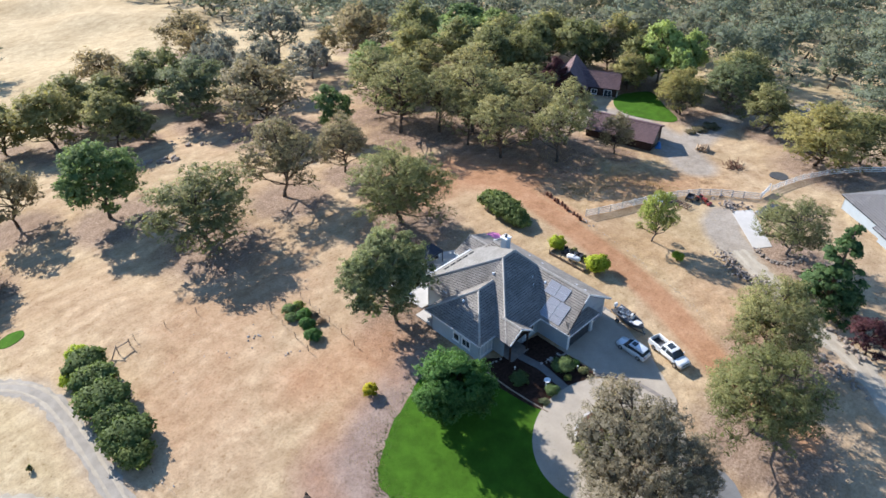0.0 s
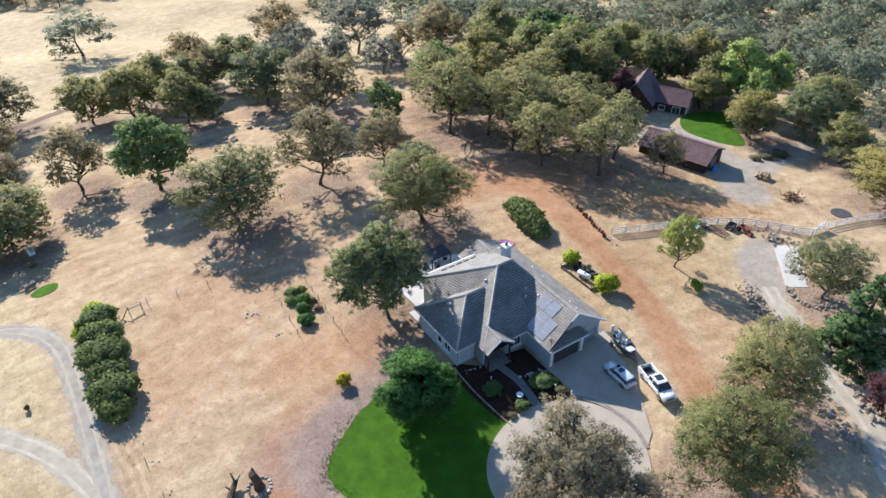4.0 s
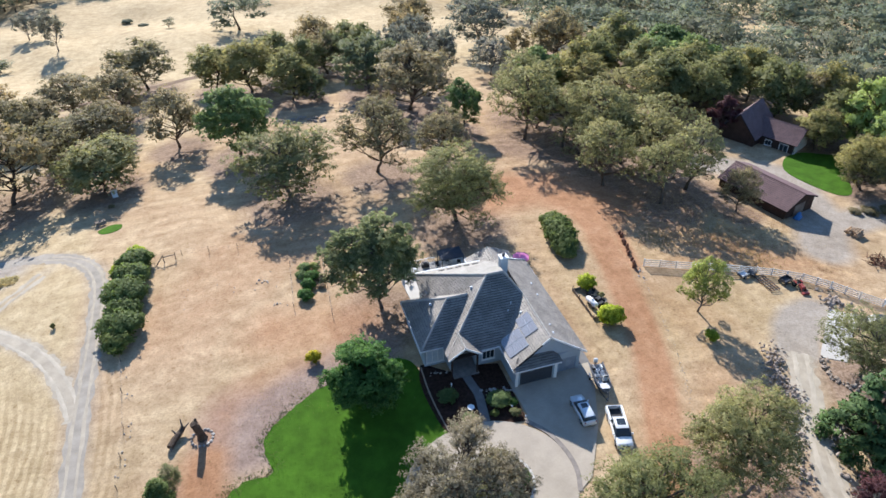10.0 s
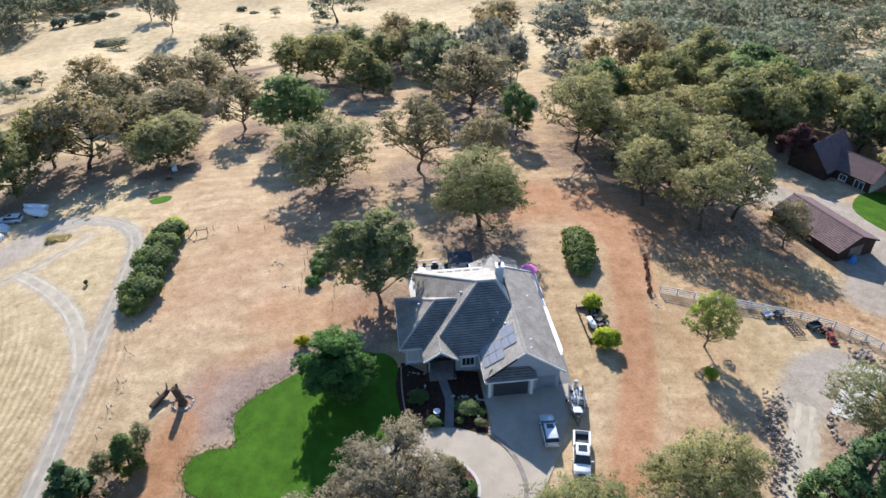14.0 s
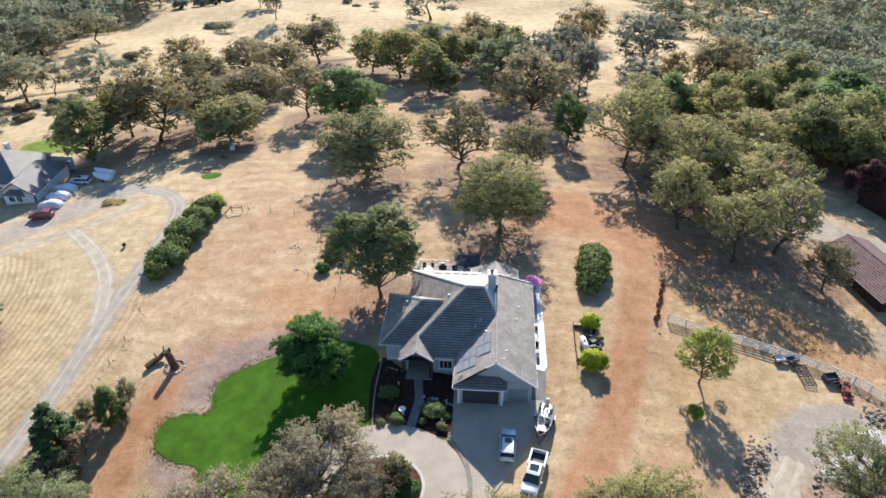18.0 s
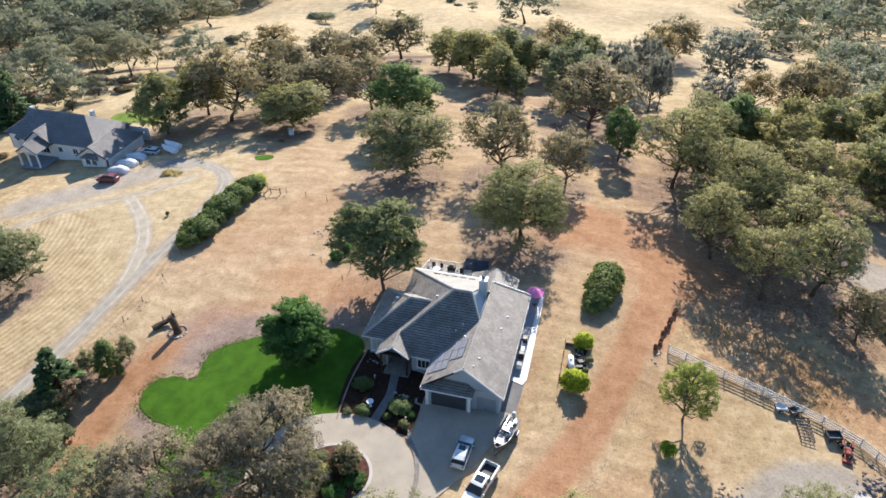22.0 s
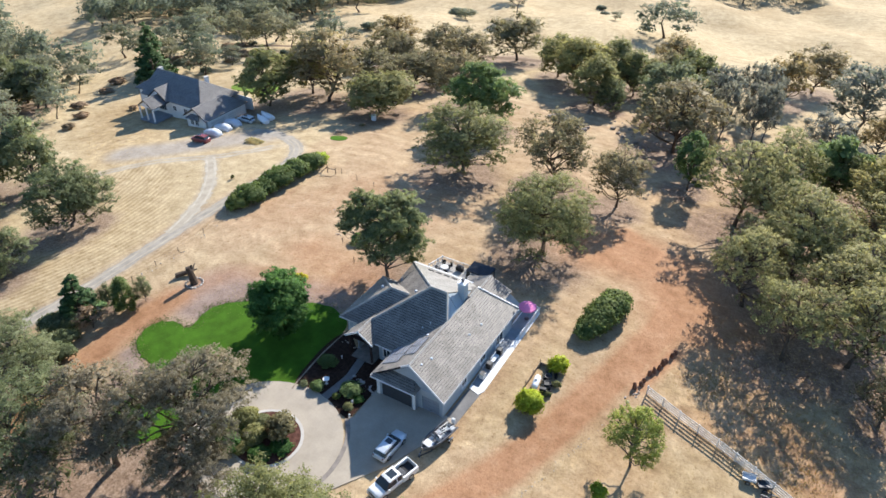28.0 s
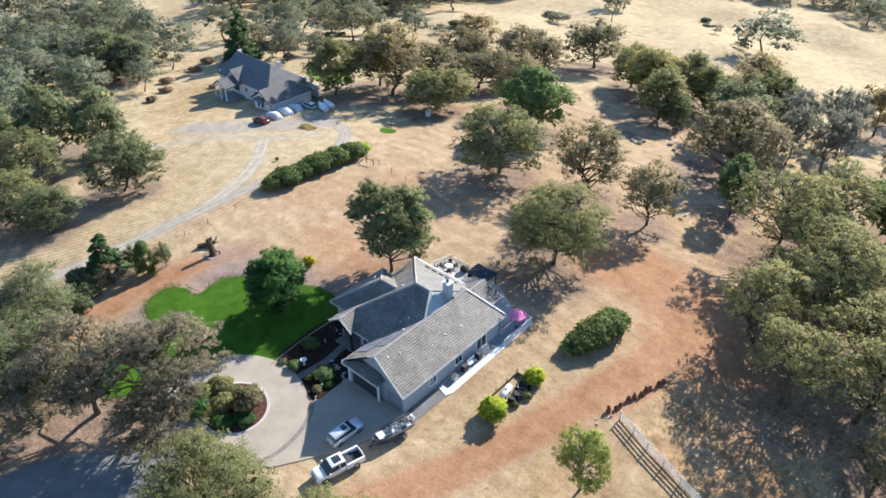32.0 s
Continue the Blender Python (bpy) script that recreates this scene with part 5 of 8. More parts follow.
def cut_wall(name, x0, x1, z0, z1, y, thick, holes, material, parent, axis="x"):
    """A straight wall with openings (u0, u1, z0, z1) that go through it; along x at y, or along y at x."""
    us = sorted({x0, x1, *[h[0] for h in holes], *[h[1] for h in holes]})
    zs = sorted({z0, z1, *[h[2] for h in holes], *[h[3] for h in holes]})
    bm = bmesh.new()
    for a, c2 in zip(us, us[1:]):
        for e, f in zip(zs, zs[1:]):
            if any(h[0] <= a and c2 <= h[1] and h[2] <= e and f <= h[3] for h in holes):
                continue
            if axis == "x":
                box(bm, a, c2, min(y, y + thick), max(y, y + thick), e, f)
            else:
                box(bm, min(y, y + thick), max(y, y + thick), a, c2, e, f)
    bmesh.ops.remove_doubles(bm, verts=bm.verts, dist=0.001)
    seen = {}
    for f in bm.faces[:]:
        seen.setdefault(tuple(round(x, 3) for x in f.calc_center_median()), []).append(f)
    bmesh.ops.delete(bm, geom=[f for fs in seen.values() if len(fs) > 1 for f in fs], context="FACES")
    return part(name, bm, material, parent)


def window(parent, u0, u1, z0, z1, y, out, axis="x", frame_mat=None, bars=1, pane="glass"):
    """A window in an opening: frame, sill and panes; out is -1 or 1, the side that it faces."""
    fm = frame_mat or M["white"]

    def bx(a, c2, d0, d1, e, f):
        d0, d1 = min(d0, d1), max(d0, d1)
        return (a, c2, d0, d1, e, f) if axis == "x" else (d0, d1, a, c2, e, f)

    bm = bmesh.new()
    w = 0.09
    rings = []
    for d in (y + out * 0.05, y - out * 0.08):
        for a, c2, e, f in ((u0 - w, u1 + w, z0 - w, z1 + w), (u0 + 0.04, u1 - 0.04, z0 + 0.04, z1 - 0.04)):
            rings.append([bm.verts.new((u, d, z) if axis == "x" else (d, u, z)) for u, z in ((a, e), (c2, e), (c2, f), (a, f))])
    for p_, q_ in ((0, 1), (2, 3), (0, 2), (1, 3)):
        for k in range(4):
            bm.faces.new((rings[p_][k], rings[p_][(k + 1) % 4], rings[q_][(k + 1) % 4], rings[q_][k]))
    bmesh.ops.recalc_face_normals(bm, faces=bm.faces[:])
    win = part("window", bm, fm, parent)
    for k in range(bars):
        um = u0 + (u1 - u0) * (k + 1) / (bars + 1)
        part("glazing_bar", boxm(*bx(um - 0.03, um + 0.03, y + out * 0.03, y - out * 0.06, z0 + 0.04, z1 - 0.04)), fm, win)
    part("sill", boxm(*bx(u0 - 0.16, u1 + 0.16, y + out * 0.14, y + out * 0.052, z0 - 0.16, z0 - 0.092)), fm, win)
    for k in range(bars + 1):
        a = u0 + (u1 - u0) * k / (bars + 1) + 0.035
        c2 = u0 + (u1 - u0) * (k + 1) / (bars + 1) - 0.035
        part("pane", boxm(*bx(a, c2, y - out * 0.02, y - out * 0.04, z0 + 0.04, z1 - 0.04)), M[pane], win)
    return win


PITCH = 0.675
BZ = 4.15 + 3.35 * 0.42
house = root("house", pose(0, 0, 0), "single-storey grey-tiled house with pale blue-grey walls", "house")
EAVE = 3.25
RZ = EAVE + 5.0 * PITCH
MZ = 3.3 + 7.9 * PITCH
YB, YW = 20.2, 17.6
T = M["tile"]
# garage wing
tiled("roof", [(5.1, 0.15, EAVE), (5.1, YB, EAVE), (0.1, YW, RZ), (0.1, 0.55, RZ)], T, house, seed=2)
tiled("roof", [(-4.93, -0.1, EAVE), (0.1, 0.55, RZ), (0.1, 9.4, RZ), (-4.93, 4.4, EAVE)], T, house, seed=3)
tiled("roof", [(0.1, YW, RZ), (0.1, 15.2, RZ), (-4.93, YB, EAVE)], T, house, seed=4)
tiled("roof", [(5.1, YB, EAVE), (0.1, YW, RZ), (-4.93, YB, EAVE)], T, house, seed=14)
# main roof
tiled("roof", [(-11.9, 4.4, 3.3), (-4.93, 4.4, 3.3), (0.1, 9.4, RZ), (-1.6, 12.3, MZ), (-4.0, 12.3, MZ)], T, house, seed=5)
tiled("roof", [(-4.0, 12.3, MZ), (-1.6, 12.3, MZ), (0.1, YB, MZ - (YB - 12.3) * 0.5), (-11.9, YB, MZ - (YB - 12.3) * 0.5)], M["sunlit_tile"], house, seed=6)
for k in range(5):
    part("ridge_slot", boxm(-8.6 + k * 1.25, -7.7 + k * 1.25, 18.9, 19.1, MZ - 6.7 * 0.5 + 0.08, MZ - 6.7 * 0.5 + 0.2), M["black"], house, "dark slot in the pale roof")
tiled("roof", [(-11.9, 4.4, 3.3), (-4.0, 12.3, MZ), (-11.9, 12.3, 3.3)], T, house, seed=7, lift=0.05)
tiled("roof", [(-11.9, 12.3, 3.3), (-4.0, 12.3, MZ), (-11.9, YB, MZ - (YB - 12.3) * 0.5)], T, house, seed=18, lift=0.05)
wall_poly("gable_wall", [(0.05, 9.45, RZ - 0.05), (-1.62, 12.25, MZ - 0.04), (0.05, 12.3, RZ - 0.3)], (-0.15, 0, -0.1), M["stucco"], house)
wall_poly("gable_wall", [(-1.62, 12.35, MZ - 0.04), (0.05, 20.0, MZ - 7.7 * 0.5 - 0.06), (0.05, 12.3, RZ - 0.3)], (-0.15, 0, -0.1), M["stucco"], house)
# bedroom wing
LZ = 3.4 + 5.05 * PITCH
tiled("roof", [(-14.8, 6.35, 3.4), (-7.0, 6.35, 3.4), (-6.2, 11.4, LZ), (-9.75, 11.4, LZ)], T, house, seed=8)
tiled("roof", [(-14.8, 6.35, 3.4), (-9.75, 11.4, LZ), (-14.8, 16.45, 3.4)], T, house, seed=9, lift=0.05)
tiled("roof", [(-14.8, 16.45, 3.4), (-9.75, 11.4, LZ), (-6.2, 11.4, LZ), (-7.0, 16.45, 3.4)], T, house, seed=10)
# porch gable
PZ = 3.35 + 2.2 * PITCH
tiled("roof", [(-12.0, 3.7, 3.35), (-9.8, 3.7, PZ), (-9.8, 7.6, PZ), (-12.0, 5.2, 3.35)], T, house, seed=11, lift=0.05)
tiled("roof", [(-7.6, 3.7, 3.35), (-9.8, 3.7, PZ), (-9.8, 7.6, PZ), (-7.6, 5.2, 3.35)], T, house, seed=12)
for a, c2 in (((0.1, 0.55, RZ), (0.1, 9.4, RZ)), ((0.1, 15.2, RZ), (0.1, YW, RZ)), ((-4.0, 12.3, MZ), (-1.6, 12.3, MZ)), ((-1.6, 12.3, MZ), (0.05, 9.45, RZ)), ((-11.9, 4.4, 3.3), (-4.0, 12.3, MZ)), ((-11.9, YB, MZ - (YB - 12.3) * 0.5), (-4.0, 12.3, MZ)), ((-14.8, 6.35, 3.4), (-9.75, 11.4, LZ)), ((-14.8, 16.45, 3.4), (-9.75, 11.4, LZ)), ((-9.75, 11.4, LZ), (-6.9, 11.4, LZ)), ((-9.8, 3.7, PZ), (-9.8, 6.9, PZ)), ((5.1, YB, EAVE), (0.1, YW, RZ)), ((-0.25, 17.6, BZ), (-0.25, 22.1, BZ))):
    caps("ridge_cap", a, c2, M["cap"], house)
# small gable behind, over the patio door
tiled("roof", [(-3.6, 22.1, 4.15), (-3.6, 17.6, 4.15), (-0.25, 17.6, BZ), (-0.25, 22.1, BZ)], T, house, seed=15, lift=0.05)
tiled("roof", [(3.1, 22.1, 4.15), (3.1, 17.6, 4.15), (-0.25, 17.6, BZ), (-0.25, 22.1, BZ)], T, house, seed=25)
wall_poly("gable_wall", [(-3.4, 21.9, 4.1), (2.9, 21.9, 4.1), (-0.25, 21.9, BZ - 0.12)], (0, -0.15, 0), M["stucco"], house)
# hipped skirt over the double garage door
tiled("roof", [(-4.93, -0.45, 3.2), (1.45, -0.45, 3.2), (0.55, 0.95, 4.1), (-4.0, 0.95, 4.1)], T, house, seed=16)
tiled("roof", [(1.45, -0.45, 3.2), (1.45, 0.95, 3.2), (0.55, 0.95, 4.1)], T, house, seed=17)

# walls
S = M["stucco"]
cut_wall("wall", -4.4, 1.15, -0.6, 3.2, 0.15, 0.2, [(-3.8, 0.6, -0.6, 2.3)], S, house)
cut_wall("wall", 1.15, 4.6, -0.6, 3.3, 0.75, 0.2, [(1.75, 4.15, -0.6, 2.25)], S, house)
cut_wall("wall", 0.15, 0.75, -0.6, 3.2, 1.15, -0.2, [], S, house, "y")
wall_poly("gable_wall", [(-3.9, 0.98, 3.3), (4.6, 0.75, 3.3), (0.1, 0.85, 6.3)], (0, 0.2, 0), S, house)
cut_wall("wall", 0.35, 5.1, -0.6, 3.3, -4.4, 0.2, [], S, house, "y")
cut_wall("wall", 0.95, 19.6, -0.6, 3.35, 4.6, -0.2, [(5.4, 6.6, 0.9, 2.1), (10.2, 11.6, 0.9, 2.1), (14.6, 16.6, 0.3, 2.2)], S, house, "y")
cut_wall("wall", -7.65, -4.4, -0.6, 3.3, 5.1, 0.2, [(-7.0, -5.4, 0.8, 2.2)], S, house)
cut_wall("wall", -11.1, -7.65, -0.6, 3.3, 7.4, 0.2, [(-10.4, -9.2, 0.0, 2.3)], S, house)
cut_wall("wall", 5.3, 7.4, -0.6, 3.3, -7.65, -0.2, [], S, house, "y")
for x in (-11.5, -8.1):
    part("porch_post", boxm(x - 0.11, x + 0.11, 3.85, 4.07, -0.4, 3.27, 0.02), M["darkwood"], house, "dark wooden porch post")
cut_wall("wall", -14.2, -11.3, -0.6, 3.4, 7.0, 0.2, [(-13.9, -11.7, 0.5, 2.5)], S, house)
cut_wall("wall", 5.3, 7.0, -0.6, 3.4, -11.3, 0.2, [], S, house, "y")
cut_wall("wall", 7.2, 15.9, -0.6, 3.4, -14.2, 0.2, [(8.6, 10.0, 0.9, 2.1), (10.6, 11.6, 0.9, 2.1)], S, house, "y")
cut_wall("wall", -14.2, -11.3, -0.6, 3.4, 15.9, -0.2, [], S, house)
cut_wall("wall", 15.9, 19.6, -0.6, 4.5, -11.3, 0.2, [], S, house, "y")
cut_wall("wall", -11.3, 0.1, 3.4, 4.75, 19.6, -0.2, [], S, house)
cut_wall("wall", -11.3, 4.6, -0.6, 3.4, 19.6, -0.2, [(-9.5, -7.0, 0.0, 2.2), (-5.6, -4.2, 0.9, 2.1), (2.4, 3.8, 0.0, 2.1)], S, house)
window(house, -7.0, -5.4, 0.8, 2.2, 5.1, -1, bars=2)
window(house, -13.9, -11.7, 0.5, 2.5, 7.0, -1, bars=2, pane="blind")
window(house, 5.4, 6.6, 0.9, 2.1, 4.6, 1, "y")
window(house, 10.2, 11.6, 0.9, 2.1, 4.6, 1, "y")
window(house, 14.6, 16.6, 0.3, 2.2, 4.6, 1, "y")
window(house, 8.6, 10.0, 0.9, 2.1, -14.2, -1, "y")
window(house, 10.6, 11.6, 0.9, 2.1, -14.2, -1, "y", bars=0)
window(house, -9.5, -7.0, 0.0, 2.2, 19.6, 1)
window(house, -5.6, -4.2, 0.9, 2.1, 19.6, 1)
window(house, 2.4, 3.8, 0.0, 2.1, 19.6, 1, bars=0)
part("floor", boxm(-14.0, 4.4, 7.2, 19.4, -0.3, 0.02), M["greyslab"], house)
part("floor", boxm(-4.2, 4.4, 1.0, 7.2, -0.3, 0.01), M["greyslab"], house)


def sectional_door(x0, x1, z1, y, mat):
    d = part("garage_door", boxm(x0, x1, y + 0.03, y + 0.07, -0.25, z1), mat, house)
    n = 4
    for k in range(n):
        a = -0.2 + (z1 + 0.2) * k / n
        for j in range(int((x1 - x0) / 0.62)):
            u = x0 + 0.06 + j * (x1 - x0 - 0.06) / int((x1 - x0) / 0.62)
            w = (x1 - x0 - 0.06) / int((x1 - x0) / 0.62) - 0.06
            part("panel", boxm(u, u + w, y, y + 0.028, a + 0.05, a + (z1 + 0.2) / n - 0.04), mat, d)
    part("handle", boxm((x0 + x1) / 2 - 0.1, (x0 + x1) / 2 + 0.1, y - 0.05, y - 0.002, 0.25, 0.3), M["darkmetal"], d)
    return d


sectional_door(-3.78, 0.58, 2.28, 0.2, M["darkdoor"])
sectional_door(1.77, 4.13, 2.23, 0.8, M["garagedoor"])
for x in (-4.4, 0.85):
    part("corner_trim", boxm(x - 0.05, x + 0.32, 0.02, 0.14, -0.4, 3.1), M["white"], house, "white corner board")
front_door = part("door", boxm(-10.38, -9.22, 7.44, 7.5, 0.0, 2.28), M["darkwood"], house, "dark brown front door")
part("handle", boxm(-9.36, -9.3, 7.36, 7.438, 1.0, 1.2), M["steel"], front_door)
part("porch_slab", boxm(-11.28, -7.87, 3.7, 7.38, -0.35, 0.06), M["band"], house)
part("porch_ceiling", boxm(-11.6, -7.9, 3.78, 7.38, 3.28, 3.34), M["darkwood"], house, "dark wooden porch ceiling")
# fascia boards and gutters
for a, c2 in (((5.15, 0.1, EAVE - 0.1), (5.15, YB, EAVE - 0.1)), ((-4.98, -0.4, EAVE - 0.1), (-4.98, 4.3, EAVE - 0.1)), ((-11.9, 4.34, 3.2), (-5.0, 4.34, 3.2)), ((-14.8, 6.29, 3.3), (-11.9, 6.29, 3.3)), ((-14.86, 6.3, 3.3), (-14.86, 16.5, 3.3)), ((-4.93, -0.52, 3.1), (1.45, -0.52, 3.1)), ((-11.95, YB + 0.06, 4.55), (0.1, YB + 0.06, 4.55)), ((-3.66, 17.6, 4.05), (-3.66, 22.1, 4.05))):
    board("gutter", a, c2, 0.1, 0.16, M["white"], house, "white metal gutter")
for a, c2 in (((5.1, 0.1, EAVE + 0.0), (0.1, 0.5, RZ + 0.0)), ((-1.0, 0.42, RZ - 0.74), (0.1, 0.5, RZ)), ((-12.0, 3.62, 3.33), (-9.8, 3.62, PZ)), ((-7.6, 3.62, 3.33), (-9.8, 3.62, PZ))):
    board("barge_board", a, c2, 0.07, 0.24, M["white"], house, "white barge board")
for a, c2 in (((5.1, YB, EAVE + 0.16), (0.1, YW, RZ + 0.16)), ((-11.9, YB, 4.85), (0.1, YB, 4.85))):
    board("flashing", a, c2, 0.22, 0.05, M["white"], house, "white metal flashing")
# chimney with its cap
ch = part("chimney", boxm(-1.15, -0.15, 14.25, 15.25, 4.5, 9.1, 0.03), S, house, "pale blue-grey boxed chimney")
part("chimney_cap", boxm(-1.25, -0.05, 14.15, 15.35, 9.1, 9.22, 0.02), M["white"], ch)
bmf = bmesh.new()
lathe(bmf, [(0.2, 9.22), (0.2, 9.55), (0.28, 9.57), (0.05, 9.7)], 12, -0.68, 14.75)
part("flue", bmf, M["darkmetal"], ch)
# vents and pipes on the slopes
for x, y, z in ((-6.2, 12.0, 7.3), (-11.8, 12.2, 5.7), (1.35, 3.6, RZ - 1.25 * PITCH), (1.0, 1.9, RZ - 0.9 * PITCH), (2.7, 10.5, RZ - 2.6 * PITCH), (3.0, 13.2, RZ - 2.9 * PITCH), (-1.2, 6.9, 5.8)):
    v_ = part("roof_vent", boxm(x - 0.16, x + 0.16, y - 0.14, y + 0.14, z - 0.2, z + 0.15, 0.04), M["cover"], house, "small pale metal roof vent")
for x, y, z in ((-2.6, 7.8, 5.6), (-1.9, 8.6, 6.1)):
    bmf = bmesh.new()
    lathe(bmf, [(0.05, z - 0.3), (0.05, z + 0.25), (0.065, z + 0.26), (0.065, z + 0.3)], 8, x, y)
    part("vent_pipe", bmf, M["white"], house)


# solar panels on the garage slope
def panel(x, y, w, d):
    """One panel on the left garage slope, w up the slope and d along the eave; (x, y) is its low front corner."""
    s = 1 / math.hypot(1, PITCH)
    m = Matrix(((s, 0, -PITCH * s, x), (0, 1, 0, y), (PITCH * s, 0, s, EAVE + (x + 4.93) * PITCH + 0.09), (0, 0, 0, 1)))
    e = root("solar_panel", m, "dark blue solar panel in a silver frame on the garage roof", "solar panel", "solar panels on the garage roof")
    bm = bmesh.new()
    f = box(bm, 0.03, w - 0.03, 0.03, d - 0.03, 0.03, 0.065)
    uvl = bm.loops.layers.uv.new("UVMap")
    for fc in bm.faces:
        for lp in fc.loops:
            lp[uvl].uv = (lp.vert.co.x / w, lp.vert.co.y / d)
    part("glass", bm, M["solar"], e)
    bm = bmesh.new()
    for r in ((0, w, 0, 0.03), (0, w, d - 0.03, d), (0, 0.03, 0.03, d - 0.03), (w - 0.03, w, 0.03, d - 0.03)):
        box(bm, *r, 0.0, 0.075)
    part("frame", bm, M["steel"], e)
    for yy in (d * 0.25, d * 0.75):
        part("rail", boxm(0.05, w - 0.05, yy - 0.02, yy + 0.02, -0.06, 0.028), M["steel"], e)


for i in range(3):
    panel(-4.66 + i * 0.81, 1.62, 0.95, 1.66)
for i in range(3):
    panel(-4.66 + i * 0.81, 3.32, 0.95, 1.66)
for i in range(2):
    for j in range(2):
        panel(-2.14 + i * 0.81, 2.92 + j * 1.7, 0.95, 1.66)


# ---- shrubs, hedges and beds ----
def shrub_mesh(seed, clumps, leaves, leaf, flat=0.8):
    """A bush 1 m in radius and 1.6 m high."""
    rng = np.random.default_rng(seed)
    cs, rs, ns = [], [], []
    for i in range(clumps):
        a, el = rng.uniform(0, 6.283), math.asin(rng.random() ** 0.7)
        k = rng.uniform(0.45, 0.8)
        cs.append((k * math.cos(el) * math.cos(a), k * math.cos(el) * math.sin(a), 0.35 + 0.95 * k * math.sin(el) * flat))
        rs.append(rng.uniform(0.22, 0.38))
        ns.append(leaves)
    q = leaf_cloud(rng, cs, rs, ns, leaf, 0.0, 0.6)
    q[:, :3, 2] = np.maximum(q[:, :3, 2], 0.02)
    bm = bmesh.new()
    for c in cs[:: max(1, clumps // 7)]:
        tube(bm, [(0, 0, -0.15), (c[0] * 0.4, c[1] * 0.4, 0.3), c], [0.05, 0.035, 0.012], 5)
    return bm, q


SHRUBS = {}


def bush(x, y, r, h, mat="green", label="rounded dark green bush", name="bush", cat="bush", group="", dense=True):
    m = pose(x, y, float(Z(x, y)) - 0.02 + (0.08 if -19 < x < -5 and -17 < y < 6 else 0), 0, 0, TREE_RNG.uniform(0, 360)) @ Matrix.Diagonal((r, r, h / 1.6, 1))
    key = (mat, TREE_RNG.randrange(2), r > 1.2 and mat not in ("farg", "brownshrub", "oakb"))
    if key not in SHRUBS:
        bm, q = shrub_mesh(len(SHRUBS) * 17 + 3, 60 if key[2] else 34, 104 if key[2] else 80, 0.075 if key[2] else 0.08)
        e = root(name, m, label, cat, group)
        part("stems", bm, M["bark"], e)
        leaves_mesh("foliage", q, M[mat], e, shaded=True)
        SHRUBS[key] = e
    else:
        e = copy_thing(SHRUBS[key], m)
        e.scale = m.to_scale()
        e.matrix_basis = m
        e.name = name
        for key2, val in (("label", label), ("category", cat), ("group", group)):
            if val:
                e[key2] = val
            elif key2 in e:
                del e[key2]
    return e


for x, y, r, h in ((-51.2, 43.6, 2.5, 3.6), (-51.6, 39.6, 2.6, 3.9), (-52.2, 35.6, 2.7, 4.0), (-52.3, 31.6, 2.4, 3.4), (-52.5, 28.0, 2.6, 3.8), (-52.9, 25.2, 2.0, 3.0)):
    bush(x, y, r * 1.30, h * 1.20, "hedge", "large dark green hedge bush beside the gravel road", "hedge_bush", "bush", "hedge along the gravel road")
bush(-51.2, 46.4, 1.9, 3.2, "brightlime", "yellow-green bush at the end of the hedge", "hedge_bush", "bush")
bush(-53.6, 42.6, 1.7, 2.8, "brightlime", "yellow-green bush at the end of the hedge", "hedge_bush", "bush")
for x, y, r, h in ((15.3, 31.8, 2.5, 3.9), (15.2, 30.2, 2.7, 4.2), (14.9, 28.6, 2.7, 4.3), (14.6, 27.0, 2.6, 4.0), (14.3, 25.4, 2.4, 3.6), (14.0, 23.8, 1.9, 2.9)):
    bush(x, y, r * 1.06, h * 1.1, "hedge", "tall dark green clipped bush beside the dirt track", "hedge_bush", "bush", "hedge beside the dirt track")
bush(13.3, 15.6, 1.6, 3.0, "brightlime", "bright lime-green bush in the dirt yard", "lime_bush", "bush")
bush(12.9, 7.6, 2.0, 4.0, "brightlime", "bright lime-green bush in the dirt yard", "lime_bush", "bush")
bush(-27.8, 12.9, 1.2, 2.5, "yellow", "small yellow-leaved shrub on dry soil", "yellow_shrub", "bush")
for x, y, r, h in ((-46.1, -15.2, 2.3, 3.4), (-50.0, -16.2, 2.6, 4.0), (-48.2, -13.0, 2.2, 3.2), (-52.4, -12.4, 2.4, 4.0), (-50.4, -10.6, 2.0, 3.4)):
    bush(x, y, r, h, "oakg", "large grey-green shrub beside the dirt track", "track_shrub", "bush", "shrubs beside the dirt track")
jn = root("juniper", pose(-46.6, -4.2, float(Z(-46.6, -4.2)) - 0.02), "tall egg-shaped olive-green juniper beside the dirt track", "bush")
jr = np.random.default_rng(12)
jz, ja = jr.uniform(0.05, 1.0, 150), jr.uniform(0, 6.283, 150)
jw = 2.0 * np.sqrt(np.clip(1 - jz, 0, 1)) * (0.75 + 0.25 * np.minimum(1, jz * 4)) * jr.uniform(0.6, 0.95, 150)
leaves_mesh("foliage", leaf_cloud(jr, np.stack([jw * np.cos(ja), jw * np.sin(ja), 0.4 + 5.3 * jz], 1), np.full(150, 0.5), np.full(150, 60), 0.12, 0.0, 0.3, 1.0), M["hedge"], jn, shaded=True)
bm = bmesh.new()
tube(bm, [(0, 0, -0.2), (0.05, 0, 2.5), (0, 0, 5.2)], [0.16, 0.1, 0.03], 6)
part("stem", bm, M["bark"], jn)
bush(24.4, 0.6, 1.2, 2.4, "brightlime", "sparse yellow-olive shrub below the young tree", "olive_shrub", "bush")
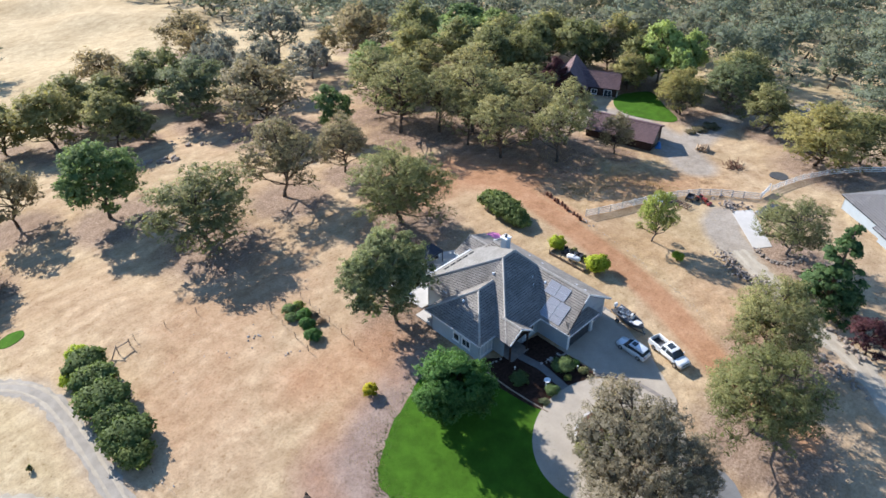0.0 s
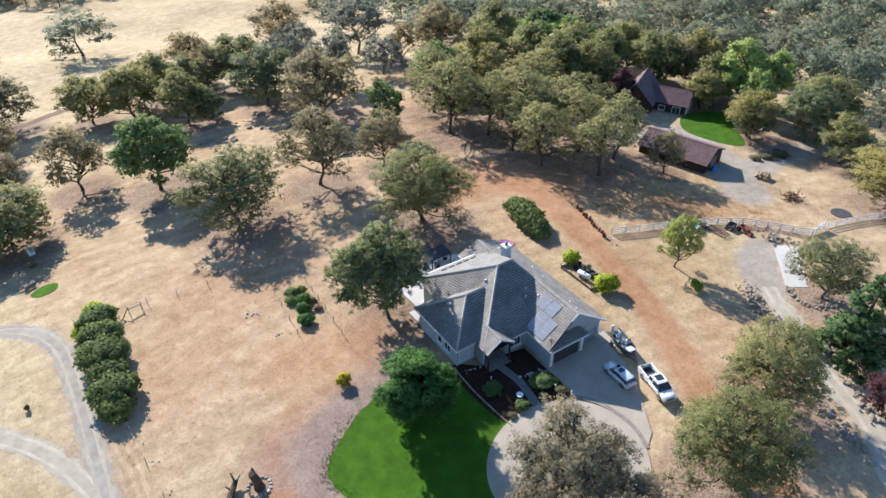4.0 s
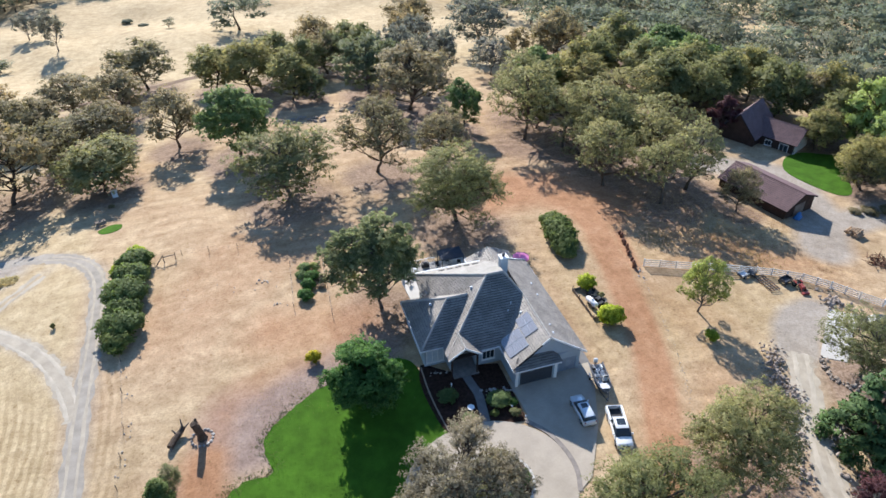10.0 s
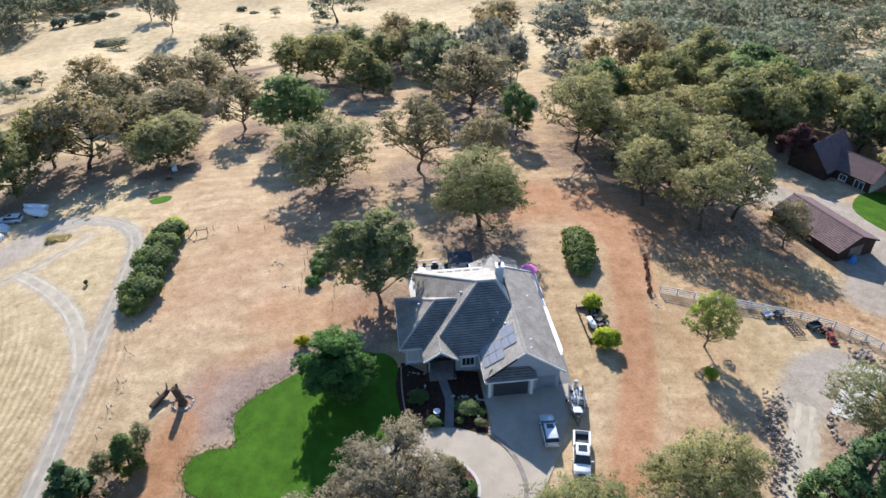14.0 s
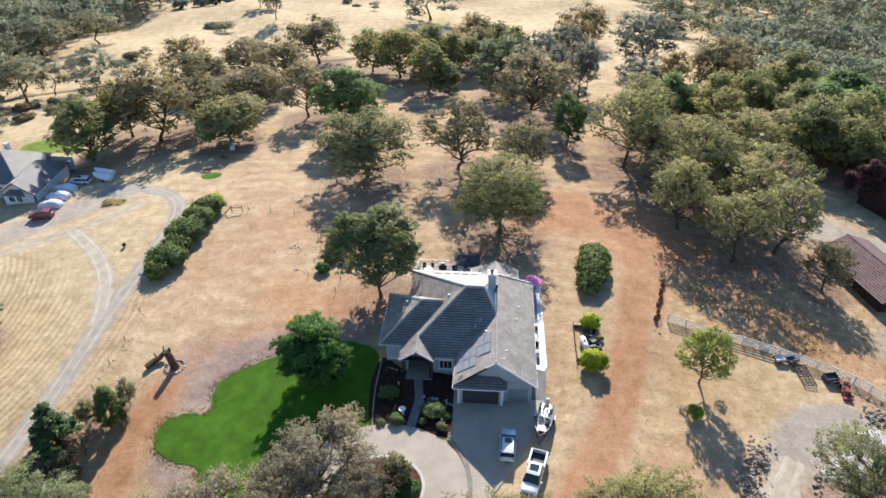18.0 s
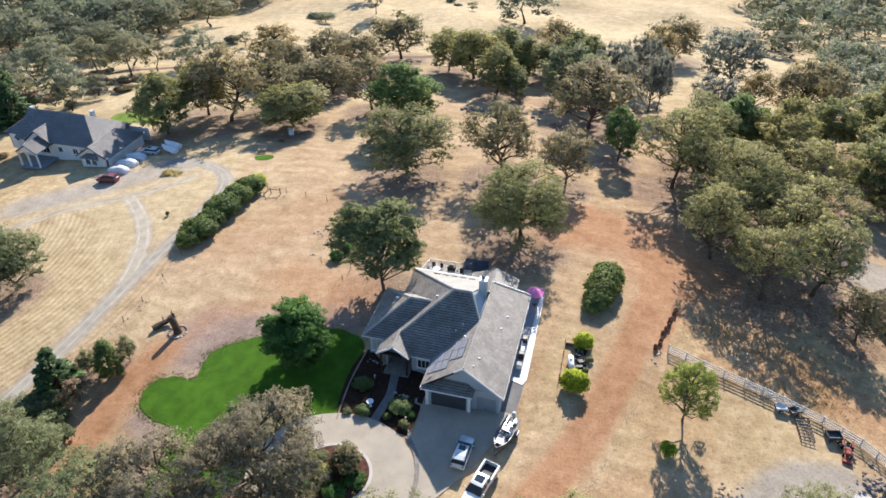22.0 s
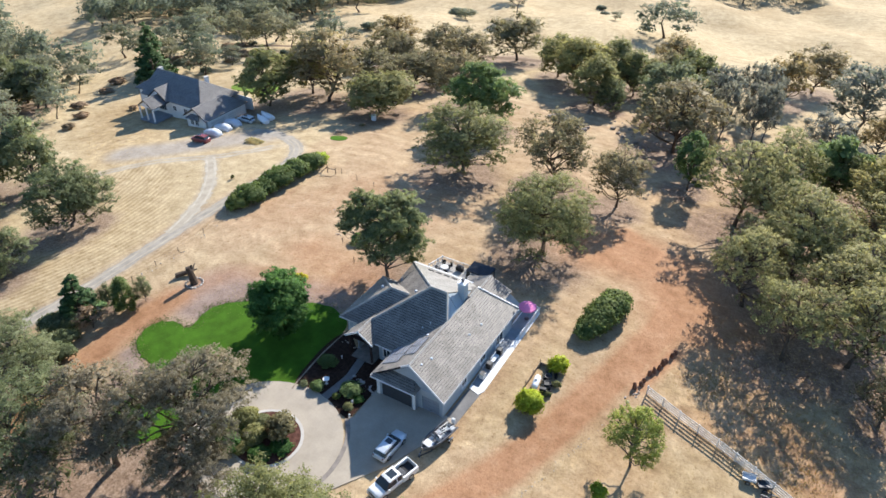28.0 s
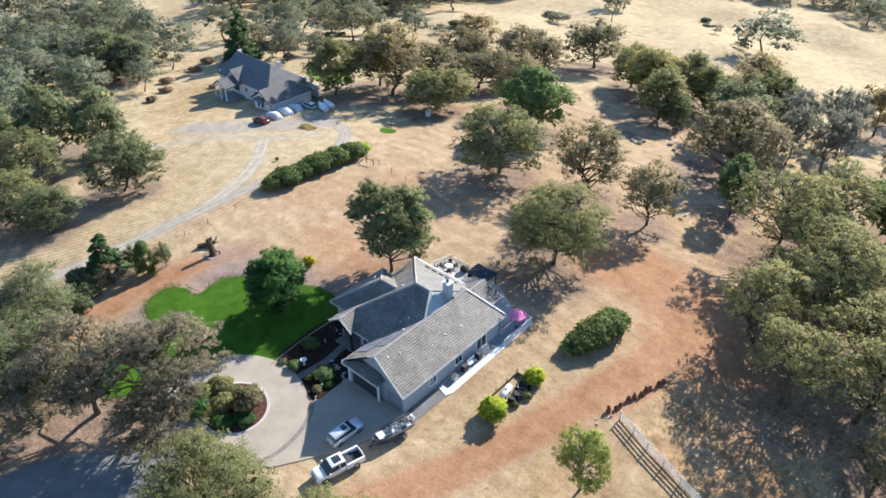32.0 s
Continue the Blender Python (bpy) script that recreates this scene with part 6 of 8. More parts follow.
bush(-62.3, 33.1, 0.5, 1.3, "oak", "small dark shrub in the straw field", "field_shrub", "bush")
for x, y, r, h, mt in ((-13.0, 0.9, 1.4, 1.7, "fresh"), (-11.5, -3.1, 1.2, 1.3, "fresh"), (-7.3, -1.7, 1.7, 1.8, "fresh"), (-8.4, -3.2, 0.65, 0.9, "hedge"), (-6.0, -3.9, 0.85, 1.1, "oakg"), (-5.7, -2.2, 0.8, 0.9, "green"), (-13.5, -3.5, 0.8, 0.6, "oakg")):
    bush(x, y, r, h, mt, "rounded green bush in the dark mulch bed", "bed_bush", "bush", "bushes in the front bed")
for x, y, r, h, mt in ((-10.6, -11.0, 2.4, 4.2, "oakb"), (-15.6, -11.6, 1.9, 2.6, "oak"), (-16.4, -14.2, 2.0, 2.8, "oak"), (-14.6, -15.6, 1.9, 2.6, "green"), (-9.2, -12.6, 1.5, 1.6, "green"), (-12.9, -13.0, 1.8, 2.2, "oak"), (-10.7, -14.6, 1.5, 1.5, "green"), (-14.0, -10.9, 1.4, 1.5, "oakg"), (-13.4, -15.0, 1.3, 1.8, "oak"), (-15.0, -13.2, 1.2, 1.4, "green")):
    bush(x, y, r, h, mt, "dark green shrub on the planted island of the drive", "island_shrub", "bush", "shrubs on the drive's island")
bush(-12.6, -14.6, 0.5, 1.0, "yellow", "small yellow flowering shrub on the island", "yellow_shrub", "bush")
for x, y, r, h, mt in ((-25.9, 33.3, 1.2, 1.5, "fresh"), (-24.4, 33.0, 1.0, 1.5, "lime"), (-26.7, 31.6, 1.1, 1.3, "fresh"), (-25.2, 30.6, 1.3, 1.7, "green"), (-26.2, 28.6, 1.35, 1.9, "green"), (-26.9, 26.2, 1.4, 1.9, "green"), (-24.0, 30.0, 0.8, 0.9, "brownshrub"), (-24.2, 27.8, 0.8, 1.0, "brownshrub")):
    bush(x, y, r, h, mt, "green shrub in the fenced vegetable plot", "plot_shrub", "bush", "shrubs in the fenced plot")
for x, y, r, h in ((-57, 68, 0.8, 0.8), (76, 24.5, 2.0, 1.5), (79.5, 23.5, 2.2, 1.7), (73, 25, 1.4, 1.2), (-126, 40, 2, 2), (-131, 47, 2.2, 2), (-122, 56, 1.5, 1.6), (-139, 52, 2.5, 2.2), (-150, 72, 3, 2.4), (-144, 64, 2.4, 2)):
    bush(x, y, r, h, "oakb" if x > -100 else "brownshrub", "dry brown-green shrub on the slope", "dry_shrub", "bush")


for x, y, r, h in ((-111, 206, 4.5, 3.2), (-106, 209, 2.6, 2.2), (-142, 249, 4.4, 6.0), (-134.5, 255, 4.6, 6.2), (-126, 250, 4.4, 6.4), (-120, 252, 3, 2.4), (-69.6, 264, 3, 2.8), (-120, 156, 3.2, 3.8), (-123.5, 152, 1.8, 1.8), (-62, 246, 2.4, 1.8), (-141, 158, 3.0, 2.6)):
    bush(x, y, r, h, "farg", "grey-green bush on the golden hill", "hill_bush", "bush")
for x, y, r, h in ((-134, 108, 3, 2), (-128, 112, 2.6, 1.8), (-121, 116, 2.4, 1.6), (-140, 96, 2.8, 2.2), (-132, 100, 2.2, 1.8), (-126, 104, 2.0, 1.4)):
    bush(x, y, r, h, "brownshrub", "dry reddish-brown brush below the dirt road", "dry_shrub", "bush")


brush_rng = random.Random(31)
for _ in range(34):
    x, y = brush_rng.uniform(-158, -118), brush_rng.uniform(84, 132)
    if (x + 138) ** 2 / 400 + (y - 108) ** 2 / 576 < 1 and min((x - a) ** 2 + (y - c2) ** 2 for a, c2 in FAR_TRACK) > 16:
        bush(x, y, brush_rng.uniform(1.6, 3.4), brush_rng.uniform(1.4, 2.8), brush_rng.choice(("brownshrub", "oakb", "farg")), "dry brush on the slope behind the far house", "dry_shrub", "bush")


# ---- vehicles ----
def loft(bm, stations, sides):
    """Skins rings of points station by station."""
    rings = [[bm.verts.new(p) for p in ring] for ring in stations]
    for a, c2 in zip(rings, rings[1:]):
        for k in range(sides - 1):
            bm.faces.new((a[k], a[k + 1], c2[k + 1], c2[k]))
        bm.faces.new((a[-1], a[0], c2[0], c2[-1]))
    bm.faces.new(rings[0][::-1])
    bm.faces.new(rings[-1])
    bmesh.ops.recalc_face_normals(bm, faces=bm.faces[:])


def body_ring(x, w, z0, z1, tuck=0.9):
    return [(x, -w * 0.92, z0), (x, -w, z0 + (z1 - z0) * 0.45), (x, -w * 0.97, z0 + (z1 - z0) * 0.8), (x, -w * tuck, z1), (x, 0, z1 + 0.02), (x, w * tuck, z1), (x, w * 0.97, z0 + (z1 - z0) * 0.8), (x, w, z0 + (z1 - z0) * 0.45), (x, w * 0.92, z0)]


def wheel(e, x, y, r, w):
    s = 1 if y > 0 else -1
    bm = bmesh.new()
    lathe(bm, [(r * 0.6, -w / 2), (r * 0.93, -w / 2), (r, -w * 0.3), (r, w * 0.3), (r * 0.93, w / 2), (r * 0.6, w / 2)], 18)
    bmesh.ops.rotate(bm, verts=bm.verts, matrix=Euler((math.pi / 2, 0, 0)).to_matrix())
    bmesh.ops.translate(bm, verts=bm.verts, vec=(x, y, r))
    t = part("wheel", bm, M["tyre"], e)
    bm = bmesh.new()
    lathe(bm, [(r * 0.12, 0.02), (r * 0.58, 0.0), (r * 0.6, 0.03), (r * 0.2, 0.06)], 12)
    bmesh.ops.rotate(bm, verts=bm.verts, matrix=Euler((-s * math.pi / 2, 0, 0)).to_matrix())
    bmesh.ops.translate(bm, verts=bm.verts, vec=(x, y + s * (w / 2 - 0.02), r))
    part("rim", bm, M["steel"], t)


def glasshouse(bm, prof, w0, w1):
    """The cabin: prof gives (x, z) of its side outline, widest w0 below and w1 on top."""
    zlo, zhi = min(z for _, z in prof), max(z for _, z in prof)
    L, R = [], []
    for x, z in prof:
        w = w0 + (w1 - w0) * (z - zlo) / (zhi - zlo)
        L.append(bm.verts.new((x, -w, z)))
        R.append(bm.verts.new((x, w, z)))
    bm.faces.new(L)
    bm.faces.new(R[::-1])
    for i in range(len(prof)):
        bm.faces.new((L[i - 1], R[i - 1], R[i], L[i]))
    bmesh.ops.recalc_face_normals(bm, faces=bm.faces[:])


def wagon(m, paint, label, name="estate_car", h=1.0):
    """An estate car or small SUV 4.6 m long; its nose points along x."""
    e = root(name, m, label, "car")
    bm = bmesh.new()
    st = [(-2.28, 0.78, 0.42, 0.80), (-2.2, 0.86, 0.28, 0.98 * h), (-1.4, 0.90, 0.22, 1.0 * h), (0.0, 0.90, 0.22, 0.98 * h), (0.9, 0.89, 0.22, 0.96 * h), (1.6, 0.87, 0.24, 0.88), (2.1, 0.80, 0.3, 0.76), (2.3, 0.66, 0.4, 0.64)]
    loft(bm, [body_ring(*s) for s in st], 9)
    part("body", bm, paint, e, smooth=True)
    bm = bmesh.new()
    glasshouse(bm, [(-2.12, 0.95 * h), (-1.8, 1.42 * h), (-1.2, 1.50 * h), (0.0, 1.50 * h), (0.45, 1.42 * h), (1.15, 0.95 * h)], 0.82, 0.64)
    part("cabin_glass", bm, M["glass"], e)
    bm = bmesh.new()
    glasshouse(bm, [(-1.86, 1.40 * h), (-1.80, 1.47 * h), (-1.2, 1.535 * h), (0.0, 1.535 * h), (0.36, 1.46 * h), (0.3, 1.42 * h)], 0.70, 0.64)
    roof = part("roof", bm, paint, e)
    part("sunroof", boxm(-0.5, 0.2, -0.4, 0.4, 1.537 * h, 1.546 * h), M["glass"], e)
    for y in (-0.6, 0.6):
        part("roof_rail", boxm(-1.75, 0.15, y - 0.025, y + 0.025, 1.53 * h, 1.585 * h, 0.01), M["steel"], e)
    for y in (-1, 1):
        part("pillar", boxm(-0.45, -0.36, y * 0.69 - 0.02, y * 0.69 + 0.02, 1.2 * h, 1.45 * h), M["black"], e)
        part("mirror", boxm(0.75, 0.93, y * 0.98 - 0.09, y * 0.98 + 0.09, 0.93, 1.06, 0.03), paint, e)
        part("headlight", boxm(2.02, 2.2, y * 0.6 - 0.16, y * 0.6 + 0.16, 0.66, 0.78, 0.03), M["vinyl"], e)
        part("tail_light", boxm(-2.3, -2.2, y * 0.68 - 0.1, y * 0.68 + 0.1, 0.8, 1.0, 0.02), M["redcar"], e)
        for x in (-1.38, 1.42):
            wheel(e, x, y * 0.80, 0.34, 0.22)
    return e


def pickup(m):
    e = root("pickup_truck", m, "white crew-cab pickup truck with an open black-lined bed", "truck")
    P = M["whitepaint"]
    bm = bmesh.new()
    loft(bm, [body_ring(*s) for s in ((-0.75, 0.98, 0.45, 1.22), (0.6, 0.99, 0.42, 1.22), (1.4, 0.99, 0.42, 1.20), (1.9, 0.98, 0.42, 1.17), (2.6, 0.96, 0.44, 1.12), (2.9, 0.9, 0.46, 1.02))], 9)
    part("body", bm, P, e, smooth=True)
    bm = bmesh.new()
    for s in (-1, 1):
        prism(bm, [(-2.95, 0.5), (-2.95, 1.22), (-0.76, 1.22), (-0.76, 0.5)], "y", s * 0.78, s * 0.99)
    part("bed_side", bm, P, e)
    part("bed_floor", boxm(-2.9, -0.77, -0.775, 0.775, 0.55, 0.66), M["black"], e, "black bed liner")
    part("bed_front", boxm(-0.84, -0.77, -0.775, 0.775, 0.662, 1.2), M["black"], e)
    part("tailgate", boxm(-3.0, -2.91, -0.775, 0.775, 0.55, 1.2, 0.015), P, e)
    part("cargo", boxm(-1.6, -0.9, -0.55, 0.5, 0.662, 0.95, 0.03), M["darkmetal"], e, "grey tool box in the bed")
    bm = bmesh.new()
    glasshouse(bm, [(-0.78, 1.2), (-0.68, 1.78), (-0.3, 1.86), (0.7, 1.86), (1.05, 1.78), (1.75, 1.18)], 0.92, 0.72)
    part("cabin_glass", bm, M["glass"], e)
    bm = bmesh.new()
    glasshouse(bm, [(-0.70, 1.74), (-0.66, 1.82), (-0.3, 1.90), (0.7, 1.90), (1.0, 1.82), (0.98, 1.76)], 0.77, 0.72)
    part("roof", bm, P, e)
    part("sunroof", boxm(-0.35, 0.6, -0.5, 0.5, 1.902, 1.912), M["glass"], e)
    for y in (-1, 1):
        for x0, x1 in ((-0.75, -0.66), (0.02, 0.12)):
            bm = bmesh.new()
            beam(bm, ((x0 + x1) / 2, y * 0.925, 1.2), ((x0 + x1) / 2, y * 0.76, 1.8), 0.09, 0.05)
            part("pillar", bm, P, e)
        part("mirror", boxm(1.3, 1.46, y * 1.1 - 0.13, y * 1.1 + 0.13, 1.15, 1.38, 0.03), P, e)
        part("headlight", boxm(2.74, 2.94, y * 0.72 - 0.16, y * 0.72 + 0.16, 0.85, 1.02, 0.03), M["vinyl"], e)
        part("tail_light", boxm(-3.03, -2.93, y * 0.88 - 0.08, y * 0.88 + 0.08, 0.75, 1.1, 0.02), M["redcar"], e)
        for x in (-1.85, 1.95):
            wheel(e, x, y * 0.86, 0.42, 0.28)
    part("bumper", boxm(2.86, 3.0, -0.9, 0.9, 0.45, 0.68, 0.03), M["steel"], e)
    part("bumper", boxm(-3.12, -3.0, -0.85, 0.85, 0.5, 0.66, 0.03), M["steel"], e)
    part("grille", boxm(2.9, 2.96, -0.5, 0.5, 0.72, 1.0, 0.02), M["darkmetal"], e)
    return e


def rest(x, y, deg, lift=0.07):
    return pose(x, y, float(Z(x, y)) + lift, 0, 0, deg)


pickup(rest(4.62, -9.9, 255.2, 0.0))
wagon(rest(1.75, -6.2, 87), M["silver"], "silver estate car parked in the garage's shadow")


def boat_on_trailer(m):
    e = root("fishing_boat", m, "dark fishing boat with pale seats and gear aboard on its trailer", "boat")
    bm = bmesh.new()
    st = []
    for x, w, zk, zt in ((-2.5, 0.95, 0.62, 1.28), (-1.0, 1.0, 0.55, 1.28), (0.6, 0.98, 0.55, 1.32), (1.6, 0.8, 0.6, 1.4), (2.3, 0.45, 0.75, 1.46), (2.75, 0.06, 1.0, 1.5)):
        st.append([(x, -w, zt), (x, -w * 0.9, zk + 0.3), (x, -w * 0.45, zk + 0.06), (x, 0, zk), (x, w * 0.45, zk + 0.06), (x, w * 0.9, zk + 0.3), (x, w, zt), (x, w * 0.86, zt), (x, w * 0.78, zk + 0.35), (x, -w * 0.78, zk + 0.35), (x, -w * 0.86, zt)])
    loft(bm, st, 11)
    part("hull", bm, M["hull"], e)
    part("deck", boxm(1.15, 2.05, -0.55, 0.55, 1.28, 1.36, 0.02), M["vinyl"], e, "pale bow cover")
    part("console", boxm(0.05, 0.5, 0.15, 0.7, 0.9, 1.65, 0.06), M["vinyl"], e, "white console")
    part("windscreen", boxm(0.48, 0.52, 0.18, 0.68, 1.652, 1.95), M["glass"], e)
    for x, y in ((-0.5, 0.4), (-0.5, -0.4), (0.75, -0.35), (-1.5, 0.0)):
        s = part("seat", boxm(x - 0.24, x + 0.24, y - 0.24, y + 0.24, 0.93, 1.15, 0.05), M["vinyl"], e)
        part("backrest", boxm(x - 0.28, x - 0.2, y - 0.24, y + 0.24, 1.152, 1.6, 0.03), M["steel"], s)
    mo = part("outboard_motor", boxm(-2.85, -2.45, -0.25, 0.25, 1.15, 1.85, 0.1), M["vinyl"], e, "white outboard motor")
    part("motor_leg", boxm(-2.75, -2.55, -0.08, 0.08, 0.5, 1.15, 0.03), M["darkmetal"], mo)
    for y in (-0.5, 0.0, 0.42):
        bm = bmesh.new()
        beam(bm, (-2.3, y, 1.3), (0.2, y * 0.6, 1.75), 0.05)
        part("rod", bm, M["steel"], e)
    part("cargo", boxm(-2.2, -1.5, -0.7, -0.25, 0.92, 1.3, 0.05), M["darkmetal"], e)
    part("cargo", boxm(-2.2, -1.6, 0.2, 0.7, 0.92, 1.25, 0.05), M["vinyl"], e)
    for y in (-0.55, 0.55):
        bm = bmesh.new()
        beam(bm, (-2.4, y, 0.48), (1.7, y, 0.5), 0.09, 0.11)
        beam(bm, (1.7, y, 0.5), (3.3, 0, 0.5), 0.09, 0.11)
        part("trailer_frame", bm, M["darkmetal"], e)
        wheel(e, -0.9, y * 2.05, 0.33, 0.2)
        part("mudguard", boxm(-1.3, -0.5, y * 2.05 - 0.13, y * 2.05 + 0.13, 0.7, 0.74, 0.015), M["steel"], e)
    part("axle", boxm(-0.95, -0.85, -1.0, 1.0, 0.28, 0.38), M["darkmetal"], e)
    part("jockey_post", boxm(3.0, 3.08, -0.05, 0.05, 0.0, 0.75), M["steel"], e)
    return e


boat_on_trailer(rest(6.0, -2.6, 258, 0.03))


# ---- fences ----
def rail_fence(name, pts, label, mat, h=1.35, gap=2.4, rails=3, inward=0.0):
    e = root(name, pose(pts[0][0], pts[0][1], float(Z(*pts[0]))), label, "fence")
    inv = e.matrix_basis.inverted()
    line = []
    for (x0, y0), (x1, y1) in zip(pts, pts[1:]):
        n = max(1, round(math.hypot(x1 - x0, y1 - y0) / gap))
        line += [(x0 + (x1 - x0) * k / n, y0 + (y1 - y0) * k / n) for k in range(n)]
    line.append(pts[-1])
    for k, (x, y) in enumerate(line):
        z = float(Z(x, y))
        bm = bmesh.new()
        box(bm, x - 0.075, x + 0.075, y - 0.075, y + 0.075, z - 0.25, z + h + 0.12, 0.015)
        bmesh.ops.transform(bm, matrix=inv, verts=bm.verts)
        part("post", bm, mat, e)
        if k + 1 < len(line):
            x1, y1 = line[k + 1]
            z1 = float(Z(x1, y1))
            for j in range(rails):
                hz = h * (j + 0.55) / (rails - 0.2)
                bm = bmesh.new()
                beam(bm, (x, y, z + hz), (x1, y1, z1 + hz), 0.05, 0.16)
                bmesh.ops.transform(bm, matrix=inv, verts=bm.verts)
                part("rail", bm, mat, e)
    return e


rail_fence("paddock_fence", [(24.4, 18.0), (29, 16.2), (34, 14.6), (38.5, 13.0), (43, 11.2), (47, 9.0), (50, 6.2), (52.5, 3.0), (54.5, 0.6)], "pale weathered four-rail wooden paddock fence", M["greywood"], rails=4)
rail_fence("white_fence", [(59.5, 0.8), (64, 0.0), (69, -1.2), (75, -3.5), (82, -7.5), (88, -12)], "white three-rail wooden fence along the dirt road", M["white"], h=1.2)
gate = root("field_gate", pose(56.9, 0.9, float(Z(56.9, 0.9)), 0, 0, 4), "wide white board gate beside the paddock fence", "gate")
part("frame", boxm(-1.9, 1.9, -0.05, 0.05, 0.35, 0.55), M["white"], gate)
for k in range(3):
    part("board", boxm(-1.9, 1.9, -0.04, 0.04, 0.62 + 0.27 * k, 0.82 + 0.27 * k), M["white"], gate)
for x in (-2.0, 2.0):
    part("post", boxm(x - 0.1, x + 0.1, -0.1, 0.1, -0.3, 1.6, 0.02), M["white"], gate)


def wire_fence(name, pts, gap, label, h=1.2, lean=0.0):
    e = root(name, pose(pts[0][0], pts[0][1], float(Z(*pts[0]))), label, "fence")
    inv = e.matrix_basis.inverted()
    line = []
    for (x0, y0), (x1, y1) in zip(pts, pts[1:]):
        n = max(1, round(math.hypot(x1 - x0, y1 - y0) / gap))
        line += [(x0 + (x1 - x0) * k / n, y0 + (y1 - y0) * k / n) for k in range(n)]
    line.append(pts[-1])
    for k, (x, y) in enumerate(line):
        z = float(Z(x, y))
        bm = bmesh.new()
        beam(bm, (x, y, z - 0.3), (x + lean, y, z + h), 0.07)
        bmesh.ops.transform(bm, matrix=inv, verts=bm.verts)
        part("post", bm, M["wood"], e)
        if k + 1 < len(line):
            x1, y1 = line[k + 1]
            for hz in (0.35, 0.75, h - 0.05):
                bm = bmesh.new()
                beam(bm, (x, y, z + hz), (x1, y1, float(Z(x1, y1)) + hz), 0.006)
                bmesh.ops.transform(bm, matrix=inv, verts=bm.verts)
                part("wire", bm, M["darkmetal"], e)
    return e


wire_fence("wire_fence", [(-48.5, 45), (-40, 43.5), (-31, 42)], 4.0, "thin wire fence on weathered posts across the field")
wire_fence("wire_fence", [(-52.5, 22), (-51.6, 10), (-51.9, 1), (-52.5, -8)], 5.0, "thin wire fence on weathered posts beside the gravel road", 1.0)
wire_fence("plot_fence", [(-28.8, 24.6), (-28.0, 34.8), (-23.0, 34.6), (-23.4, 27.0), (-23.8, 21.0)], 3.0, "wire fence on thin posts round the vegetable plot", 1.1)
br = root("brace_frame", pose(-47.0, 43.4, float(Z(-47.0, 43.4))), "weathered wooden corner brace of the wire fence", "fence post")
for a, c2 in (((0, 0, -0.3), (0, 0, 1.5)), ((1.8, 0.2, -0.3), (1.8, 0.2, 1.4)), ((0, 0, 1.0), (1.8, 0.2, 1.0)), ((0, 0, 1.3), (-1.2, -0.6, 0.0))):
    bm = bmesh.new()
    beam(bm, a, c2, 0.12)
    part("beam", bm, M["wood"], br)
stub_rng = random.Random(44)
for k in range(10):
    x, y = 22.9 + 0.28 * k + stub_rng.gauss(0, 0.12), 17.9 + 1.04 * k + stub_rng.gauss(0, 0.15)
    bm = bmesh.new()
    top = stub_rng.uniform(0.55, 1.0)
    tube(bm, [(0, 0, -0.2), (0.03, 0.0, 0.1), (stub_rng.uniform(-0.1, 0.1), 0.04, top * 0.7), (stub_rng.uniform(-0.15, 0.15), 0.05, top)], [0.34, 0.30, 0.24, 0.10], 8)
    for q in bm.verts:
        q.co += Vector((stub_rng.uniform(-0.05, 0.05), stub_rng.uniform(-0.05, 0.05), 0))
    o = part("stub_post", bm, M["redwood"])
    o.matrix_basis = pose(x, y, float(Z(x, y)))
    tagged(o, "short red-brown wooden stub at the edge of the dirt track", "stump", "stubs beside the dirt track")

# ---- stumps, stones, timber ----
st = root("carved_stump", pose(-42.4, 5.0, float(Z(-42.4, 5.0)), 0, 0, 30), "tall dark charred tree stump in a ring of pale stones", "tree stump")
bm = bmesh.new()
tube(bm, [(0, 0, -0.3), (0, 0, 0.3), (-0.1, 0.05, 1.2), (-0.3, 0.1, 2.2), (-0.55, 0.15, 2.9)], [0.75, 0.55, 0.48, 0.44, 0.36], 9)
tube(bm, [(-0.3, 0.1, 2.1), (-0.1, 0.35, 2.7), (0.0, 0.5, 3.1)], [0.25, 0.2, 0.12], 6)
for q in bm.verts:
    q.co += Vector((random.uniform(-0.06, 0.06), random.uniform(-0.06, 0.06), 0))
part("trunk", bm, M["bark"], st)
rr = random.Random(3)
for k in range(16):
    bm = bmesh.new()
    stone(bm, (1.25 * math.cos(k * 0.393), 1.25 * math.sin(k * 0.393), 0.08), 0.24, rr)
    part("stone", bm, M["palestone"], st)
lg = root("fallen_log", pose(-45.2, 5.8, float(Z(-45.2, 5.8)), 0, 0, 55), "dark fallen log with broken limbs on the dirt", "log")
bm = bmesh.new()
tube(bm, [(-1.5, 0, 0.35), (-0.4, 0.1, 0.45), (0.6, 0.0, 0.55), (1.3, -0.1, 0.9)], [0.42, 0.4, 0.36, 0.3], 8)
part("trunk", bm, M["bark"], lg)
for a, c2 in (((1.2, 0, 0.8), (1.7, 0.5, 1.6)), ((1.0, -0.1, 0.7), (1.9, -0.5, 1.1)), ((0.2, 0.1, 0.6), (0.3, 0.8, 1.1)), ((-1.3, 0, 0.4), (-1.9, -0.5, 0.2))):
    bm = bmesh.new()
    tube(bm, [a, c2], [0.16, 0.06], 6)
    part("limb", bm, M["wood"], lg)


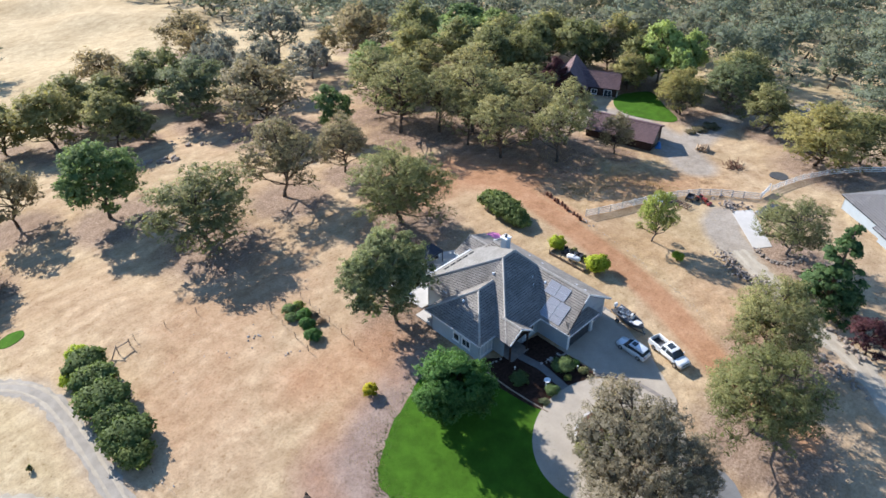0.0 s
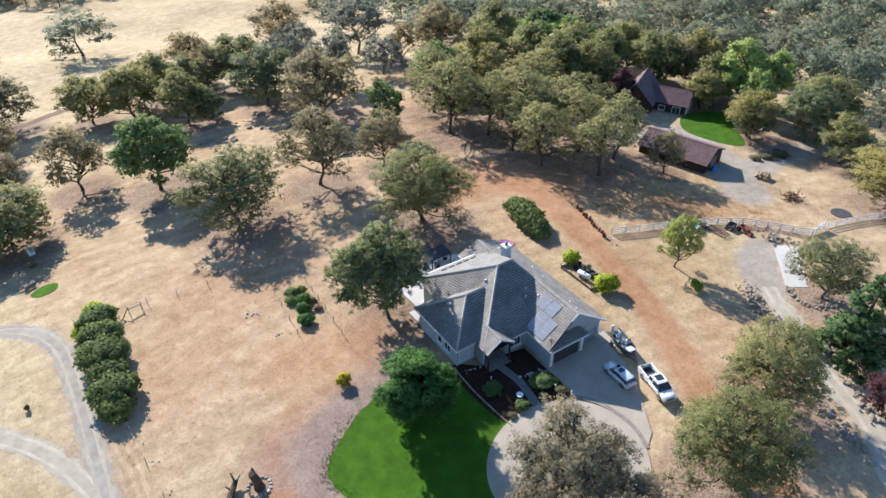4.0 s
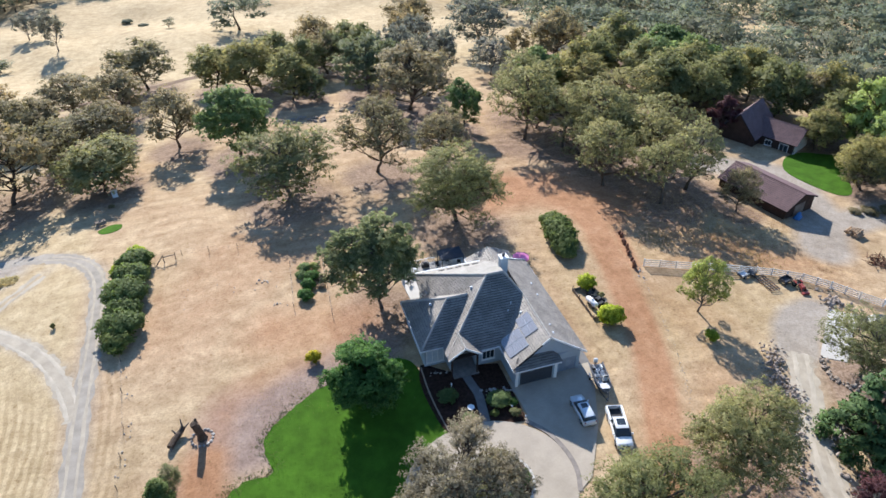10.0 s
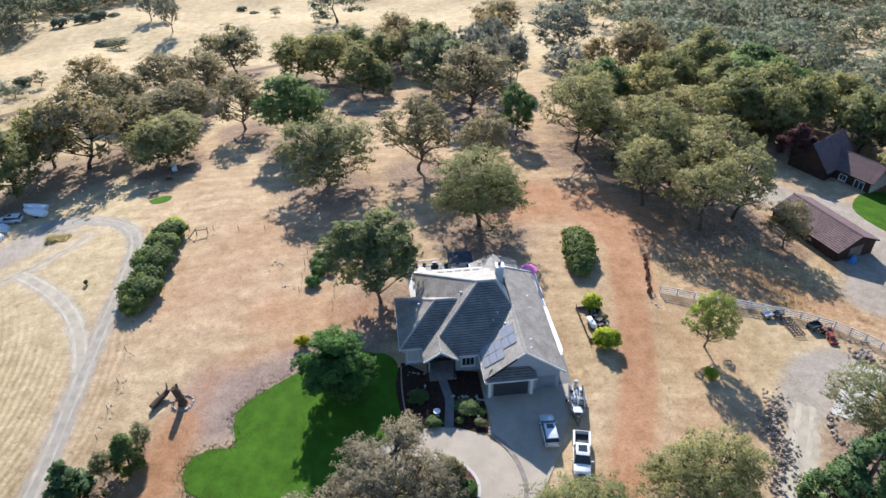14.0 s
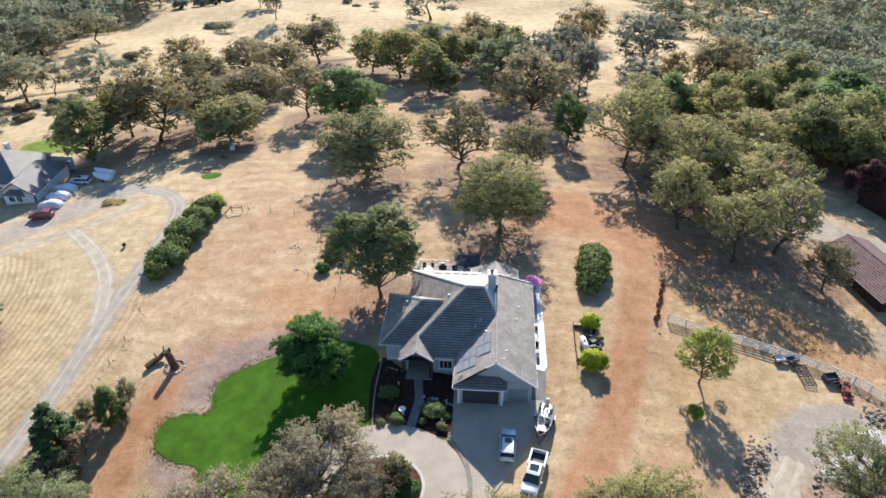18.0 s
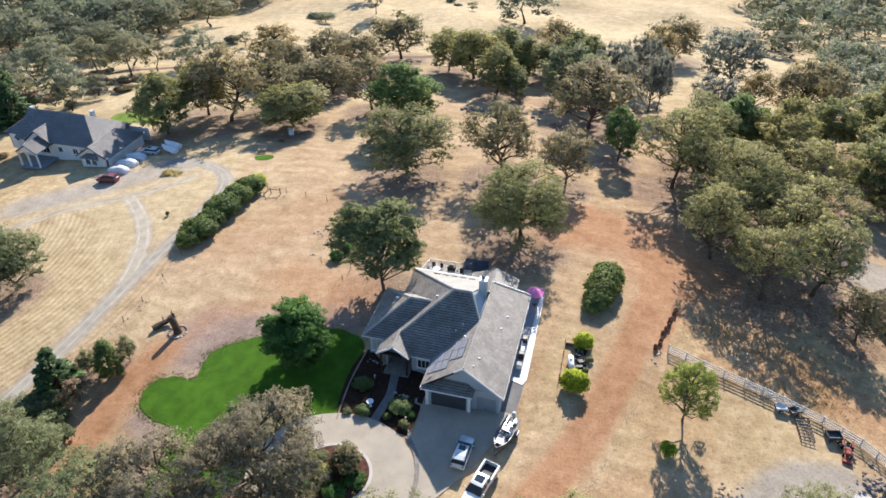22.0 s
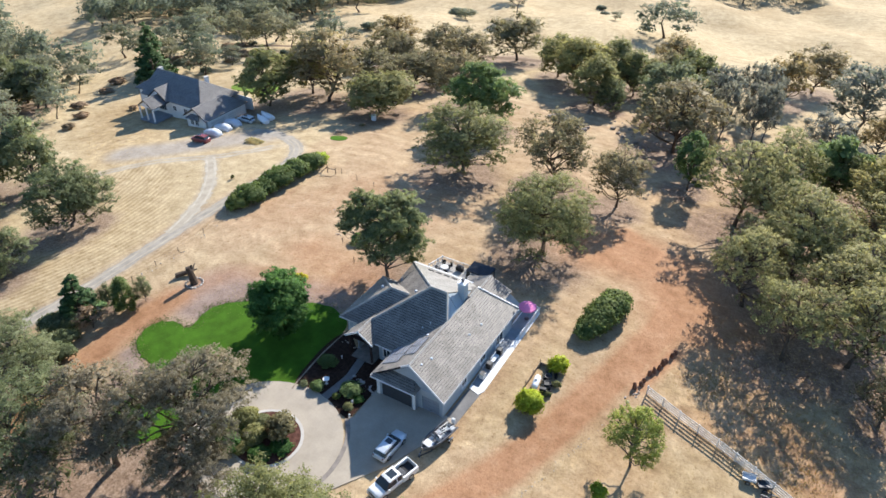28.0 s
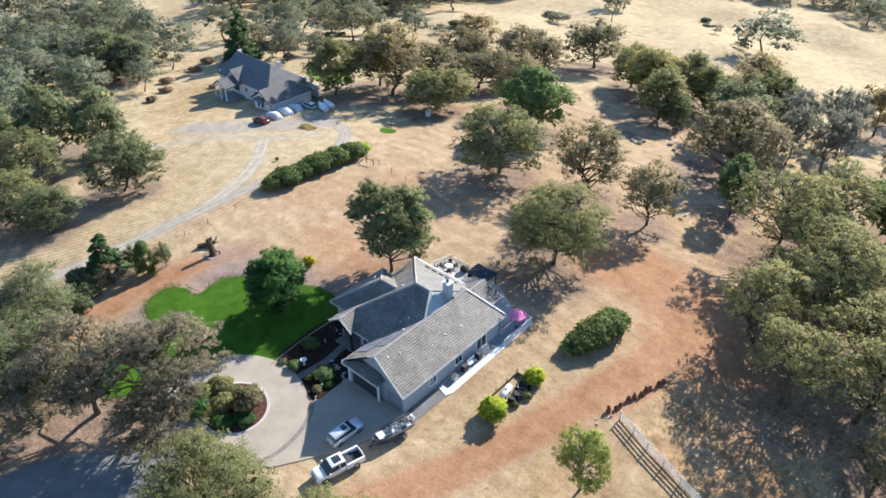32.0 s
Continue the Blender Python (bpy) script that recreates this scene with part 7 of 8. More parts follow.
def stones(name, line, n, spread, size, label, seed, mat="stone", pile=0.0):
    """Loose stones along a line: the larger as parts, the small ones as one heap."""
    rng = random.Random(seed)
    e = root(name, pose(line[0][0], line[0][1], float(Z(*line[0]))), label, "rocks")
    inv = e.matrix_basis.inverted()
    seg = [math.hypot(b_[0] - a[0], b_[1] - a[1]) for a, b_ in zip(line, line[1:])]
    for k in range(n):
        d = rng.uniform(0, sum(seg))
        i = 0
        while i < len(seg) - 1 and d > seg[i]:
            d -= seg[i]
            i += 1
        (x0, y0), (x1, y1) = line[i], line[i + 1]
        t = d / seg[i]
        x, y = x0 + (x1 - x0) * t + rng.gauss(0, spread), y0 + (y1 - y0) * t + rng.gauss(0, spread)
        r = size * rng.uniform(0.5, 1.4)
        bm = bmesh.new()
        stone(bm, inv @ Vector((x, y, float(Z(x, y)) + r * 0.3 + rng.random() * pile)), r, rng)
        part("stone", bm, M[mat], e)
    return e


stones("rock_wall", [(31.2, -3.4), (31.0, -4.4), (28.9, -6.8), (28.4, -8.9), (28.4, -10.6), (26.8, -13.5)], 300, 0.78, 0.19, "pile of grey-brown field stones beside the gravel road", 1, pile=0.5)
stones("rock_wall", [(26.6, -13.5), (24.1, -17.4), (23.0, -19.5), (20.6, -23)], 90, 0.5, 0.2, "low line of grey-brown stones along the gravel road", 15, pile=0.2)
stones("rock_wall", [(31.8, -15.5), (29.9, -17.7), (27.7, -20.6), (26.3, -22.7), (25.0, -25.5), (23.4, -28)], 130, 0.55, 0.26, "line of grey-brown boulders along the gravel road", 2, pile=0.2)
stones("rock_wall", [(18.8, -23.5), (19.4, -26.1), (16.4, -31)], 50, 0.7, 0.28, "scattered grey-brown stones at the road edge", 3)
stones("rock_border", [(37.0, -6.1), (36.0, -8.7), (36.1, -11.1), (37.9, -12.3), (41, -13.4)], 60, 0.3, 0.27, "border of dark stones below the oak", 4)
stones("rock_row", [(-23, 97.4), (-16.5, 96.4), (-13, 93.5)], 46, 0.7, 0.45, "row of dark boulders in the clearing", 5)
stones("rock_row", [(-10, 104), (-6, 96), (2, 90)], 14, 1.5, 0.5, "few dark boulders in the clearing", 6)
stones("rock_row", [(-52.2, 20), (-51.0, 11), (-51.6, 2)], 22, 0.3, 0.11, "thin row of pale stones along the field's edge", 7, "palestone")
stones("rock_row", [(-32.5, 34), (-31.5, 29), (-30.5, 25)], 14, 0.7, 0.15, "few pale stones beside the vegetable plot", 8, "palestone")
stones("rock_edging", [(-8.7, 1.1), (-6.8, 0.4), (-4.9, -0.3)], 26, 0.22, 0.2, "row of pale stones in the mulch bed", 9, "palestone")
stones("rock_edging", [(-14.3, 5.6), (-11.5, 5.2)], 14, 0.15, 0.16, "row of pale stones in the mulch bed", 10, "palestone")
stones("rock_row", [(23.1, 16.8), (20.9, 7.6), (19.0, 1.0), (16.6, -5.9), (14.2, -11.0)], 80, 0.14, 0.06, "thin line of tan stones along the edge of the dirt track", 11, "palestone")
stones("rock_row", [(23.6, 17.6), (23.0, 15.4)], 12, 0.35, 0.16, "few tan stones at the end of the fence", 16, "palestone")
stones("rock_row", [(48.8, 5.6), (47.0, 3.6), (49.2, 1.5)], 70, 0.8, 0.27, "heap of grey rubble beside the paddock fence", 12, pile=0.3)
stones("rock_row", [(-45, 36), (-38, 33), (-33, 34)], 20, 3.5, 0.08, "small pale stones strewn on bare soil", 13, "palestone")
logp = root("log_pile", pose(66.8, 18.6, float(Z(66.8, 18.6)), 0, 0, 20), "stack of cut timber rounds on bare earth", "timber")
for k in range(16):
    bm = bmesh.new()
    ly, lz = (k % 6) * 0.42 - 1.0 + (k // 6) * 0.2, 0.2 + (k // 6) * 0.36
    tube(bm, [(-0.9 + rr.uniform(-0.3, 0.3), ly, lz), (0.9 + rr.uniform(-0.3, 0.3), ly, lz)], [0.2, 0.19], 8)
    part("log", bm, M["cutwood"], logp)
brp = root("brush_pile", pose(64.0, 10.4, float(Z(64.0, 10.4))), "heap of brown branches on the slope", "brushwood")
for k in range(80):
    bm = bmesh.new()
    a = Vector((rr.gauss(0, 0.9), rr.gauss(0, 0.9), abs(rr.gauss(0.3, 0.3))))
    tube(bm, [a, a + Vector((rr.gauss(0, 0.7), rr.gauss(0, 0.7), rr.uniform(0, 0.5)))], [0.09, 0.03], 4)
    part("branch", bm, M["redwood"], brp)
hay = root("straw_heap", pose(-72.1, 49.2, float(Z(-72.1, 49.2))), "low heap of cut straw on the field", "straw")
rngh = np.random.default_rng(8)
q_hay = leaf_cloud(rngh, [(dx, dy * 0.6, 0.1) for dx in (-1.5, -0.5, 0.6, 1.6) for dy in (-1, 0, 1)], [0.8] * 12, [160] * 12, 0.13, 0.0, 0.2)
q_hay[:, 3] = unit(q_hay[:, 3] * 0.5 + np.array([0, 0, 1.0]))
leaves_mesh("straw", q_hay, M["palestraw"], hay, shaded=True)


# ---- barn, neighbours' houses ----
def local_roof(e, poly, mat, seed, course=0.4, width=0.45):
    return tiled("roof", poly, mat, e, course, width, seed=seed)


bx, by = 59.6, 33.6
barn_ang = math.degrees(math.atan2(14.0, -4.2))
barn = root("barn", pose(bx, by, -3.95, 0, 0, barn_ang - 180), "long dark brown barn with a red-brown roof", "barn")
HL, HW, BE, BR = 7.4, 4.3, 2.0, 3.9
local_roof(barn, [(-HL, -HW - 0.4, BE - 0.1), (HL, -HW - 0.4, BE - 0.1), (HL, 0, BR), (-HL, 0, BR)], M["tilered"], 31)
local_roof(barn, [(-HL, HW + 0.4, BE - 0.1), (HL, HW + 0.4, BE - 0.1), (HL, 0, BR), (-HL, 0, BR)], M["tilered"], 32)
caps("ridge_cap", (-HL, 0, BR), (HL, 0, BR), M["tilered"], barn)
for y in (-HW, HW):
    cut_wall("wall", -HL + 0.4, HL - 0.4, -1.2, BE, y, -0.15 if y > 0 else 0.15, [], M["darkwood"], barn)
for x, s in ((-HL + 0.4, 1), (HL - 0.4, -1)):
    wall_poly("gable_wall", [(x, -HW, -1.2), (x, HW, -1.2), (x, HW, BE), (x, 0, BR - 0.2), (x, -HW, BE)], (s * 0.15, 0, 0), M["darkwood"], barn)
for x in (-HL + 0.36, HL - 0.44):
    dd = part("barn_door", boxm(x, x + 0.08, -1.5, 1.5, -0.4, 1.8), M["wood"], barn)
for k in range(18):
    x = -HL + 0.6 + k * 0.8
    part("batten", boxm(x, x + 0.06, -HW - 0.04, -HW - 0.002, -0.6, BE - 0.05), M["darkwood"], barn)
tp = root("tarpaulin", rest(60.6, 25.6, 30, 0.0), "crumpled blue tarpaulin against the barn wall", "tarpaulin")
bm = bmesh.new()
bmesh.ops.create_grid(bm, x_segments=10, y_segments=8, size=1.0)
for q in bm.verts:
    q.co = Vector((q.co.x * 0.9, q.co.y * 0.6, 0.1 + 1.3 * max(0, 1 - q.co.x ** 2) * max(0.1, 1 - q.co.y ** 2) + random.uniform(-0.08, 0.08)))
part("sheet", bm, M["bluetarp"], tp)

rh = root("red_roof_house", pose(78.6, 55.6, float(Z(79.5, 55)) + 0.1, 0, 0, -61) @ Matrix.Scale(0.88, 4), "dark brown house with a red-brown tiled roof among oaks", "house")
local_roof(rh, [(-7, -4.8, 2.6), (8, -4.8, 2.6), (8, 0, 5.4), (-7, 0, 5.4)], M["tilered"], 33)
local_roof(rh, [(-7, 4.8, 2.6), (8, 4.8, 2.6), (8, 0, 5.4), (-7, 0, 5.4)], M["tilered"], 34)
local_roof(rh, [(-10.5, -8.5, 2.6), (-10.5, 4, 2.6), (-5.5, 4, 8.0), (-5.5, -8.5, 8.0)], M["tilered"], 35)
local_roof(rh, [(-0.5, -8.5, 2.6), (-0.5, 4, 2.6), (-5.5, 4, 8.0), (-5.5, -8.5, 8.0)], M["tilered"], 36)
caps("ridge_cap", (-7, 0, 5.4), (8, 0, 5.4), M["tilered"], rh)
caps("ridge_cap", (-5.5, -8.5, 8.0), (-5.5, 4, 8.0), M["tilered"], rh)
cut_wall("wall", -1.0, 7.6, -1.5, 2.7, -4.4, 0.2, [(0.5, 2.0, 0.6, 1.9), (4, 6, 0.0, 2.0)], M["darkwood"], rh)
cut_wall("wall", -1.0, 7.6, -1.5, 2.7, 4.4, -0.2, [], M["darkwood"], rh)
wall_poly("gable_wall", [(7.6, -4.4, -1.5), (7.6, 4.4, -1.5), (7.6, 4.4, 2.7), (7.6, 0, 5.2), (7.6, -4.4, 2.7)], (-0.2, 0, 0), M["white"], rh)
wall_poly("gable_wall", [(-10.0, -8.1, -1.5), (-1.0, -8.1, -1.5), (-1.0, -8.1, 2.7), (-5.5, -8.1, 7.7), (-10.0, -8.1, 2.7)], (0, 0.2, 0), M["darkwood"], rh)
wall_poly("gable_wall", [(-10.0, 3.7, -1.5), (-1.0, 3.7, -1.5), (-1.0, 3.7, 2.7), (-5.5, 3.7, 7.7), (-10.0, 3.7, 2.7)], (0, -0.2, 0), M["darkwood"], rh)
cut_wall("wall", -8.1, 3.7, -1.5, 2.7, -10.0, 0.2, [(-5, -3.6, 0.6, 1.9), (0, 1.4, 0.6, 1.9)], M["darkwood"], rh, "y")
cut_wall("wall", -8.1, -4.4, -1.5, 2.7, -1.0, -0.2, [], M["darkwood"], rh, "y")
window(rh, 0.5, 2.0, 0.6, 1.9, -4.4, -1)
window(rh, 4, 6, 0.0, 2.0, -4.4, -1)
window(rh, -5, -3.6, 0.6, 1.9, -10.0, -1, "y")
window(rh, 0, 1.4, 0.6, 1.9, -10.0, -1, "y")

NZ = -7.0
nb = root("blue_roof_house", pose(-101.9, 57.4, NZ) @ Matrix.Diagonal((0.89, 0.92, 0.86, 1)), "large white-walled house with a slate-blue tiled roof", "house")
NR = M["tileblue"]


def hip(e, x0, x1, y0, y1, ze, pitch, seed, axis="x", ends=(True, True), mat=None):
    """A hipped roof over a rectangle; ends tells which ends are hipped, the others are gables."""
    w = (y1 - y0) / 2 if axis == "x" else (x1 - x0) / 2
    zr = ze + w * pitch
    if axis == "x":
        a, c2, ym = x0 + (w if ends[0] else 0), x1 - (w if ends[1] else 0), (y0 + y1) / 2
        local_roof(e, [(x0, y0, ze), (x1, y0, ze), (c2, ym, zr), (a, ym, zr)], mat, seed)
        local_roof(e, [(x0, y1, ze), (x1, y1, ze), (c2, ym, zr), (a, ym, zr)], mat, seed + 1)
        if ends[0]:
            local_roof(e, [(x0, y0, ze), (x0, y1, ze), (a, ym, zr)], mat, seed + 2)
        if ends[1]:
            local_roof(e, [(x1, y0, ze), (x1, y1, ze), (c2, ym, zr)], mat, seed + 3)
        caps("ridge_cap", (a, ym, zr), (c2, ym, zr), mat, e)
    else:
        a, c2, xm = y0 + (w if ends[0] else 0), y1 - (w if ends[1] else 0), (x0 + x1) / 2
        local_roof(e, [(x0, y0, ze), (x0, y1, ze), (xm, c2, zr), (xm, a, zr)], mat, seed)
        local_roof(e, [(x1, y0, ze), (x1, y1, ze), (xm, c2, zr), (xm, a, zr)], mat, seed + 1)
        if ends[0]:
            local_roof(e, [(x0, y0, ze), (x1, y0, ze), (xm, a, zr)], mat, seed + 2)
        if ends[1]:
            local_roof(e, [(x0, y1, ze), (x1, y1, ze), (xm, c2, zr)], mat, seed + 3)
        caps("ridge_cap", (xm, a, zr), (xm, c2, zr), mat, e)
    return zr


hip(nb, -15, 8.5, -3, 11, 3.5, 0.70, 40, "x", (False, True), NR)
hip(nb, -20.5, -13.5, -0.5, 8.5, 3.2, 0.68, 55, "x", (True, False), NR)
hip(nb, 5.6, 14.3, -6.6, 8.2, 3.1, 0.66, 45, "y", (False, True), NR)
wall_poly("gable_wall", [(6.2, -6.05, 3.2), (13.7, -6.05, 3.2), (9.95, -6.05, 5.6)], (0, 0.2, 0), M["white"], nb)
local_roof(nb, [(7.4, -7.3, 3.2), (12.5, -7.3, 3.2), (11.2, -6.1, 4.1), (8.7, -6.1, 4.1)], NR, 48)
hip(nb, -11.5, -4.0, -3.6, 4.0, 3.5, 0.80, 50, "y", (False, False), NR)
hip(nb, -10.2, -4.2, -8.2, -1.5, 3.0, 0.70, 53, "y", (False, False), NR)
W_ = M["white"]
cut_wall("wall", -14.4, 6.2, -1.5, 3.6, -2.4, 0.25, [(-9, -6, 0, 2.4), (-3.2, -2.0, 0.8, 2.2), (1.0, 2.4, 0.8, 2.2), (3.2, 4.6, 0.8, 2.2)], W_, nb)
cut_wall("wall", 6.2, 13.7, -1.5, 3.2, -6.0, 0.25, [(7.6, 8.8, 0.8, 2.2), (9.4, 10.6, 0.8, 2.2)], W_, nb)
cut_wall("wall", -6.0, -2.4, -1.5, 3.2, 6.2, 0.2, [], W_, nb, "y")
cut_wall("wall", -6.0, 7.6, -1.5, 3.2, 13.7, -0.25, [(-4.6, 0.2, -1.5, 2.2), (1.2, 6.0, -1.5, 2.2)], W_, nb, "y")
cut_wall("wall", -2.4, 10.4, -1.5, 3.6, -14.4, 0.25, [], W_, nb, "y")
cut_wall("wall", -19.9, -14.4, -1.5, 3.3, 0.1, 0.25, [(-18, -16.6, 0.8, 2.2)], W_, nb)
cut_wall("wall", 0.1, 7.9, -1.5, 3.3, -19.9, 0.25, [], W_, nb, "y")
cut_wall("wall", -19.9, -14.4, -1.5, 3.3, 7.9, -0.25, [], W_, nb)
cut_wall("wall", -14.4, 13.7, -1.5, 3.2, 10.4, -0.25, [], W_, nb)
for u0, u1 in ((-4.6, 0.2), (1.2, 6.0)):
    gd = part("garage_door", boxm(13.5, 13.56, u0 + 0.02, u1 - 0.02, -1.4, 2.18), M["white"], nb)
    for k in range(4):
        part("panel", boxm(13.562, 13.585, u0 + 0.1, u1 - 0.1, -0.6 + k * 0.66, -0.08 + k * 0.66), M["vinyl"], gd)
window(nb, -9, -6, 0, 2.4, -2.4, -1, bars=2)
window(nb, -3.2, -2.0, 0.8, 2.2, -2.4, -1)
window(nb, 1.0, 2.4, 0.8, 2.2, -2.4, -1)
window(nb, 3.2, 4.6, 0.8, 2.2, -2.4, -1)
window(nb, 7.6, 8.8, 0.8, 2.2, -6.0, -1)
window(nb, 9.4, 10.6, 0.8, 2.2, -6.0, -1)
window(nb, -18, -16.6, 0.8, 2.2, 0.1, -1)
for x in (-9.8, -7.2, -4.6):
    part("porch_column", boxm(x - 0.18, x + 0.18, -8.0, -7.64, -1.2, 3.0, 0.03), W_, nb, "white porch column")
wall_poly("gable_wall", [(-9.9, -7.9, 3.02), (-4.5, -7.9, 3.02), (-7.2, -7.9, 4.85)], (0, 0.2, 0), W_, nb)
wall_poly("gable_wall", [(-11.2, -3.3, 3.52), (-4.3, -3.3, 3.52), (-7.75, -3.3, 6.2)], (0, 0.2, 0), W_, nb)
wall_poly("gable_wall", [(-14.5, -2.3, 3.5), (-14.5, 10.3, 3.5), (-14.5, 4.0, 8.0)], (0.2, 0, 0), W_, nb)
part("porch_slab", boxm(-10.2, -4.2, -8.2, -2.4, -1.4, -0.9), M["bluepave"], nb)
nch = part("chimney", boxm(1.2, 2.1, 6.0, 6.9, 5.0, 8.5, 0.03), W_, nb)
part("chimney_cap", boxm(1.1, 2.2, 5.9, 7.0, 8.5, 8.62), M["greyslab"], nch)
nch = part("chimney", boxm(-15.4, -14.5, 4.6, 5.5, -1.5, 8.4, 0.03), W_, nb)
part("chimney_cap", boxm(-15.5, -14.4, 4.5, 5.6, 8.4, 8.52), M["greyslab"], nch)


def covered_car(m, label="car under a pale silver dust cover", name="covered_car"):
    e = root(name, m, label, "car", "covered cars beside the far house")
    bm = bmesh.new()
    st_ = []
    for x, w, z in ((-2.35, 0.7, 0.55), (-2.2, 0.88, 0.95), (-1.5, 0.92, 1.38), (-0.9, 0.92, 1.48), (0.1, 0.92, 1.46), (0.8, 0.92, 1.08), (1.7, 0.9, 0.95), (2.2, 0.8, 0.75), (2.35, 0.6, 0.5)):
        st_.append([(x, -w, 0.06), (x, -w * 1.02, z * 0.5), (x, -w * 0.86, z * 0.9), (x, -w * 0.4, z), (x, w * 0.4, z), (x, w * 0.86, z * 0.9), (x, w * 1.02, z * 0.5), (x, w, 0.06)])
    loft(bm, st_, 8)
    for q in bm.verts:
        q.co += Vector((random.uniform(-0.04, 0.04), random.uniform(-0.04, 0.04), random.uniform(-0.03, 0.03)))
    part("cover", bm, M["cover"], e, smooth=True)
    for x in (-1.4, 1.4):
        for y in (-0.72, 0.72):
            wheel(e, x, y, 0.3, 0.2)
    return e


for x, y in ((-85.2, 49.4), (-85.6, 52.9), (-85.9, 56.2)):
    covered_car(rest(x, y, 178, 0.05))
wagon(rest(-84.6, 45.2, 185, 0.05), M["redcar"], "dark red off-road car parked beside covered cars", "off_road_car", 1.15)
wagon(rest(-84.4, 59.2, 180, 0.05), M["silver"], "silver car parked beside the far house", "parked_car")


def speedboat(m):
    e = root("motor_boat", m, "white motor boat under a pale cover on its trailer", "boat")
    bm = bmesh.new()
    loft(bm, [[(x, -w, zt), (x, -w * 0.8, 0.75), (x, 0, 0.5), (x, w * 0.8, 0.75), (x, w, zt), (x, w * 0.5, zt + 0.25), (x, -w * 0.5, zt + 0.25)] for x, w, zt in ((-2.8, 1.0, 1.3), (-1, 1.08, 1.35), (1, 0.95, 1.4), (2.2, 0.5, 1.45), (2.9, 0.08, 1.5))], 7)
    part("hull", bm, M["white"], e)
    part("frame", boxm(-2.5, 3.6, -0.06, 0.06, 0.38, 0.5), M["darkmetal"], e)
    for y in (-0.85, 0.85):
        wheel(e, -0.8, y, 0.32, 0.2)
    return e


for x, y, turned in ((-80.0, 60.0, 160), (-80.8, 62.4, 165)):
    speedboat(rest(x, y, turned, 0.02) @ Matrix.Scale(0.82, 4))
wagon(rest(49.6, -2.9, 150, 0.05), M["darkmetal"], "dark grey off-road car parked on the gravel yard", "off_road_car", 1.18)

sh = root("dark_roof_house", pose(66.0, -19.5, float(Z(66.0, -19.5)), 0, 0, -35), "house with a dark slate roof beside the gravel road", "house")
hip(sh, -8, 9, -6, 6, 3.0, 0.5, 60, "x", (True, True), NR)
hip(sh, -9, -3, -11, -4, 2.8, 0.5, 64, "y", (True, False), NR)
cut_wall("wall", -7.5, 8.5, -2, 3.1, -5.5, 0.2, [(0, 1.5, 0.8, 2.0), (4, 5.5, 0.8, 2.0)], M["stucco"], sh)
cut_wall("wall", -7.5, 8.5, -2, 3.1, 5.5, -0.2, [], M["stucco"], sh)
cut_wall("wall", -5.5, 5.5, -2, 3.1, -7.5, 0.2, [], M["stucco"], sh, "y")
cut_wall("wall", -5.5, 5.5, -2, 3.1, 8.5, -0.2, [], M["stucco"], sh, "y")
cut_wall("wall", -8.5, -3.5, -2, 2.9, -10.5, 0.2, [(-6.8, -5.2, 0.8, 2.0)], M["stucco"], sh)
cut_wall("wall", -10.3, -5.5, -2, 2.9, -8.5, 0.2, [], M["stucco"], sh, "y")
cut_wall("wall", -10.3, -5.5, -2, 2.9, -3.5, -0.2, [], M["stucco"], sh, "y")
window(sh, 0, 1.5, 0.8, 2.0, -5.5, -1)
window(sh, 4, 5.5, 0.8, 2.0, -5.5, -1)
window(sh, -6.8, -5.2, 0.8, 2.0, -10.5, -1)

# ---- yard things ----
um = root("parasol", pose(5.5, 22.4, float(Z(5.5, 22.4)) + 0.12), "bright magenta garden parasol open beside the house", "parasol")
bm = bmesh.new()
tube(bm, [(0, 0, 0), (0, 0, 2.75)], [0.03, 0.025], 8)
part("pole", bm, M["steel"], um)
bm = bmesh.new()
top_v = bm.verts.new((0, 0, 2.85))
ringv = [bm.verts.new((1.3 * math.cos(k * math.pi / 4), 1.3 * math.sin(k * math.pi / 4), 2.3)) for k in range(8)]
low = [bm.verts.new((1.31 * math.cos(k * math.pi / 4), 1.31 * math.sin(k * math.pi / 4), 2.14)) for k in range(8)]
for k in range(8):
    bm.faces.new((top_v, ringv[k], ringv[(k + 1) % 8]))
    bm.faces.new((ringv[k], low[k], low[(k + 1) % 8], ringv[(k + 1) % 8]))
part("canopy", bm, M["pink"], um)
for k in range(8):
    bm = bmesh.new()
    beam(bm, (0, 0, 2.8), (1.25 * math.cos(k * math.pi / 4), 1.25 * math.sin(k * math.pi / 4), 2.27), 0.02)
    part("rib", bm, M["steel"], um)
bm = bmesh.new()
lathe(bm, [(0.35, 0.0), (0.33, 0.08), (0.08, 0.14)], 14)
part("base", bm, M["darkmetal"], um)


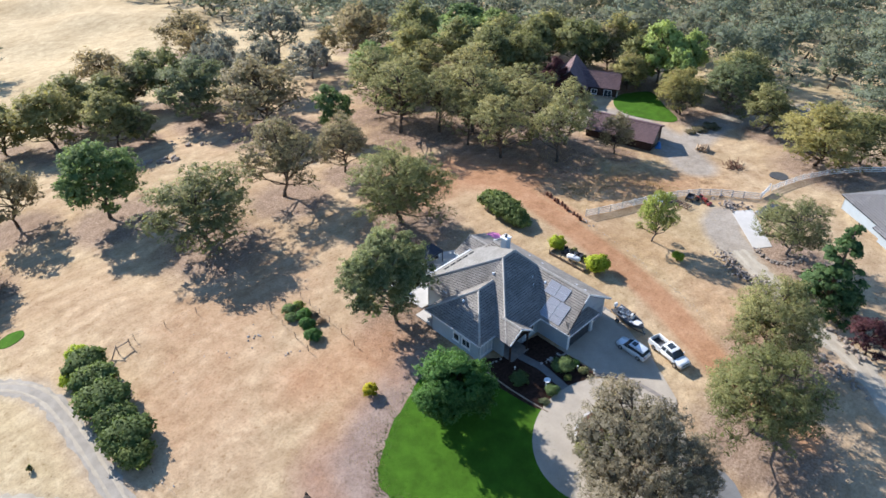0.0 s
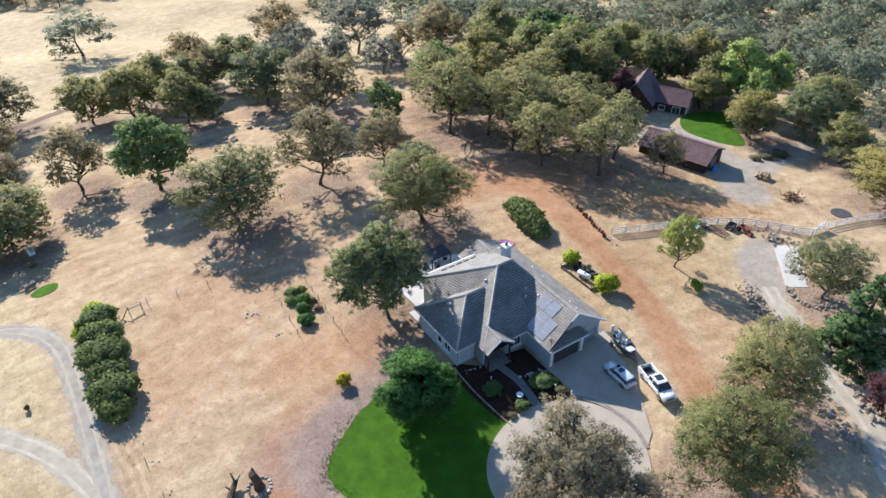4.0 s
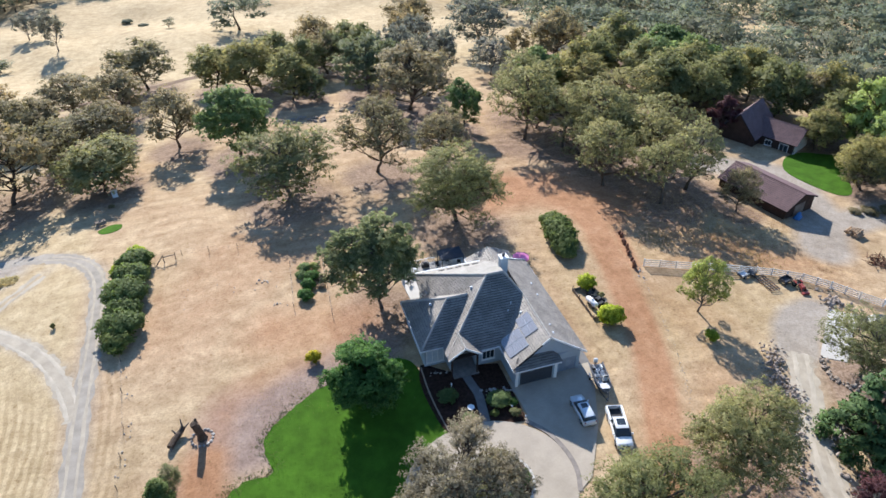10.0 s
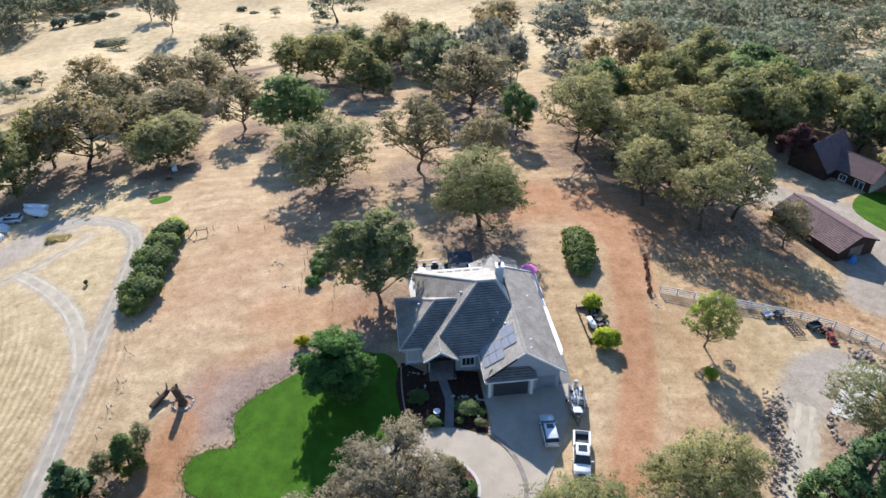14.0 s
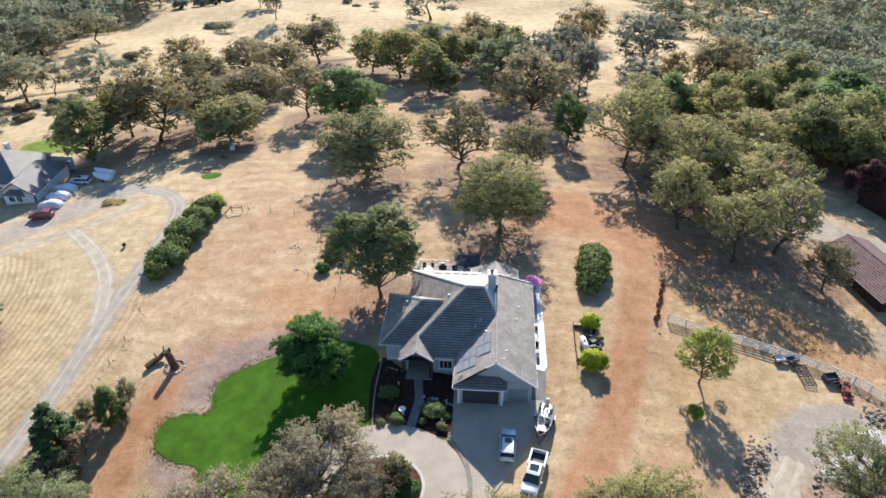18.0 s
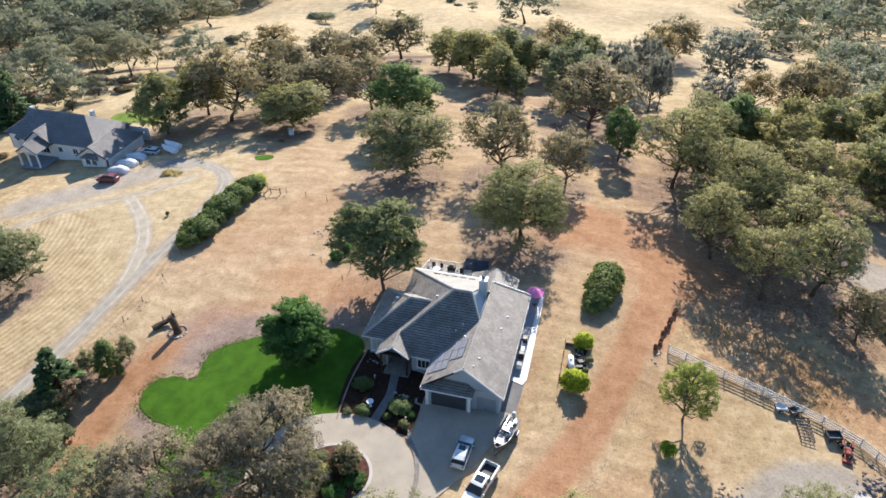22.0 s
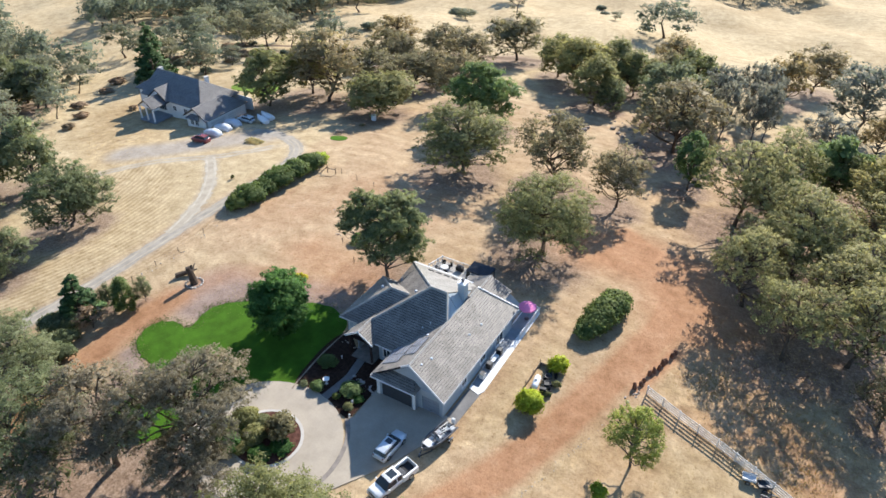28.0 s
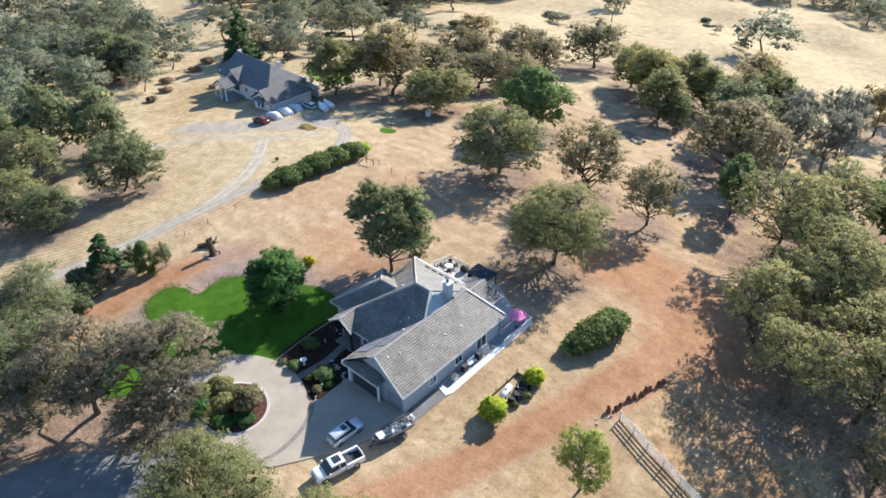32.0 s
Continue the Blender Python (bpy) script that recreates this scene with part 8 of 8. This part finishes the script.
def railing(name, pts, label, h=1.0, base=0.12):
    e = root(name, pose(pts[0][0], pts[0][1], float(Z(*pts[0])) + base), label, "railing")
    ox, oy = pts[0]
    for (x0, y0), (x1, y1) in zip(pts, pts[1:]):
        L = math.hypot(x1 - x0, y1 - y0)
        for hz, w in ((h, 0.09), (0.12, 0.06)):
            bm = bmesh.new()
            beam(bm, (x0 - ox, y0 - oy, hz), (x1 - ox, y1 - oy, hz), w, 0.07)
            part("rail", bm, M["white"], e)
        n = int(L / 0.16)
        for k in range(n + 1):
            x, y = x0 + (x1 - x0) * k / n - ox, y0 + (y1 - y0) * k / n - oy
            w = 0.06 if k % 12 == 0 else 0.02
            part("post" if w > 0.05 else "baluster", boxm(x - w, x + w, y - w, y + w, 0.0, h + (0.1 if w > 0.05 else -0.03)), M["white"], e)
    return e


railing("deck_railing", [(6.5, 18.2), (6.5, 24.4), (4.4, 24.5)], "white picket railing at the end of the side walk")
railing("patio_railing", [(-12.5, 25.2), (-11.8, 28.1), (-6.5, 28.1)], "white picket railing round the back patio", base=0.16)


def chair(m, mat=None):
    e = root("patio_chair", m, "dark metal patio chair on the pale patio", "chair", "chairs on the patio")
    mt = mat or M["black"]
    part("seat", boxm(-0.27, 0.27, -0.27, 0.27, 0.40, 0.46, 0.02), mt, e)
    part("backrest", boxm(-0.27, 0.27, 0.25, 0.31, 0.463, 1.0, 0.02), mt, e)
    for x in (-0.24, 0.24):
        for y in (-0.24, 0.24):
            part("leg", boxm(x - 0.025, x + 0.025, y - 0.025, y + 0.025, 0.0, 0.4), mt, e)
        part("armrest", boxm(x - 0.03, x + 0.03, -0.24, 0.25, 0.64, 0.68), mt, e)
    return e


def pz(x, y):
    return float(Z(x, y)) + 0.16


proto_chair = chair(pose(-11.0, 27.2, pz(-11.0, 27.2), 0, 0, 20))
for x, y, a in ((-9.9, 27.2, -30), (-11.2, 25.6, 100), (-9.6, 25.4, 200), (-6.4, 26.6, 10), (-4.6, 27.4, 80), (-3.0, 26.6, 160), (-5.0, 25.6, 230), (-11.5, 24.0, 40)):
    copy_thing(proto_chair, pose(x, y, pz(x, y), 0, 0, a))
tb = root("patio_table", pose(-10.3, 26.2, pz(-10.3, 26.2)), "round pale patio table with a glass top", "table")
bm = bmesh.new()
lathe(bm, [(0.6, 0.70), (0.62, 0.72), (0.62, 0.75), (0.6, 0.76)], 20)
part("tabletop", bm, M["vinyl"], tb)
bm = bmesh.new()
lathe(bm, [(0.3, 0), (0.28, 0.04), (0.05, 0.08), (0.05, 0.70)], 12)
part("pedestal", bm, M["darkmetal"], tb)
pg = root("pergola", pose(-4.3, 26.8, pz(-4.3, 26.8)), "grey-blue canvas gazebo on dark posts on the patio", "gazebo")
for x in (-1.7, 1.7):
    for y in (-1.2, 1.2):
        part("post", boxm(x - 0.06, x + 0.06, y - 0.06, y + 0.06, 0, 2.2), M["black"], pg)
bm = bmesh.new()
tv = bm.verts.new((0, 0, 2.75))
cv = [bm.verts.new((x, y, 2.2)) for x, y in ((-1.8, -1.3), (1.8, -1.3), (1.8, 1.3), (-1.8, 1.3))]
dv = [bm.verts.new((x, y, 1.95)) for x, y in ((-1.82, -1.32), (1.82, -1.32), (1.82, 1.32), (-1.82, 1.32))]
for k in range(4):
    bm.faces.new((tv, cv[k], cv[(k + 1) % 4]))
    bm.faces.new((cv[k], dv[k], dv[(k + 1) % 4], cv[(k + 1) % 4]))
part("canopy", bm, M["navy"], pg)
gr = root("barbecue", pose(-8.2, 27.3, pz(-8.2, 27.3)), "black lidded barbecue on a cart on the patio", "barbecue")
part("cart", boxm(-0.6, 0.6, -0.28, 0.28, 0.1, 0.8, 0.02), M["black"], gr)
bm = bmesh.new()
prism(bm, [(-0.28, 0.802), (-0.28, 1.0), (-0.12, 1.15), (0.12, 1.15), (0.28, 1.0), (0.28, 0.802)], "x", -0.38, 0.38)
part("lid", bm, M["darkmetal"], gr)
for k, (x, y) in enumerate(((5.6, 9.0), (5.55, 11.0), (5.5, 14.0))):
    ac = root("air_conditioner" if k == 0 else "rubbish_bin", pose(x, y, float(Z(x, y)) + 0.12), "square grey air conditioner beside the house wall" if k == 0 else "dark wheeled bin beside the house wall", "air conditioner" if k == 0 else "bin")
    part("body", boxm(-0.35, 0.35, -0.38, 0.38, 0.05, 0.95 if k else 0.8, 0.05), M["vinyl"] if k == 0 else M["black"], ac)
    part("lid" if k else "grille", boxm(-0.33, 0.33, -0.36, 0.36, 0.952 if k else 0.802, 1.0 if k else 0.84, 0.01), M["darkmetal"], ac)
bs = root("bench", pose(5.5, 12.6, float(Z(5.5, 12.6)) + 0.12, 0, 0, 90), "pale garden bench against the house wall", "bench")
part("seat", boxm(-0.75, 0.75, -0.25, 0.25, 0.4, 0.46, 0.01), M["cover"], bs)
part("backrest", boxm(-0.75, 0.75, 0.22, 0.27, 0.465, 0.95, 0.01), M["cover"], bs)
for x in (-0.68, 0.68):
    part("leg", boxm(x - 0.04, x + 0.04, -0.22, 0.22, 0, 0.4), M["cover"], bs)
bb = root("bird_bath", pose(-11.0, -1.9, float(Z(-11, -1.9)) + 0.06), "white pedestal bird bath in the mulch bed", "bird bath")
bm = bmesh.new()
lathe(bm, [(0.22, 0), (0.2, 0.06), (0.09, 0.12), (0.08, 0.65), (0.2, 0.7)], 14)
part("pedestal", bm, M["white"], bb)
bm = bmesh.new()
lathe(bm, [(0.2, 0.7), (0.42, 0.8), (0.44, 0.86), (0.38, 0.86), (0.1, 0.78)], 18)
part("bowl", bm, M["white"], bb)
for x, y in ((-5.1, -4.9), (-12.0, 2.6), (-6.1, -3.0)):
    lp = root("path_lamp", pose(x, y, float(Z(x, y)) + 0.05), "small pale path lamp at the drive's edge", "lamp")
    bm = bmesh.new()
    lathe(bm, [(0.05, 0), (0.04, 0.5), (0.14, 0.52), (0.02, 0.7)], 10)
    part("post", bm, M["vinyl"], lp)
rail_bed = root("board_frame", pose(12.1, 12.0, float(Z(12.1, 12))), "low weathered board frame round the propane tank", "raised bed")
for a, c2 in (((-1.2, -3.4, 0.25), (-1.2, 3.2, 0.25)), ((-1.2, -3.4, 0.25), (1.6, -3.4, 0.25)), ((-1.2, 3.2, 0.25), (1.6, 3.2, 0.25))):
    bm = bmesh.new()
    beam(bm, a, c2, 0.06, 0.5)
    part("board", bm, M["wood"], rail_bed)
for y in (-3.4, -1.2, 1.0, 3.2):
    part("post", boxm(-1.3, -1.2, y - 0.05, y + 0.05, -0.1, 1.0), M["wood"], rail_bed)
tk = root("propane_tank", pose(12.0, 11.4, float(Z(12, 11.4)), 0, 0, 100), "white horizontal propane tank on legs", "tank")
bm = bmesh.new()
tube(bm, [(-1.15, 0, 0.75), (-1.05, 0, 0.75), (-0.85, 0, 0.75), (0.85, 0, 0.75), (1.05, 0, 0.75), (1.15, 0, 0.75)], [0.1, 0.32, 0.42, 0.42, 0.32, 0.1], 16)
part("shell", bm, M["white"], tk, smooth=True)
bm = bmesh.new()
lathe(bm, [(0.16, 1.15), (0.16, 1.3), (0.05, 1.36)], 12)
part("dome", bm, M["white"], tk)
for x in (-0.6, 0.6):
    part("leg", boxm(x - 0.06, x + 0.06, -0.3, 0.3, 0, 0.38), M["darkmetal"], tk)
junk_rng = random.Random(21)
for k in range(14):
    x, y = 13.4 + junk_rng.uniform(-0.9, 0.9), 12.4 + junk_rng.uniform(-2.2, 2.4)
    w, d, h = (junk_rng.uniform(0.2, 0.5) for _ in range(3))
    kind = junk_rng.choice(("pot", "crate", "bucket"))
    e = root({"pot": "plant_pot", "crate": "storage_crate", "bucket": "bucket"}[kind], pose(x, y, float(Z(x, y)), 0, 0, junk_rng.uniform(0, 90)), {"pot": "dark plastic plant pot among stored garden things", "crate": "dark storage crate among stored garden things", "bucket": "black bucket among stored garden things"}[kind], {"pot": "pot", "crate": "crate", "bucket": "bucket"}[kind], "stored things beside the propane tank")
    bm = bmesh.new()
    if kind == "crate":
        box(bm, -w, w, -d, d, 0, h * 1.6, 0.03)
    else:
        lathe(bm, [(w * 0.6, 0), (w * 0.9, h * 1.4), (w, h * 1.5), (w * 0.85, h * 1.45), (w * 0.6, h * 0.7)], 12)
    part("body", bm, M["black" if k % 3 else "darkmetal"], e)
bush(14.2, 12.8, 0.8, 1.1, "oak", "dark shrub among stored garden things", "yard_shrub", "bush")
bush(13.9, 10.6, 0.7, 1.0, "oak", "dark shrub among stored garden things", "yard_shrub", "bush")


def tractor(m):
    e = root("small_tractor", m, "small red tractor parked by the paddock fence", "tractor")
    part("bonnet", boxm(0.2, 1.35, -0.32, 0.32, 0.6, 1.1, 0.06), M["redpaint"], e)
    part("chassis", boxm(-0.9, 1.3, -0.22, 0.22, 0.4, 0.6), M["darkmetal"], e)
    s = part("seat", boxm(-0.55, -0.15, -0.25, 0.25, 0.8, 0.92, 0.04), M["black"], e)
    part("backrest", boxm(-0.62, -0.55, -0.25, 0.25, 0.922, 1.25, 0.03), M["black"], s)
    for y in (-0.6, 0.6):
        part("mudguard", boxm(-0.9, -0.05, y - 0.16, y + 0.16, 0.98, 1.06, 0.02), M["redpaint"], e)
        wheel(e, -0.5, y, 0.5, 0.3)
        wheel(e, 1.0, y * 0.85, 0.32, 0.2)
    bm = bmesh.new()
    for a, c2 in (((-0.75, -0.5, 1.0), (-0.75, -0.5, 1.9)), ((-0.75, 0.5, 1.0), (-0.75, 0.5, 1.9)), ((-0.75, -0.5, 1.9), (-0.75, 0.5, 1.9))):
        beam(bm, a, c2, 0.06)
    part("roll_bar", bm, M["darkmetal"], e)
    bm = bmesh.new()
    for y in (-0.4, 0.4):
        beam(bm, (0.2, y, 0.95), (1.9, y, 0.45), 0.08)
    part("loader_arm", bm, M["redpaint"], e)
    part("bucket", boxm(1.85, 2.35, -0.65, 0.65, 0.1, 0.5, 0.04), M["redpaint"], e)
    return e


tr_ = tractor(rest(45.2, 7.6, 262, 0.02))
tr_.matrix_basis = tr_.matrix_basis @ Matrix.Scale(0.86, 4)
harrow = root("harrow_frame", rest(40.7, 9.3, 94, 0.0), "long rusty steel harrow frame lying beside the paddock fence", "farm implement", "implements by the fence")
for y in (-0.75, -0.25, 0.25, 0.75):
    part("bar", boxm(-1.9, 1.9, y - 0.05, y + 0.05, 0.30, 0.40), M["rust"], harrow)
for k in range(8):
    x = -1.8 + k * 0.514
    part("cross_bar", boxm(x - 0.045, x + 0.045, -0.85, 0.85, 0.405, 0.47), M["darkmetal"], harrow)
    for y in (-0.75, 0.75):
        part("tine", boxm(x - 0.03, x + 0.03, y - 0.03, y + 0.03, 0.0, 0.298), M["rust"], harrow)
for x, y, a, body in ((38.2, 11.9, 10, "vinyl"), (39.9, 11.9, 25, "darkmetal")):
    e = root("small_trailer", rest(x, y, a, 0.0), "small grey steel trailer beside the paddock fence", "trailer", "implements by the fence")
    part("bed", boxm(-0.75, 0.75, -0.5, 0.5, 0.45, 0.52, 0.01), M[body], e)
    for yy in (-0.5, 0.46):
        part("side_board", boxm(-0.75, 0.75, yy, yy + 0.04, 0.522, 0.8), M[body], e)
    part("tailboard", boxm(-0.79, -0.752, -0.5, 0.5, 0.48, 0.8), M["darkmetal"], e)
    part("drawbar", boxm(0.752, 1.5, -0.05, 0.05, 0.42, 0.5), M["darkmetal"], e)
    for yy in (-0.62, 0.62):
        wheel(e, -0.1, yy, 0.28, 0.14)
tb2 = root("dump_cart", rest(43.9, 9.1, 12, 0.0), "dark grey box cart on wheels beside the small tractor", "cart")
part("bed", boxm(-0.85, 0.85, -0.6, 0.6, 0.45, 0.55, 0.02), M["darkmetal"], tb2)
for y in (-0.6, 0.55):
    part("side_board", boxm(-0.85, 0.85, y, y + 0.05, 0.552, 0.95), M["darkmetal"], tb2)
for x in (-0.85, 0.80):
    part("end_board", boxm(x, x + 0.05, -0.545, 0.545, 0.552, 0.95), M["darkmetal"], tb2)
for x in (-0.5, 0.5):
    for y in (-0.66, 0.66):
        wheel(tb2, x, y, 0.24, 0.1)
wb = root("metal_cabinet", rest(-56.7, 72.2, 15, 0.0), "white upright metal cabinet on short legs under an oak", "cabinet")
part("body", boxm(-0.5, 0.5, -0.35, 0.35, 0.15, 1.45, 0.04), M["white"], wb)
part("lid", boxm(-0.54, 0.54, -0.38, 0.38, 1.452, 1.52, 0.02), M["vinyl"], wb)
for x in (-0.42, 0.42):
    part("leg", boxm(x - 0.05, x + 0.05, -0.28, 0.28, 0, 0.148), M["darkmetal"], wb)
tabl = root("picnic_table", rest(-58.3, 61.5, 20, 0.0), "dark weathered picnic table in the oak's shade", "table")
part("tabletop", boxm(-0.9, 0.9, -0.4, 0.4, 0.7, 0.76), M["wood"], tabl)
for y in (-0.75, 0.75):
    part("bench", boxm(-0.9, 0.9, y - 0.14, y + 0.14, 0.4, 0.45), M["wood"], tabl)
for x in (-0.6, 0.6):
    bm = bmesh.new()
    beam(bm, (x, -0.75, 0), (x, 0.2, 0.7), 0.08)
    beam(bm, (x, 0.75, 0), (x, -0.2, 0.7), 0.08)
    beam(bm, (x, -0.75, 0.38), (x, 0.75, 0.38), 0.08)
    part("leg", bm, M["wood"], tabl)

# ---- ground cover ----


def tufts(name, n, where, size, mat, label, seed):
    """Small blades strewn over the ground."""
    rng = np.random.default_rng(seed)
    P_ = where(rng, n)
    zz = Z(P_[:, 0], P_[:, 1])
    k = 5
    base_p = np.repeat(np.stack([P_[:, 0], P_[:, 1], zz + P_[:, 2]], 1), k, 0)
    a = rng.uniform(0, 6.283, len(base_p))
    s = size * rng.uniform(0.5, 1.4, len(base_p))
    out = np.stack([np.cos(a), np.sin(a), np.zeros_like(a)], 1)
    side = np.stack([-np.sin(a), np.cos(a), np.zeros_like(a)], 1) * (0.22 * s)[:, None]
    tip = base_p + out * (0.6 * s)[:, None] + np.array([0, 0, 1.0]) * (0.8 * s)[:, None]
    q = np.stack([base_p - side, base_p + side, tip + side * 0.3, tip - side * 0.3], 1)
    ob = leaves_mesh(name, q, mat)
    return tagged(ob, label, "grass", kind="stuff")


def on_disc(cx, cy, r0, r1, keep):
    def f(rng, n):
        out = []
        while len(out) < n:
            r, a = math.sqrt(rng.uniform(r0 * r0, r1 * r1)), rng.uniform(0, 6.283)
            x, y = cx + r * math.cos(a), cy + r * math.sin(a)
            if keep(x, y):
                out.append((x, y, 0.0))
        return np.array(out)
    return f


HOUSE_AREA = [(-16, 20), (-16, -5), (-21, -21), (-2, -21), (8, -6), (8, 29), (-13, 29)]
tufts("dry_grass", 6500, on_disc(-5, 25, 0, 95, lambda x, y: not inside(x, y, HOUSE_AREA) and not inside(x, y, LAWN) and noise.noise((x * 0.12, y * 0.12, 0)) > -0.05), 0.09, M["drygrass"], "thin dry grass tufts over bare soil", 4)
tufts("bank_grass", 3600, lambda rng, n: np.array([(c_[0] + rng.normal() * c_[2], c_[1] + rng.normal() * c_[2], 0.0) for c_ in [((35, 21, 3.2), (42, 22, 4), (31, 25, 1.6), (48, 28, 5), (38, 31, 5), (44, 16, 2), (26, 72, 7), (-108, 42, 8))[rng.integers(8)] for _ in range(n)]]), 0.15, M["drygrass"], "clumps of straw-coloured dry grass on the bank below the oaks", 14)
tufts("lawn_grass", 5000, lambda rng, n: np.array([(x, y, 0.05) for x, y in ((rng.uniform(-41, -14), rng.uniform(-28, 12)) for _ in range(n * 2)) if inside(x, y, LAWN)][:n]), 0.06, M["lawnblade"], "short blades of the green lawn", 5)
tufts("leaf_litter", 4000, lambda rng, n: np.array([(c_[0] + rng.normal() * c_[2], c_[1] + rng.normal() * c_[2], 0.0) for c_ in [((0.8, 37, 5), (-25, 57, 5), (-16, 17, 4), (34, 45, 9), (22, 70, 6), (-8, 61, 4), (-19, -18, 4), (14, -18, 5))[rng.integers(8)] for _ in range(n)]]), 0.09, M["brownshrub"], "brown leaf litter below the oaks", 6)


def lawn_edge(out):
    def f(rng, n):
        res = []
        while len(res) < n:
            x, y = LAWN[rng.integers(len(LAWN))]
            x, y = x + rng.normal() * 0.55, y + rng.normal() * 0.55
            if x < -16.5 and (not inside(x, y, LAWN)) == out:
                res.append((x, y, 0.0 if out else 0.05))
        return np.array(res)
    return f


tufts("lawn_fringe", 1500, lawn_edge(True), 0.11, M["lawnblade"], "stray green blades along the ragged lawn edge", 9)
tufts("lawn_edge_litter", 700, lawn_edge(False), 0.07, M["brownshrub"], "brown leaf litter blown onto the lawn edge", 10)
tufts("dry_leaves", 1500, lambda rng, n: np.array([(-36 + rng.normal() * 3.0 + t_ * 13, 4 + rng.normal() * 2.2 + t_ * 8, 0.0) for t_ in rng.random(n)]), 0.07, M["drygrass"], "fallen dry leaves on bare soil beside the lawn", 11)
